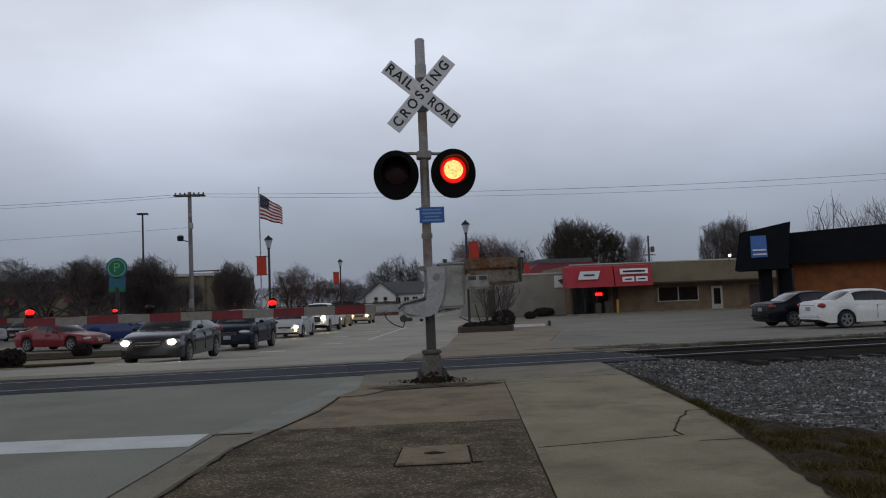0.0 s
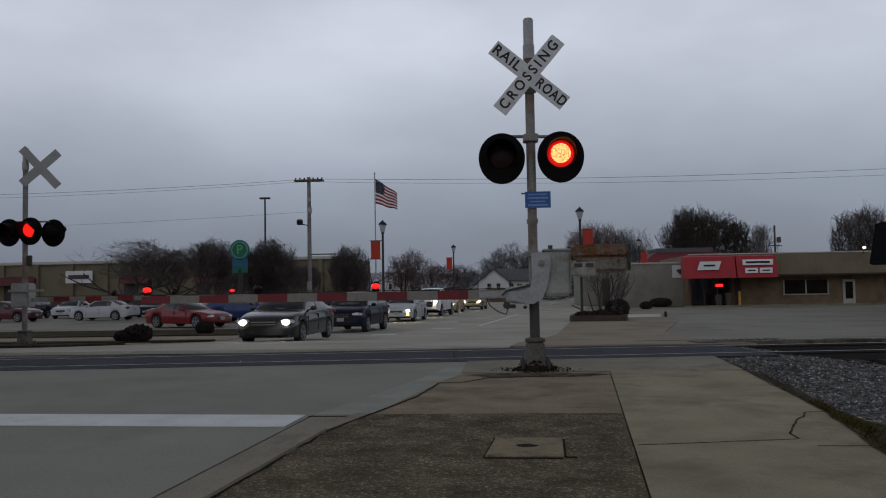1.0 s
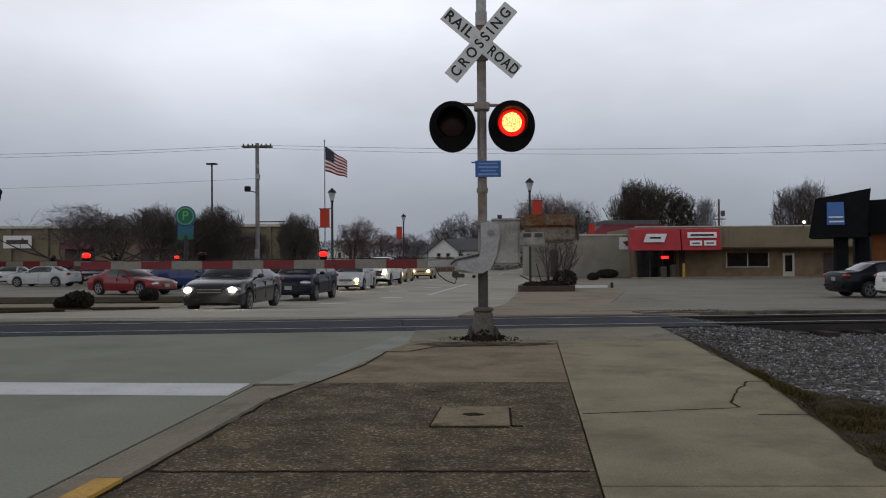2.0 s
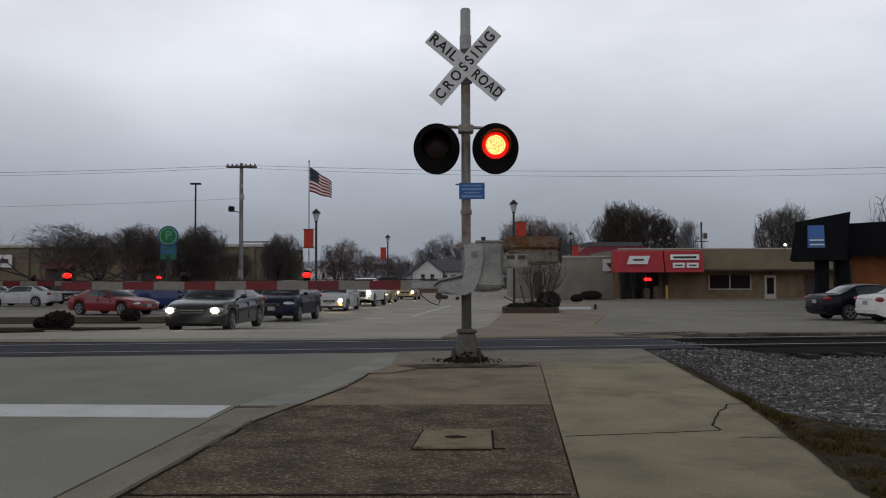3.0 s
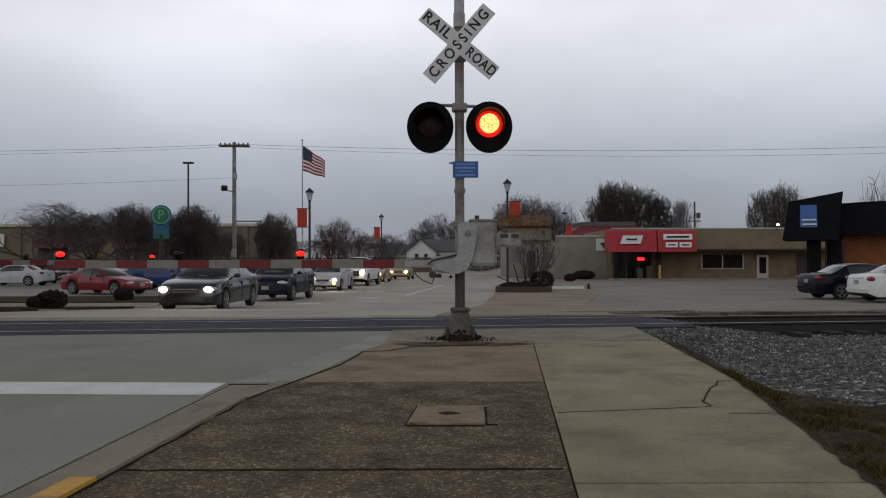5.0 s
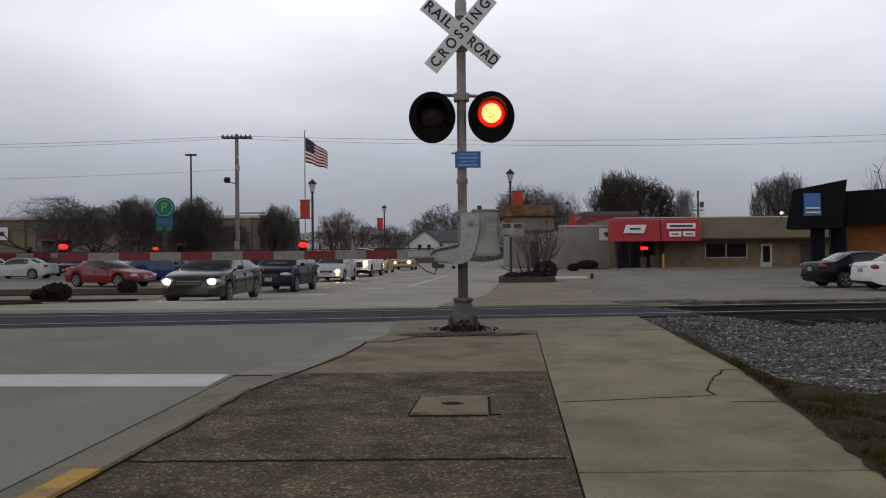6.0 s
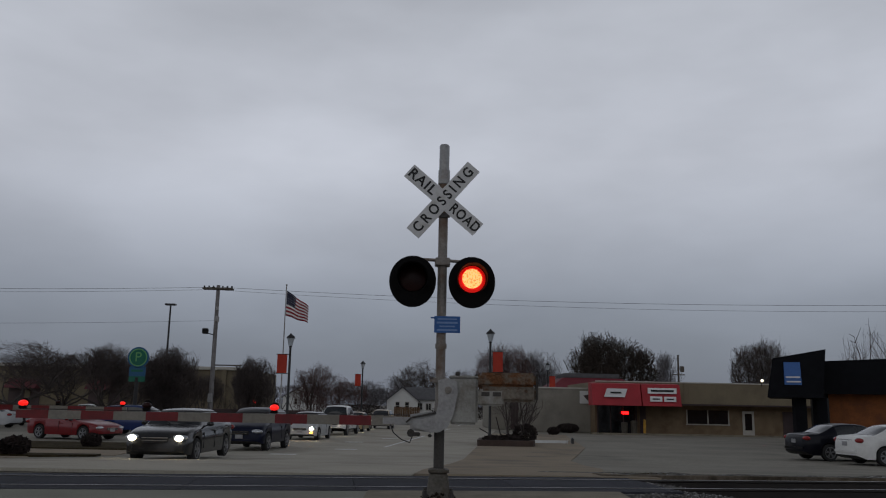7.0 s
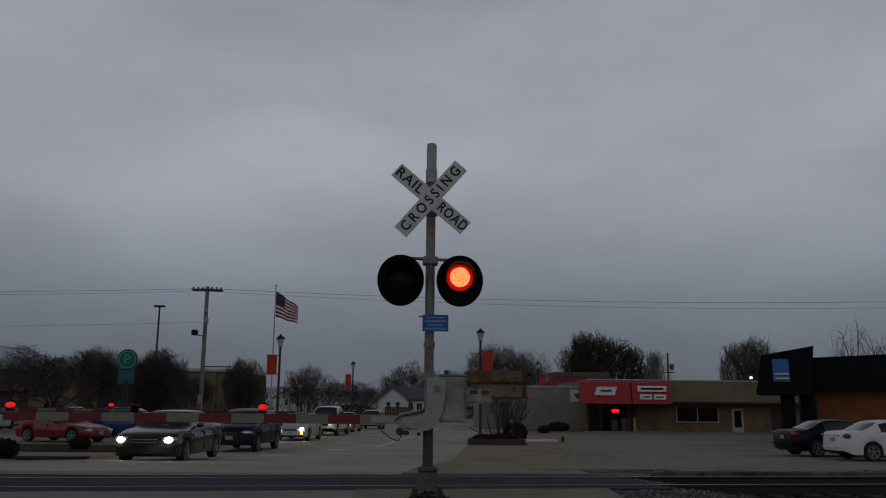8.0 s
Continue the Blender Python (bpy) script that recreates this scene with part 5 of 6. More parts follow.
def window(parent, x0, x1, y, z0, z1, panes=2):
    win = part("window", Geo().box(((x0 + x1) / 2, y - 0.02, z0 - 0.04), (x1 - x0 + 0.16, 0.14, 0.08), 0.01), M_FRAMEW, parent, "wide dark window with pale sill")
    for k in range(panes):
        a, b = x0 + (x1 - x0) * k / panes + 0.05, x0 + (x1 - x0) * (k + 1) / panes - 0.05
        part("pane", Geo().box(((a + b) / 2, y - 0.03, (z0 + z1) / 2), (b - a, 0.03, z1 - z0 - 0.06)), M_DARKWIN, win)
    for k in range(panes + 1):
        part("mullion", Geo().box((x0 + (x1 - x0) * k / panes, y - 0.035, (z0 + z1) / 2), (0.09, 0.06, z1 - z0)), M_FRAMEW, win)
    return win


# beige strip shops past the lot
BY = 73.0
bz = gz(BY)
shop = thing("strip_shops", "long low beige strip shop building with red awnings", "building")
part("wall", Geo().box((25.6, BY + 6, bz + 1.3), (21.6, 12, 2.62), 0.02), M_BRICKTAN, shop, "tan brick front wall")
part("fascia", Geo().box((25.6, BY + 5.5, bz + 3.48), (22.0, 14.0, 1.76), 0.03), M_BEIGE, shop, "deep beige metal fascia")
g = Geo()
for k in range(54):
    g.box((14.75 + k * 0.405, BY - 1.515, bz + 3.48), (0.012, 0.012, 1.7))
part("fascia_rib", g, M_BEIGE, shop)
part("roof_edge", Geo().box((25.6, BY - 1.5, bz + 4.38), (22.1, 0.12, 0.1), 0.02), M_FRAMEW, shop)
# dark strip modelled in place of the shade below the overhanging fascia
part("soffit_shade_strip", Geo().box((25.6, BY - 1.45, bz + 2.56), (21.9, 0.1, 0.12), 0.01), M_STOREDARK, shop, "dark strip put in as the shade under the fascia")
window(shop, 22.7, 26.3, BY - 0.02, bz + 0.95, bz + 2.15, 2)
door = part("door", Geo().box((28.0, BY - 0.03, bz + 1.05), (1.0, 0.08, 2.1), 0.01), M_FRAMEW, shop, "pale framed glass shop door")
part("pane", Geo().box((28.0, BY - 0.08, bz + 1.2), (0.6, 0.03, 1.4)), M_DARKWIN, door)
part("door", Geo().box((31.6, BY - 0.03, bz + 1.05), (1.2, 0.08, 2.1), 0.01), M_STOREDARK, shop, "dark recessed door")
part("window", Geo().box((18.9, BY - 0.03, bz + 1.25), (0.5, 0.05, 2.3)), M_STOREDARK, shop)
# shop entrance under the first awning
part("entrance", Geo().box((16.6, BY - 0.05, bz + 1.25), (3.2, 0.12, 2.4), 0.01), M_DARKWIN, shop, "dark glazed shop entrance")
g = Geo()
for x in (15.0, 16.1, 17.2, 18.3):
    g.box((x, BY - 0.12, bz + 1.25), (0.1, 0.08, 2.4))
part("entrance_frame", g, M_STOREDARK, shop)
neon = part("neon_sign", Geo().box((17.35, BY - 0.25, bz + 1.78), (0.6, 0.06, 0.22), 0.03), M_NEON, shop, "small glowing red open sign")
part("kerb_edge", Geo().box((22.5, BY - 2.2, bz + 0.06), (17, 0.5, 0.16), 0.03), M_GUTTER, shop)


def awning(x0, x1, parent, label):
    y0, y1 = BY - 1.55, BY - 3.3
    zt, zb = bz + 4.25, bz + 2.38
    a = part("awning", Geo().prism([(x0, y0, zt), (x0, y1 + 0.5, zt - 0.1), (x0, y1, zb), (x0, y0, zb)], (x1 - x0, 0, 0)), M_AWNING, parent, label)
    return a


aw = awning(13.95, 18.0, shop, "red canvas shop awning")
for sx, (w, tilt) in ((15.9, (1.7, 0)),):
    part("sign_panel", Geo().prism([(sx - 1.0, BY - 3.26, bz + 3.05), (sx + 0.7, BY - 3.26, bz + 3.05), (sx + 1.0, BY - 2.98, bz + 3.75), (sx - 0.7, BY - 2.98, bz + 3.75)], (0, -0.04, 0)), M_SIGNWHITE, aw, "white shop sign with unreadable lines")
    part("text_bar", Geo().box((sx, BY - 3.2, bz + 3.42), (0.9, 0.06, 0.13)), M_INK, aw)
M_SHOPSIGN = mat("shop_sign_white", (0.85, 0.85, 0.85), 0.4, var=0.05, bump=0)
aw2 = awning(18.1, 21.3, shop, "red canvas shop awning with white signs")
part("sign_panel", Geo().box((19.75, BY - 3.14, bz + 3.62), (2.4, 0.05, 0.46), 0.01), M_SHOPSIGN, aw2, "white shop sign with unreadable lines")
part("text_bar", Geo().box((19.75, BY - 3.18, bz + 3.62), (1.9, 0.03, 0.16)), M_INK, aw2)
for sx in (19.2, 20.35):
    part("sign_panel", Geo().box((sx, BY - 3.3, bz + 2.95), (1.0, 0.05, 0.42), 0.01), M_SHOPSIGN, aw2, "small white sign")
    part("text_bar", Geo().box((sx, BY - 3.34, bz + 2.95), (0.6, 0.03, 0.1)), M_INK, aw2)
sec = part("security_lamp", Geo().tube((28.7, BY - 1.5, bz + 4.2), (28.7, BY - 1.6, bz + 4.6), 0.04, n=8).box((28.7, BY - 1.55, bz + 4.78), (0.34, 0.24, 0.12), 0.03), M_POST, shop, "glowing security lamp on the roof edge")
part("lamp", Geo().ball((28.7, BY - 1.68, bz + 4.68), (0.13, 0.08, 0.11), 8), M_SECURITY, sec, "glowing lamp")

bollard = thing("bollard", "yellow steel bollard before the shop wall", "bollard")
part("post", Geo().lathe((18.55, BY - 1.9, bz + 0.13), [(0.11, 0), (0.11, 1.05), (0.08, 1.13), (0.03, 1.16)], 14), M_YELLOW, bollard, "", True)
for bx, bh in ((17.7, 1.05), (16.9, 0.9)):
    bin_ = thing("litter_bin", "dark litter bin on the shop pavement", "litter bin", group="litter bins")
    part("bin_body", Geo().lathe((bx, BY - 1.75, bz + 0.13), [(0.24, 0), (0.28, bh * 0.8), (0.30, bh * 0.82), (0.27, bh * 0.95), (0.12, bh)], 16), M_EDGE, bin_, "", True)
# grey block building beside it
blk = thing("block_building", "plain grey block building with flat roof", "building")
part("wall", Geo().box((12.2, BY + 8, bz + 1.9), (6.0, 12, 3.8), 0.03).box((8.2, BY + 14, bz + 1.7), (3.4, 10, 3.4), 0.03), M_BLOCK, blk)
part("roof_edge", Geo().box((12.2, BY + 1.98, bz + 3.82), (6.1, 0.12, 0.14), 0.02), M_FRAMEW, blk)
part("door", Geo().box((9.3, BY + 8.9, bz + 1.3), (1.6, 0.12, 2.5), 0.01), M_STOREDARK, blk, "dark doorway")
part("sign_panel", Geo().box((14.6, BY + 1.9, bz + 3.05), (1.5, 0.08, 1.1), 0.02), M_SIGNWHITE, blk, "white wall sign with dark shape")
part("sign_shape", Geo().prism([(14.15, BY + 1.85, bz + 3.2), (15.05, BY + 1.85, bz + 3.35), (14.55, BY + 1.85, bz + 2.75)], (0, -0.02, 0)), M_STOREDARK, blk)
# red roofed building behind
rr = thing("red_roof_building", "dark red hipped roof of a building behind the shops", "building")
part("wall", Geo().box((20.2, 104, 1.0), (10, 10, 4.4)), M_BLOCK, rr)
part("roof", Geo().loft([[(14.3, 98, 3.2), (26.1, 98, 3.2), (26.1, 110, 3.2), (14.3, 110, 3.2)], [(16.7, 101, 4.8), (23.7, 101, 4.8), (23.7, 107, 4.8), (16.7, 107, 4.8)]]), M_REDROOF, rr)
part("roof_cap", Geo().box((20.2, 104, 5.05), (6.6, 6, 0.6), 0.08), M_ROOFGREY, rr)

# dark mansard building on the right
ms = thing("mansard_shop", "black mansard-roofed brick shop with blue sign", "building")
my = 47.0
mz = gz(my)
part("canopy", Geo().loft([[(19.15, my, 2.02), (21.9, my - 0.8, 2.02), (24.6, my + 4.2, 2.02), (21.4, my + 5, 2.02)], [(19.75, my + 0.5, 4.2), (22.45, my - 0.3, 4.72), (24.0, my + 3.6, 4.72), (21.6, my + 4.2, 4.3)]]), M_MANSARD, ms, "black mansard canopy over the entrance")
part("roof", Geo().loft([[(22.0, my + 2.0, 2.3), (42, my - 6.5, 2.3), (44, my + 8, 2.3), (29.5, my + 13, 2.3)], [(22.2, my + 2.6, 4.15), (42, my - 5.7, 5.0), (44, my + 7, 5.0), (29.5, my + 12, 4.15)]]), M_MANSARD, ms, "long black mansard roof band")
part("wall", Geo().loft([[(23.6, my + 2.2, mz - 0.1), (42, my - 5.5, mz - 0.1), (43.5, my + 7, mz - 0.1), (30, my + 12, mz - 0.1)], [(23.6, my + 2.2, 2.4), (42, my - 5.5, 2.4), (43.5, my + 7, 2.4), (30, my + 12, 2.4)]]), M_BRICKRED, ms, "orange-brown brick wall")
part("entrance", Geo().box((23.1, my + 2.2, mz + 1.4), (1.0, 0.2, 2.8)), M_DARKWIN, ms, "dark shop entrance")
for x, y in ((21.05, my + 0.3), (22.35, my + 0.6)):
    part("column", Geo().box((x, y, (mz + 2.1) / 2), (0.62, 0.5, 2.1 - mz), 0.02), M_MANSARD, ms, "dark square canopy column")
sign = part("shop_sign", Geo().prism([(20.1, my - 0.12, 2.72), (20.95, my - 0.36, 2.72), (21.05, my - 0.02, 3.98), (20.25, my + 0.22, 3.98)], (0, -0.06, 0)), M_BLUE, ms, "blue illuminated shop sign with unreadable lines")
for zz in (2.85, 3.1):
    part("text_bar", Geo().prism([(20.2, my - 0.22 + (zz - 2.8) * 0.28, zz), (20.9, my - 0.42 + (zz - 2.8) * 0.28, zz), (20.9, my - 0.42 + (zz - 2.72) * 0.28, zz + 0.08), (20.2, my - 0.22 + (zz - 2.72) * 0.28, zz + 0.08)], (0, -0.03, 0)), M_SIGNWHITE, sign)

# large cream store beyond the left lot
st = thing("large_store", "long cream store building with maroon awnings beyond the lot", "building")
SYY = 98.0
sz = gz(SYY)
part("wall", Geo().box((-52, SYY + 12, sz + 3.0), (62, 24, 6.0), 0.05), M_STORE, st)
part("cornice", Geo().box((-52, SYY - 0.12, sz + 5.85), (62.2, 0.4, 0.35), 0.05), M_FRAMEW, st)
for k in range(14):
    part("pilaster", Geo().box((-80 + k * 4.4, SYY - 0.15, sz + 2.9), (0.6, 0.4, 5.6), 0.03), M_STORE, st)
for x0, x1 in ((-78, -70), (-66, -58), (-47, -43.5), (-38, -34.5), (-31, -27)):
    part("window", Geo().box(((x0 + x1) / 2, SYY - 0.06, sz + 1.7), (x1 - x0, 0.16, 3.2)), M_STOREDARK, st, "dark storefront glazing")
    part("awning", Geo().prism([(x0, SYY - 0.2, sz + 4.3), (x0, SYY - 1.6, sz + 3.2), (x0, SYY - 0.2, sz + 3.2)], (x1 - x0, 0, 0)), M_STOREMAROON, st, "maroon awning")
part("wall_sign", Geo().box((-52.5, SYY - 0.4, sz + 4.1), (3.4, 0.12, 1.5), 0.03), M_SIGNWHITE, st, "white wall sign with dark bars")
part("text_bar", Geo().box((-52.5, SYY - 0.48, sz + 4.1), (2.6, 0.05, 0.5)), M_STOREDARK, st)
part("lot_wall", Geo().box((-45, 78, gz(78) + 0.7), (70, 0.4, 1.5), 0.03), M_STOREDARK, st, "dark low boundary wall")

# white gabled house and neighbours far along the road
def house(x, y, w, d, h, ridge, label, wallmat):
    z = gz(y)
    hs = thing("house", label, "house", group="far houses")
    part("wall", Geo().prism([(x - w / 2, y, z), (x + w / 2, y, z), (x + w / 2, y, z + h), (x, y, z + ridge), (x - w / 2, y, z + h)], (0, d, 0)), wallmat, hs)
    for sx in (1, -1):
        part("roof", Geo().prism([(x, y - 0.3, z + ridge + 0.12), (x + sx * (w / 2 + 0.4), y - 0.3, z + h - 0.15), (x + sx * (w / 2 + 0.4), y - 0.3, z + h - 0.35), (x, y - 0.3, z + ridge - 0.1)], (0, d + 0.6, 0)), M_ROOFGREY, hs)
    for wx in (-0.22, 0.22):
        win = part("window", Geo().box((x + wx * w * 0.7, y - 0.03, z + h * 0.72), (0.62, 0.08, 1.15)), M_FRAMEW, hs, "dark window in a pale frame")
        for k in (-1, 1):
            part("pane", Geo().box((x + wx * w * 0.7, y - 0.08, z + h * 0.72 + k * 0.27), (0.50, 0.04, 0.46)), M_DARKWIN, win)
    return hs


house(-2.95, 125, 4.5, 7, 2.8, 4.7, "white gabled clapboard house with grey roof", M_HOUSE)
house(-24, 170, 7.5, 9, 3.4, 5.4, "white gabled house beyond the trees", M_HOUSE)
hs2 = thing("house", "white side wing of the far house with grey roof", "house", group="far houses")
part("wall", Geo().box((0.9, 129.5, 0.6), (4.6, 6, 3.0)), M_HOUSE, hs2)
for sy in (1, -1):
    part("roof", Geo().prism([(-2.6, 129.5 + sy * 3.4, 1.95), (3.5, 129.5 + sy * 3.4, 1.95), (3.5, 129.5, 3.75), (-2.6, 129.5, 3.75)], (0, 0, 0.14)), M_ROOFGREY, hs2)
for wx in (-0.4, 0.9, 2.2):
    win = part("window", Geo().box((wx, 126.46, 1.05), (0.85, 0.1, 1.05)), M_FRAMEW, hs2, "small paned window")
    for k in (-1, 1):
        part("pane", Geo().box((wx + k * 0.19, 126.40, 1.05), (0.30, 0.04, 0.9)), M_DARKWIN, win)


fence = thing("board_fence", "weathered brown board fence before the white house", "fence")
board = mesh_of("board", Geo().box((0, 0, 0.95), (0.21, 0.03, 1.9), 0.008), M_FENCE)
for k in range(15):
    ob = new("board", board)
    ob.parent = fence
    ob.matrix_local = pose(-3.6 + k * 0.225, 112 + 0.01 * (k % 2), gz(112) - 0.02 * (k % 3), 0, 0, 0)
for zz in (0.4, 1.5):
    part("rail", Geo().box((-2.0, 112.05, gz(112) + zz), (3.4, 0.05, 0.10), 0.01), M_FENCE, fence)


# ---- street furniture ----
def street_lamp(x, y, h, banner_side):
    z = gz(y) + 0.01
    lamp = thing("street_lamp", "black post-top street lamp with red hanging banner", "street lamp", group="street lamps")
    part("post", Geo().lathe((x, y, z), [(0.18, 0), (0.18, 0.25), (0.11, 0.4), (0.075, 0.5), (0.06, h - 0.75), (0.10, h - 0.72), (0.06, h - 0.66)], 12), M_POST, lamp, "", True)
    part("lantern", Geo().lathe((x, y, z), [(0.10, h - 0.66), (0.19, h - 0.28), (0.20, h - 0.25)], 10), M_LANTERN, lamp, "pale frosted lantern", True)
    part("lantern_cap", Geo().lathe((x, y, z), [(0.25, h - 0.26), (0.20, h - 0.16), (0.08, h - 0.07), (0.03, h)], 10), M_POST, lamp, "", True)
    s = banner_side
    part("banner_arm", Geo().tube((x, y, z + h * 0.80), (x + s * 0.72, y, z + h * 0.80), 0.02, n=6), M_POST, lamp)
    part("banner_arm", Geo().tube((x, y, z + h * 0.62), (x + s * 0.72, y, z + h * 0.62), 0.02, n=6), M_POST, lamp)
    part("banner", Geo().box((x + s * 0.40, y, z + h * 0.71), (0.52, 0.02, h * 0.175), 0.004), M_BANNER, lamp, "red fabric banner")
    return lamp


street_lamp(-7.05, 45, 5.55, -1)
street_lamp(3.57, 45, 6.0, 1)
street_lamp(-5.4, 76, 5.9, -1)
street_lamp(11.2, 76, 6.1, 1)

M_POLEGREY = mat("weathered_pole", (0.21, 0.20, 0.20), 0.85, var=0.25, scale=2, fine=15, stain=(0.13, 0.12, 0.115), stain_scale=0.8)
pole = thing("utility_pole", "tall grey utility pole with crossarms and floodlight", "utility pole")
px, py = -17.25, 70
pz = gz(py)
part("post", Geo().tube((px, py, pz), (px, py, 10.75), 0.2, 0.15, 12), M_POLEGREY, pole, "", True)
for k in (-1, 1):
    part("crossarm", Geo().box((px, py + k * 0.25, 10.45), (2.5, 0.12, 0.14), 0.01), M_WOODPOLE, pole, "wooden crossarm")
for k in range(7):
    part("insulator", Geo().lathe((px - 1.15 + k * 0.38, py, 10.5), [(0.05, 0), (0.09, 0.06), (0.05, 0.12), (0.08, 0.2)], 8), M_POST, pole)
part("floodlight", Geo().box((px - 0.75, py - 0.3, 6.9), (0.5, 0.4, 0.42), 0.05, pose(0, 0, 0, 20, 0, 20).to_3x3()).tube((px, py, 6.6), (px - 0.7, py - 0.2, 6.75), 0.04, n=6), M_POST, pole, "black floodlight on a bracket")
part("pole_fitting", Geo().box((px + 0.12, py - 0.2, 7.9), (0.3, 0.3, 0.5), 0.04), M_GALV, pole)
part("pole_fitting", Geo().box((px + 0.1, py - 0.2, 8.8), (0.2, 0.2, 0.3), 0.03), M_GALV, pole)
part("guy_arm", Geo().box((px + 1.2, py, 4.15), (2.3, 0.08, 0.1), 0.01), M_WOODPOLE, pole, "side arm for a banner")
part("junction_box", Geo().box((px, py - 0.25, 1.5), (0.35, 0.25, 0.7), 0.03), M_GALV, pole)

lp = thing("lot_light_pole", "slender dark parking lot light pole with flat head", "light pole")
part("post", Geo().tube((-24.1, 80, gz(80)), (-24.1, 80, 10.1), 0.11, 0.08, 10), M_POST, lp, "", True)
part("lamp_head", Geo().box((-24.1, 80, 10.18), (1.0, 0.5, 0.16), 0.03), M_POST, lp)

rp = thing("utility_pole", "distant wooden utility pole behind the shops", "utility pole")
part("post", Geo().tube((36.35, 120, -0.9), (36.35, 120, 9.0), 0.17, 0.13, 8), M_WOODPOLE, rp)
part("crossarm", Geo().box((36.35, 120, 6.2), (1.8, 0.12, 0.14)).box((36.9, 120, 7.0), (0.5, 0.4, 0.8), 0.05), M_WOODPOLE, rp)

# overhead wires
def wire(name, a, b, sag, r=0.014):
    a, b = Vector(a), Vector(b)
    pts = [a.lerp(b, i / 24) - Vector((0, 0, sag * 4 * (i / 24) * (1 - i / 24))) for i in range(25)]
    g = Geo().pipe(pts, r, 5)
    return tagged(new(name, mesh_of(name, g, M_WIRE)), "thin dark overhead wire across the sky", "wire", "overhead wires")


wire("overhead_wire", (-17.25, 70, 10.6), (62, 70, 11.2), 0.9)
wire("overhead_wire", (-17.25, 70.3, 10.4), (62, 70.3, 10.7), 1.0, 0.011)
wire("overhead_wire", (-17.25, 70, 10.6), (-75, 70, 10.6), 0.6)
wire("overhead_wire", (-17.25, 70.3, 10.45), (-75, 70.3, 10.2), 0.6, 0.011)
wire("overhead_wire", (-17.25, 70, 7.8), (-75, 70, 7.3), 0.5, 0.009)

# flag
fp = thing("flagpole", "slim pale flagpole flying a striped national flag", "flagpole")
part("post", Geo().tube((-10.25, 62, gz(62)), (-10.25, 62, 9.75), 0.055, 0.035, 10), M_GALV, fp, "", True)
part("finial", Geo().ball((-10.25, 62, 9.8), (0.07, 0.07, 0.07), 8), M_GALV, fp)
fm = [mat("flag_red", (0.26, 0.012, 0.025), 0.8, var=0.1), mat("flag_white", (0.72, 0.70, 0.70), 0.8, var=0.06), mat("flag_blue", (0.008, 0.010, 0.035), 0.8, var=0.1)]
g = Geo()
nx, nz = 26, 13
for j in range(nz + 1):
    for i in range(nx + 1):
        s, t = i / nx, j / nz
        g.v.append((-10.2 + 1.62 * s, 62 + 0.16 * math.sin(7 * s + 2 * t) * s, 9.36 - 1.85 * t - (1.12 - 0.6 * t) * s ** 1.1 + 0.07 * math.sin(9 * s) * s))
for j in range(nz):
    for i in range(nx):
        a = j * (nx + 1) + i
        g.f.append((a, a + 1, a + nx + 2, a + nx + 1))
        g.mi.append(2 if j < 7 and i < 11 else j % 2)
flag = part("flag", g, fm, fp, "red and white striped flag with blue canton", True)
sol = flag.modifiers.new("cloth", "SOLIDIFY")
sol.thickness = 0.01
g = Geo()
for j in range(5):
    for i in range(6):
        s, t = (0.6 + i * 1.8) / nx, (0.9 + j * 1.35) / nz
        c = Vector((-10.2 + 1.62 * s, 62 + 0.16 * math.sin(7 * s + 2 * t) * s - 0.015, 9.36 - 1.85 * t - (1.12 - 0.6 * t) * s ** 1.1 + 0.07 * math.sin(9 * s) * s))
        g.box(c, (0.035, 0.006, 0.035))
part("star", g, fm[1], flag)

# parking sign
ps = thing("parking_sign", "green and blue parking sign with round letter panel", "sign")
qx, qy = -18.0, 54.0
part("post", Geo().tube((qx, qy, gz(qy)), (qx, qy, 2.6), 0.12, n=12), M_POST, ps)
disc = part("sign_disc", Geo().tube((qx, qy - 0.06, 3.85), (qx, qy + 0.06, 3.85), 0.66, n=36), M_TEALBLUE, ps, "round blue sign panel with green ring", True)
part("ring", Geo().tube((qx, qy - 0.075, 3.85), (qx, qy - 0.06, 3.85), 0.56, n=36), M_LIME, disc)
part("ring_face", Geo().tube((qx, qy - 0.085, 3.85), (qx, qy - 0.075, 3.85), 0.49, n=36), M_GREEN, disc)
lettering("P", 0.85, Matrix.Translation((qx, qy - 0.09, 3.85)) @ pose(0, 0, 0, 90, 0, 0), disc, M_LIME)
part("sign_panel", Geo().box((qx, qy, 2.98), (1.02, 0.12, 0.62), 0.03), M_TEALBLUE, ps, "blue lower sign panel")
part("sign_panel", Geo().box((qx, qy, 2.5), (1.02, 0.12, 0.34), 0.03), M_GREEN, ps, "green lower sign panel")
part("text_bar", Geo().box((qx, qy - 0.065, 3.02), (0.75, 0.01, 0.14)), M_GREEN, ps)

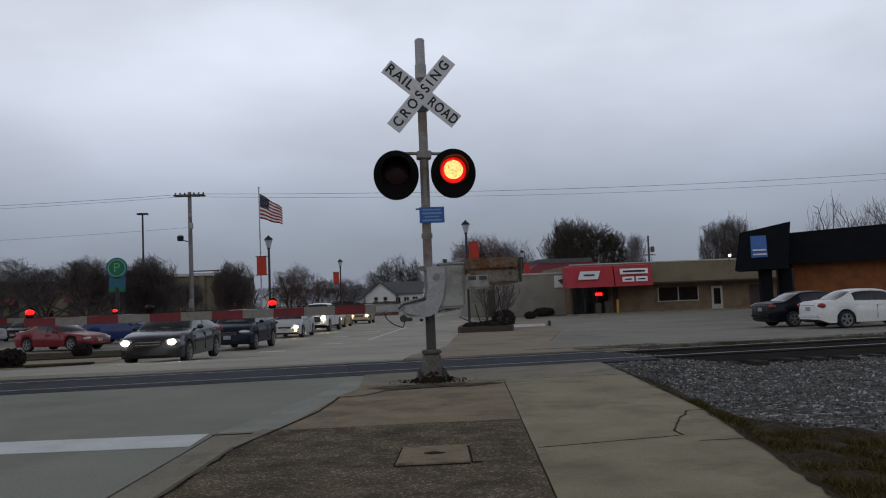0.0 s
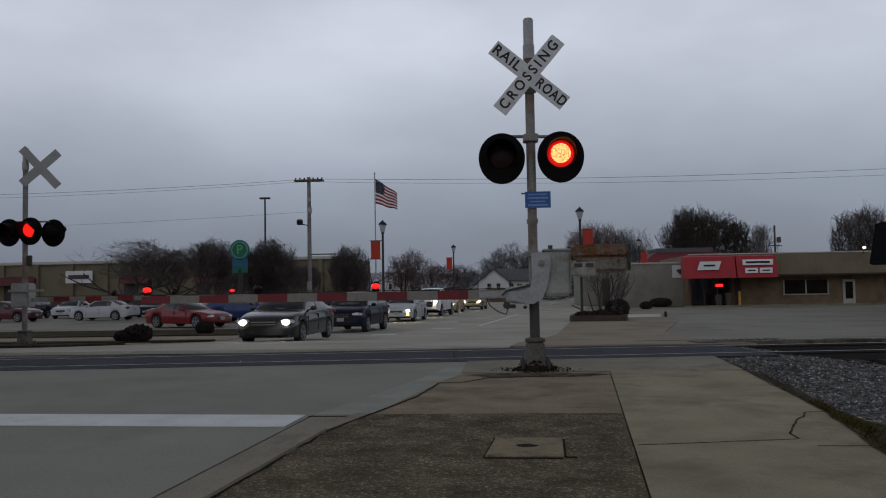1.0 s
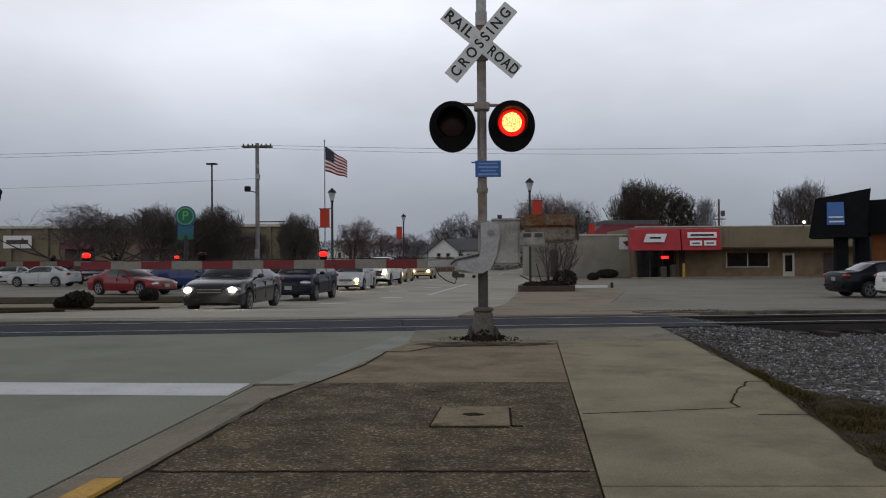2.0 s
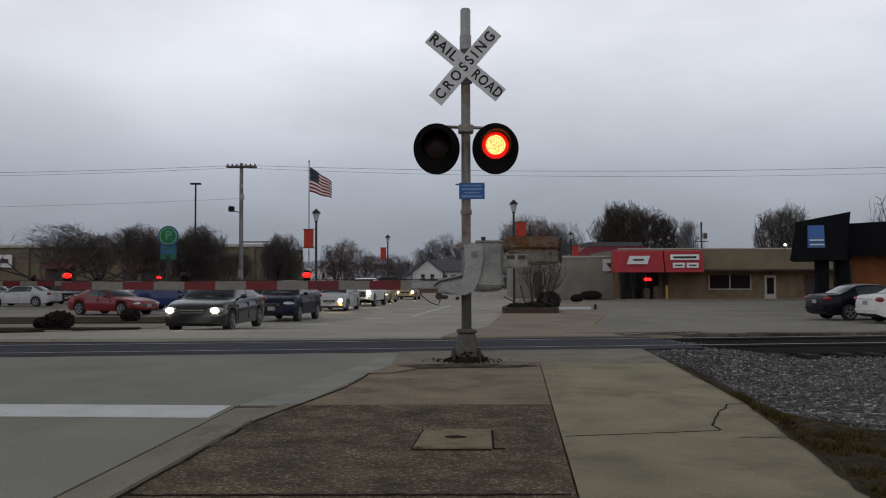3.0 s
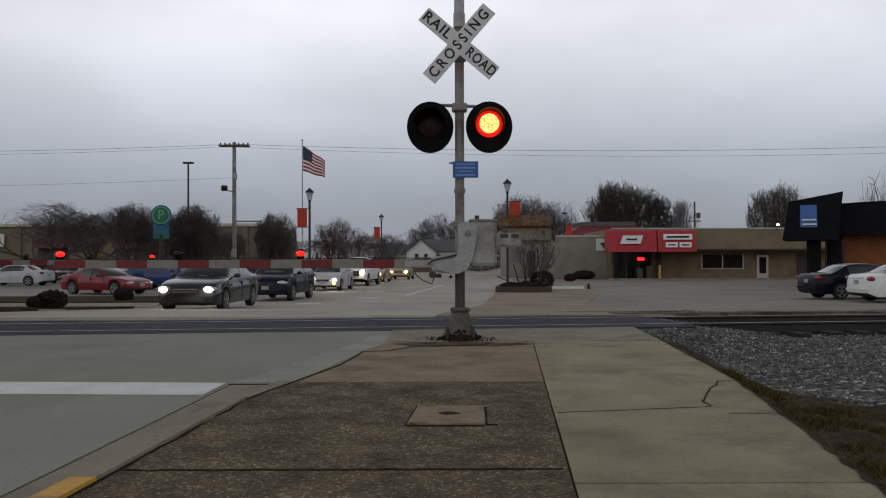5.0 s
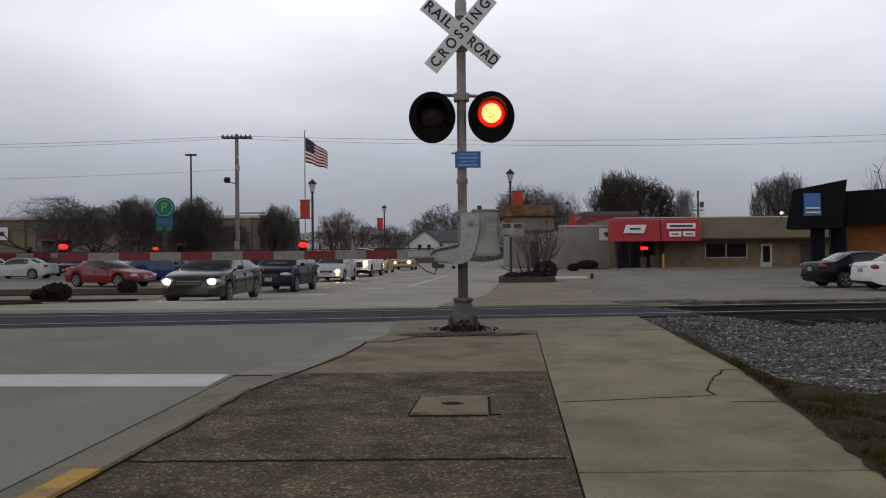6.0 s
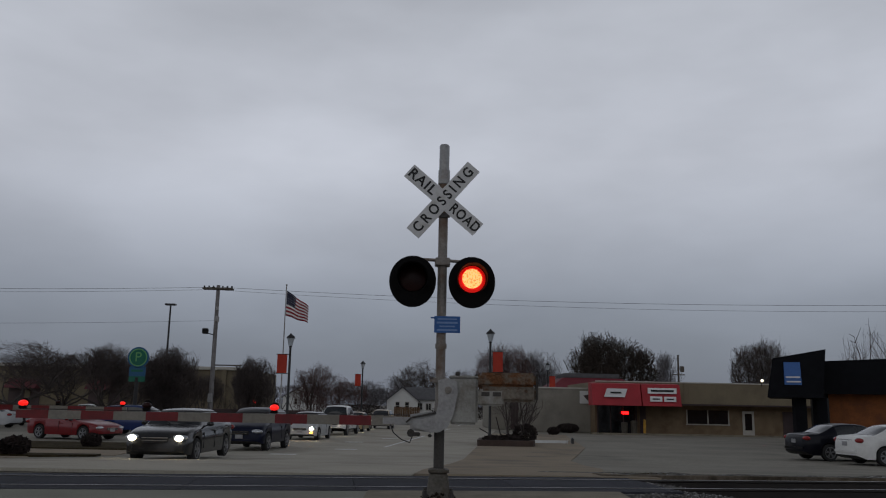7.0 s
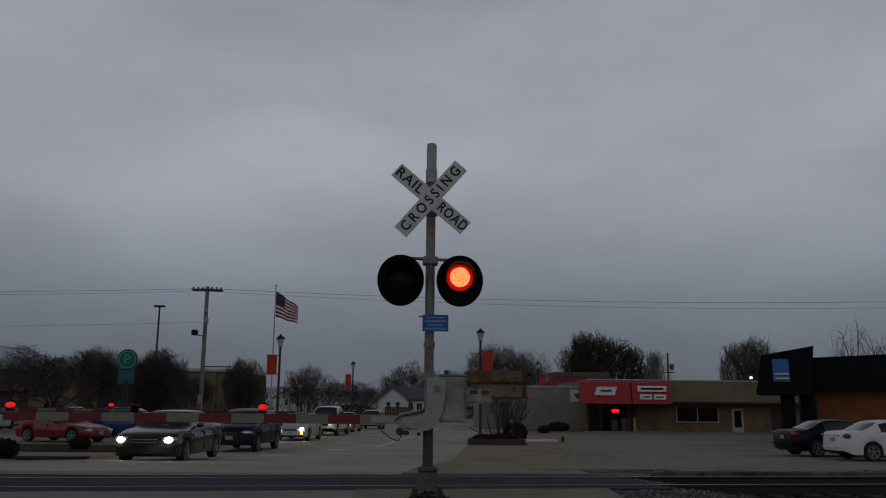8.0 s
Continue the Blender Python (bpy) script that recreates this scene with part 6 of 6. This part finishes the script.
# handhole cover in the aggregate paving
hc = thing("handhole_cover", "square pale concrete utility cover set in the paving", "utility cover")
M_COVER = mat("cover_concrete", (0.235, 0.19, 0.12), 0.88, spec=0.2, var=0.3, scale=5, fine=60, bump=0.4, stain=(0.10, 0.075, 0.045), stain_scale=7, stain_at=0.62)
part("cover", Geo().prism([(-0.225, 5.36, 0.0125), (0.275, 5.35, 0.0125), (0.30, 6.0, 0.0125), (-0.17, 6.01, 0.0125)], (0, 0, 0.014)), M_COVER, hc)
sl = random.Random(6)
part("lift_slot", Geo().prism([(0.045 + 0.075 * sl.uniform(0.7, 1.2) * math.cos(a), 5.70 + 0.055 * sl.uniform(0.6, 1.2) * math.sin(a), 0.0268) for a in [2 * math.pi * k / 14 for k in range(14)]], (0, 0, 0.002)), M_SOIL, hc, "dark ragged recess for lifting")
for x0, y0, x1, y1, w in ((-0.235, 5.346, 0.27, 5.336, 0.010), (0.284, 5.37, 0.309, 6.0, 0.009), (0.29, 5.37, 0.36, 5.365, 0.010), (-0.19, 6.018, 0.29, 6.008, 0.005), (-0.235, 5.36, -0.18, 6.0, 0.005)):
    d = Vector((y0 - y1, x1 - x0, 0)).normalized() * w
    part("frame", Geo().prism([Vector((x0, y0, 0.0125)) - d, Vector((x1, y1, 0.0125)) - d, Vector((x1, y1, 0.0125)) + d, Vector((x0, y0, 0.0125)) + d], (0, 0, 0.006)), M_SOIL, hc)


# ---- planting ----
M_BARK = mat("winter_bark", (0.055, 0.045, 0.04), 0.95, var=0.3, scale=3, fine=20, bump=0.3)
M_TWIG = mat("winter_twig", (0.075, 0.06, 0.056), 0.95, var=0.35, scale=0.8, fine=5, bump=0)
M_TWIGRED = mat("reddish_twig", (0.105, 0.065, 0.06), 0.95, var=0.35, scale=0.8, fine=5, bump=0)
# twigs of the farthest planting, distance haze mixed into a paler grey colour
M_TWIGFAR = mat("haze_tinted_twig", (0.14, 0.13, 0.135), 0.95, var=0.25, scale=0.8, fine=5, bump=0)
M_SHRUB = mat("dark_shrub", (0.022, 0.014, 0.012), 0.95, var=0.5, scale=6, fine=30, bump=0)
M_LEAFDARK = mat("clinging_leaf", (0.045, 0.034, 0.026), 0.9, var=0.4, scale=1.0, fine=6, bump=0)


def tree(label, x, y, width, top, seed, twig, style="spread", base=None, trunk_h=0.25, dense=1.0, thick=1.0, low=0.2):
    """A bare winter tree: trunk, limbs, branches and fine twigs, fitted to its width and top height."""
    r = random.Random(seed)
    z0 = gz(y) if base is None else base
    height = top - z0
    wood, fine = [], []
    up = 0.75 if style == "upright" else 0.38

    def grow(p, d, length, rad, level, host=-1):
        pts, ids = [p], []
        segs = 3 if level < 4 else 2
        bend = (0.16, 0.16, 0.20, 0.26, 0.34)[level]
        for k in range(segs):
            d = (d + Vector((r.gauss(0, bend), r.gauss(0, bend), r.gauss(0, bend * 0.7) + 0.06 * up))).normalized()
            pts.append(pts[-1] + d * length / segs)
        for k in range(segs):
            ra, rb = rad * (1 - 0.25 * k), rad * (1 - 0.25 * (k + 1))
            if level < 2:
                wood.append((pts[k], pts[k + 1], ra, rb))
                ids.append(-1)
            else:
                fine.append((pts[k], pts[k + 1], ra, rb, ids[-1] if ids else host))
                ids.append(len(fine) - 1)
        if level >= 4:
            for c in range(6):          # spray of fine twigs
                q = pts[1].lerp(pts[2], r.random())
                e = (d + Vector((r.gauss(0, 0.6), r.gauss(0, 0.6), r.gauss(0, 0.5)))).normalized()
                fine.append((q, q + e * length * r.uniform(0.35, 0.8), 0.0, 0.0, ids[1]))
            return
        n = max(3, int((7, 7, 7, 6)[level] * dense * 0.95 + 0.5))
        for c in range(n):
            t = r.uniform(0.25, 1.0)
            k = min(segs - 1, int(t * segs))
            q = pts[k].lerp(pts[k + 1], t * segs - k)
            a = r.uniform(0, 2 * math.pi)
            spread = Vector((math.cos(a), math.sin(a), r.uniform(-0.35, 0.45) + up * 0.4))
            nd = (d * (0.95 if style == "spread" else 1.4) + spread * 0.95).normalized()
            grow(q, nd, length * r.uniform(0.45, 0.70), rad * 0.48, level + 1, ids[k])

    base_h = height * trunk_h
    wood.append((Vector((0, 0, 0)), Vector((r.uniform(-0.1, 0.1), 0, base_h)), 0.05 * height * 0.55, 0.04 * height * 0.5))
    limbs = 7 if style == "spread" else 10
    for c in range(limbs):
        a = 2 * math.pi * c / limbs + r.uniform(-0.4, 0.4)
        lean = r.uniform(0.35, 0.95) if style == "spread" else r.uniform(0.05, 0.4)
        grow(Vector((0, 0, base_h * r.uniform(0.75, 1.0))), Vector((math.cos(a) * lean, math.sin(a) * lean, 1.0)).normalized(), height * r.uniform(0.32, 0.48), 0.016 * height, 1)
    tips = sorted(f[1].z for f in fine)
    zs, zl = tips[int(len(tips) * 0.88)], tips[int(len(tips) * 0.03)]
    xc, yc = sum(f[1].x for f in fine) / len(fine), sum(f[1].y for f in fine) / len(fine)
    xs = sorted(abs(f[1].x - xc) for f in fine)[int(len(fine) * 0.80)]
    zc, zr = (zs + zl) / 2, (zs - zl) / 2
    tz, tr = (z0 + height * (low + 1) / 2), height * (1 - low) / 2

    def fitted(p):
        z = z0 + (tz - tr - z0) * max(0.0, p.z) / max(0.01, zc - zr) if p.z < zc - zr else tz + (p.z - zc) / zr * tr
        k = min(1.0, max(0.0, p.z) / max(0.01, zc))
        return Vector((x + (p.x - xc * k) * width / 2 / xs, y + (p.y - yc * k) * width / 2 / xs, z))

    def kept(p):
        """Whether a twig ends inside the uneven rounded outline of the crown."""
        v = Vector(((p.x - xc) / xs, (p.y - yc) / xs, (p.z - zc) / zr * (1.0 if p.z > zc else 0.8)))
        n = v.length
        return n < 0.3 or n < 1.0 + 0.25 * noise.noise(v / n * 2.4 + Vector((seed, 0, 0))) + r.uniform(-0.12, 0.06)

    t = thing("tree", label, "tree", group="bare trees")
    g = Geo()
    for p, q, ra, rb in wood:
        g.tube(fitted(p), fitted(q), max(ra, 0.03), max(rb, 0.03), 7, False)
    part("trunk", g, M_BARK, t)
    g, alive = Geo(), []
    lo = 0.0075 * thick * y / 70
    for p, q, ra, rb, host in fine:
        alive.append((host < 0 or alive[host]) and kept(q))
        if alive[-1]:
            g.tube(fitted(p), fitted(q), max(min(ra, 0.07), lo * (1.0 if ra else 0.75)), max(min(rb, 0.07), lo * 0.6), 3, False)
    part("crown", g, twig, t)
    return t


def at(px, depth):
    return (px - 784) / 1483.0 * depth


def ht(py, depth):
    return 1.1 + (500 - py) / 1483.0 * depth


tree("spreading bare tree with a dark trunk on the lot", at(78, 60), 60, 8.0, ht(396, 60), 1, M_TWIG, "spread", None, 0.34, 1.3, 1.25, low=0.42)
tree("bare tree with long leaning limbs on the lot", at(240, 63), 63, 6.2, ht(402, 63), 2, M_TWIG, "spread", None, 0.30, 1.3, 1.25, low=0.38)
tree("hazy bare tree between the lot trees", at(168, 76), 76, 6.4, ht(418, 76), 41, M_TWIG, "spread", None, 0.25, 1.15, 1.0, low=0.40)
tree("bare tree behind the parking sign", at(290, 84), 84, 6.0, ht(424, 84), 42, M_TWIG, "spread", None, 0.25, 1.15, 1.0, low=0.30)
tree("dense upright bare tree by the parking sign", at(347, 68), 68, 5.2, ht(403, 68), 3, M_TWIG, "upright", None, 0.05, 1.3, 1.6, low=0.04)
tree("dense upright bare tree beside the pole", at(492, 78), 78, 4.8, ht(418, 78), 4, M_TWIG, "upright", None, 0.05, 1.25, 1.5, low=0.04)
tree("reddish twiggy tree behind the street lamp", at(600, 86), 86, 6.2, ht(430, 86), 5, M_TWIGRED, "spread", None, 0.12, 1.23, low=0.08)
tree("small reddish bare tree along the road", at(655, 120), 120, 6.5, ht(455, 120), 6, M_TWIGRED, "spread", None, 0.15, 1.12)
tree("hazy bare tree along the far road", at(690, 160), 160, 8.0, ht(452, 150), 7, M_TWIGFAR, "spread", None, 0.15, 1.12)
tree("dark bare tree with open limbs beyond the house", at(785, 135), 135, 9.5, ht(418, 135), 8, M_TWIG, "spread", None, 0.25, 1.12)
tree("bare tree behind the street lamp with the banner", at(925, 105), 105, 8.6, ht(385, 105), 9, M_TWIGRED, "spread", None, 0.15, 1.29)
tree("hazy bare tree behind the block building", at(990, 150), 150, 9.0, ht(396, 150), 10, M_TWIGFAR, "spread", None, 0.15, 1.23)
tree("large dense dark tree behind the shops", at(1092, 118), 118, 9.6, ht(363, 118), 11, M_LEAFDARK, "spread", None, 0.15, 1.35, 2.2)
tree("dense dark tree behind the shops", at(1145, 122), 122, 9.0, ht(372, 122), 12, M_LEAFDARK, "spread", None, 0.15, 1.35, 2.2)
tree("hazy bare tree behind the distant pole", at(1212, 160), 160, 6.5, ht(392, 160), 13, M_TWIGFAR, "spread", None, 0.2, 1.12)
tree("bare tree behind the long shop roof", at(1385, 98), 98, 7.8, ht(366, 98), 14, M_TWIG, "spread", None, 0.2, 1.29)
tree("bare forked tree over the dark roof", at(1575, 85), 85, 6.5, ht(338, 85), 15, M_TWIG, "spread", None, 0.3, 0.8)
tree("bare tree over the dark roof", at(1660, 88), 88, 7.5, ht(345, 88), 16, M_TWIG, "spread", None, 0.3, 0.8)
tree("thin bare tree between the upright ones", at(415, 84), 84, 4.0, ht(448, 84), 18, M_TWIG, "spread", None, 0.2, 1.01)


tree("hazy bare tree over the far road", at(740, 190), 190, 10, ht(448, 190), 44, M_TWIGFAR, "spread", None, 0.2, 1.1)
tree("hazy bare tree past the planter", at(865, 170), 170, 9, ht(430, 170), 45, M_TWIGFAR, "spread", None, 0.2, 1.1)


def shrub(label, x, y, w, h, seed, base=None, n=1500, m=None, leaf=1.0):
    """A clipped shrub of many small leaf blades over twigs."""
    r = random.Random(seed)
    z0 = gz(y) if base is None else base
    s = thing("shrub", label, "shrub", group="shrubs")
    g = Geo()
    for k in range(9):
        a = r.uniform(0, 6.28)
        g.tube((x, y, z0), (x + math.cos(a) * w * 0.3, y + math.sin(a) * w * 0.3, z0 + h * r.uniform(0.5, 0.8)), 0.02, 0.008, 5, False)
    part("stems", g, M_BARK, s)
    g = Geo()
    for k in range(n):
        d = Vector((r.gauss(0, 1), r.gauss(0, 1), r.gauss(0, 1))).normalized() * r.uniform(0.62, 1.0) ** 0.6
        c = Vector((x + d.x * w / 2, y + d.y * w / 2, z0 + h * 0.5 + d.z * h * 0.5 + 0.04 * noise.noise(d * 4)))
        u = Vector((r.gauss(0, 1), r.gauss(0, 1), r.gauss(0, 1))).normalized() * r.uniform(0.04, 0.09) * leaf
        v = u.orthogonal().normalized() * r.uniform(0.02, 0.05) * leaf
        g.add([c - u, c + v, c + u, c - v], [(0, 1, 2, 3)])
    part("foliage", g, m or M_SHRUB, s)
    return s


shrub("dark round clipped shrub by the lot edge", -11.22, 24.2, 0.80, 0.55, 21)
shrub("dark low hedge shrub by the lot edge", -12.1, 25.6, 1.0, 0.42, 24)
shrub("dark rounded shrub by the road edge", -12.78, 33.8, 0.72, 0.56, 22)
shrub("dark round shrub in the far planter", 5.3, 44.0, 1.3, 1.0, 23, gz(44) + 0.1)
shrub("low dark shrub in the far planter", 4.5, 43.5, 1.4, 0.45, 25, gz(44) + 0.1, 2000)
shrub("low dark shrub in the far planter", 3.65, 43.5, 1.2, 0.4, 26, gz(44) + 0.1)
shrub("small dark shrub before the shops", 10.15, 66, 0.95, 0.6, 27)
shrub("dark shrub against the block building", 12.6, 73.9, 2.0, 0.8, 28, None, 2200)
shrub("dark unclipped hedge beyond the road bend", 5.2, 118, 8.5, 2.4, 29, None, 7000)
shrub("dark bare hedge along the far road", -8.5, 122, 7.0, 2.2, 30, None, 6000)
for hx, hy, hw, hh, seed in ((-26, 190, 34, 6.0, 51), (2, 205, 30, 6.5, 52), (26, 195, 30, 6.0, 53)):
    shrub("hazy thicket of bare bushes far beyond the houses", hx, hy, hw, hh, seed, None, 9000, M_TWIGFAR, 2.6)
M_EDGING = mat("dark_edging", (0.06, 0.04, 0.032), 0.9, var=0.3, scale=3, fine=20, bump=0.3)
# planter kerb
pk = thing("planter_bed", "low dark planter bed with brick edging and mulch", "planter")
part("edging", strip([(42.2, 2.85, 5.5), (42.5, 2.75, 5.6)], 0.3, 0.5), M_EDGING, pk, "dark brick edging")
part("edging", strip([(42.5, 2.75, 3.0), (46.0, 3.1, 3.35)], 0.3, 0.5), M_EDGING, pk, "dark brick edging")
part("edging", strip([(42.5, 5.35, 5.62), (46.0, 5.7, 6.0)], 0.3, 0.5), M_EDGING, pk, "dark brick edging")
part("mulch", strip([(42.5, 3.0, 5.35), (46.0, 3.35, 5.7)], 0.22, 0.3), M_SOIL, pk)
tree("small multi-stem bare shrub tree in the planter", 4.75, 44.2, 3.0, ht(425, 44.2), 31, M_TWIG, "upright", gz(44) + 0.2, 0.02, 0.7, 0.8, low=0.1)
wheel_stop = thing("wheel_stop", "dark wheel stop at the end of the parking line", "wheel stop")
part("block", Geo().box((8.36, 47.6, gz(48) + 0.17), (0.14, 1.1, 0.34), 0.04, pose(0, 0, 0, 0, 0, -8).to_3x3()), M_TRIM, wheel_stop)
pb = thing("parking_block", "white concrete parking block at the planter end", "parking block")
part("block", Geo().loft([[(xx, 47.7, gz(47.7)), (xx, 47.95, gz(47.7)), (xx, 47.9, gz(47.7) + 0.16), (xx, 47.75, gz(47.7) + 0.16)] for xx in (6.1, 8.15)]), M_WHITE, pb)
wl2 = thing("warning_lamp", "small red lamp on a slim dark post far off", "lamp")
part("post", Geo().tube((-17.6, 90, gz(90)), (-17.6, 90, 1.15), 0.05, n=8), M_POST, wl2)
part("lamp", Geo().ball((-17.6, 90, 1.27), (0.13, 0.13, 0.16), 8), M_REDLAMP, wl2, "lit red lamp")
# kerbed grass islands of the left lot
M_ISLAND = mat("island_turf", (0.042, 0.033, 0.017), 0.95, spec=0.05, var=0.6, scale=1.6, fine=25, bump=0.6, stain=(0.07, 0.056, 0.032), stain_scale=1.2)
for rows, lab in (([(17.8, -22, -10.6), (19.2, -24, -9.8), (20.6, -25, -9.9)], "brown winter grass strip beside the tracks"), ([(23.6, -30, -10.4), (26.2, -32, -9.7), (28.2, -34, -10.3)], "brown winter grass island of the lot"), ([(32.2, -40, -11.2), (35.2, -42, -10.5), (38.0, -44, -11.0)], "brown grass island by the parking row")):
    setting("verge", strip(rows, 0.06, 0.2), M_ISLAND, lab, "verge")
setting("lot_paving", strip([(20.9, -30, -10.0), (23.5, -34, -10.5)], 0.02, 0.05), M_APRON, "pale concrete paving of the lot entrance", "paving")
setting("lot_paving", strip([(28.4, -40, -9.9), (32.1, -44, -10.4)], 0.02, 0.05), M_APRON, "pale concrete paving of the lot lane", "paving")


# ---- tail of the goods train, standing clear of the crossing ----
M_CARORANGE = mat("autorack_orange", (0.22, 0.085, 0.018), 0.75, var=0.25, scale=0.8, fine=8, stain=(0.10, 0.045, 0.02), stain_scale=0.6)
M_CARPALE = mat("autorack_galvanised", (0.36, 0.38, 0.34), 0.6, var=0.15, scale=0.8, fine=8, stain=(0.22, 0.21, 0.16), stain_scale=0.7)
M_CARROOF = mat("autorack_roof", (0.26, 0.28, 0.30), 0.6, var=0.15, scale=0.8, fine=8)
M_UNDER = mat("train_underframe", (0.018, 0.015, 0.013), 0.9, var=0.3, scale=3, fine=20)
train = thing("autorack_wagon", "tall orange autorack railway wagon with pale corrugated end doors", "railway wagon", Matrix.Translation(on_track(-12.2, 0, 0.0)) @ pose(0, 0, 0, 0, 0, math.degrees(TRACK)))
TL, TW = 24.0, 1.5
prof = [(-TW, 0.95), (TW, 0.95), (TW, 4.6), (TW * 0.86, 5.2), (TW * 0.45, 5.55), (-TW * 0.45, 5.55), (-TW * 0.86, 5.2), (-TW, 4.6)]
part("body", Geo().loft([[(xx, yy, zz) for yy, zz in prof] for xx in (-TL, -0.25)]), M_CARORANGE, train, "orange steel side panels")
part("roof", Geo().loft([[(xx, yy * 1.01, zz + 0.012) for yy, zz in prof[2:]] for xx in (-TL, -1.6)]), M_CARROOF, train, "grey rounded roof")
for sy in (1, -1):
    for k in range(17):
        part("side_post", Geo().box((-0.9 - k * 1.4, sy * (TW + 0.03), 2.75), (0.16, 0.08, 3.6), 0.01), M_CARORANGE, train)
for k in range(6):
    yy = -TW + 0.25 + k * 0.5
    part("end_door_panel", Geo().loft([[(-0.25, yy - 0.24, zz), (0.0, yy - 0.12, zz), (0.0, yy + 0.12, zz), (-0.25, yy + 0.24, zz)] for zz in (1.0, 4.3)]), M_CARPALE, train, "pale corrugated door panel")
part("end_header", Geo().loft([[(xx, yy * 0.99, zz) for yy, zz in [(-TW, 4.3), (TW, 4.3)] + prof[2:]] for xx in (-0.3, -0.08)]), M_CARORANGE, train, "rusty orange end header")
part("underframe", Geo().box((-TL / 2, 0, 0.86), (TL - 0.4, 2.4, 0.22), 0.03), M_UNDER, train)
part("coupler", Geo().box((0.35, 0, 0.82), (0.9, 0.22, 0.24), 0.04), M_UNDER, train)
for bx in (-2.4, -TL + 2.4):
    bogie = part("bogie", Geo().box((bx, 0.98, 0.52), (2.2, 0.14, 0.3), 0.05).box((bx, -0.98, 0.52), (2.2, 0.14, 0.3), 0.05).box((bx, 0, 0.6), (0.5, 2.0, 0.25), 0.04), M_UNDER, train, "dark cast bogie")
    for wx in (bx - 0.9, bx + 0.9):
        for sy in (1, -1):
            part("wheel", Geo().tube((wx, sy * 0.70, 0.47), (wx, sy * 0.83, 0.47), 0.455, n=28), M_UNDER, bogie, "", True)
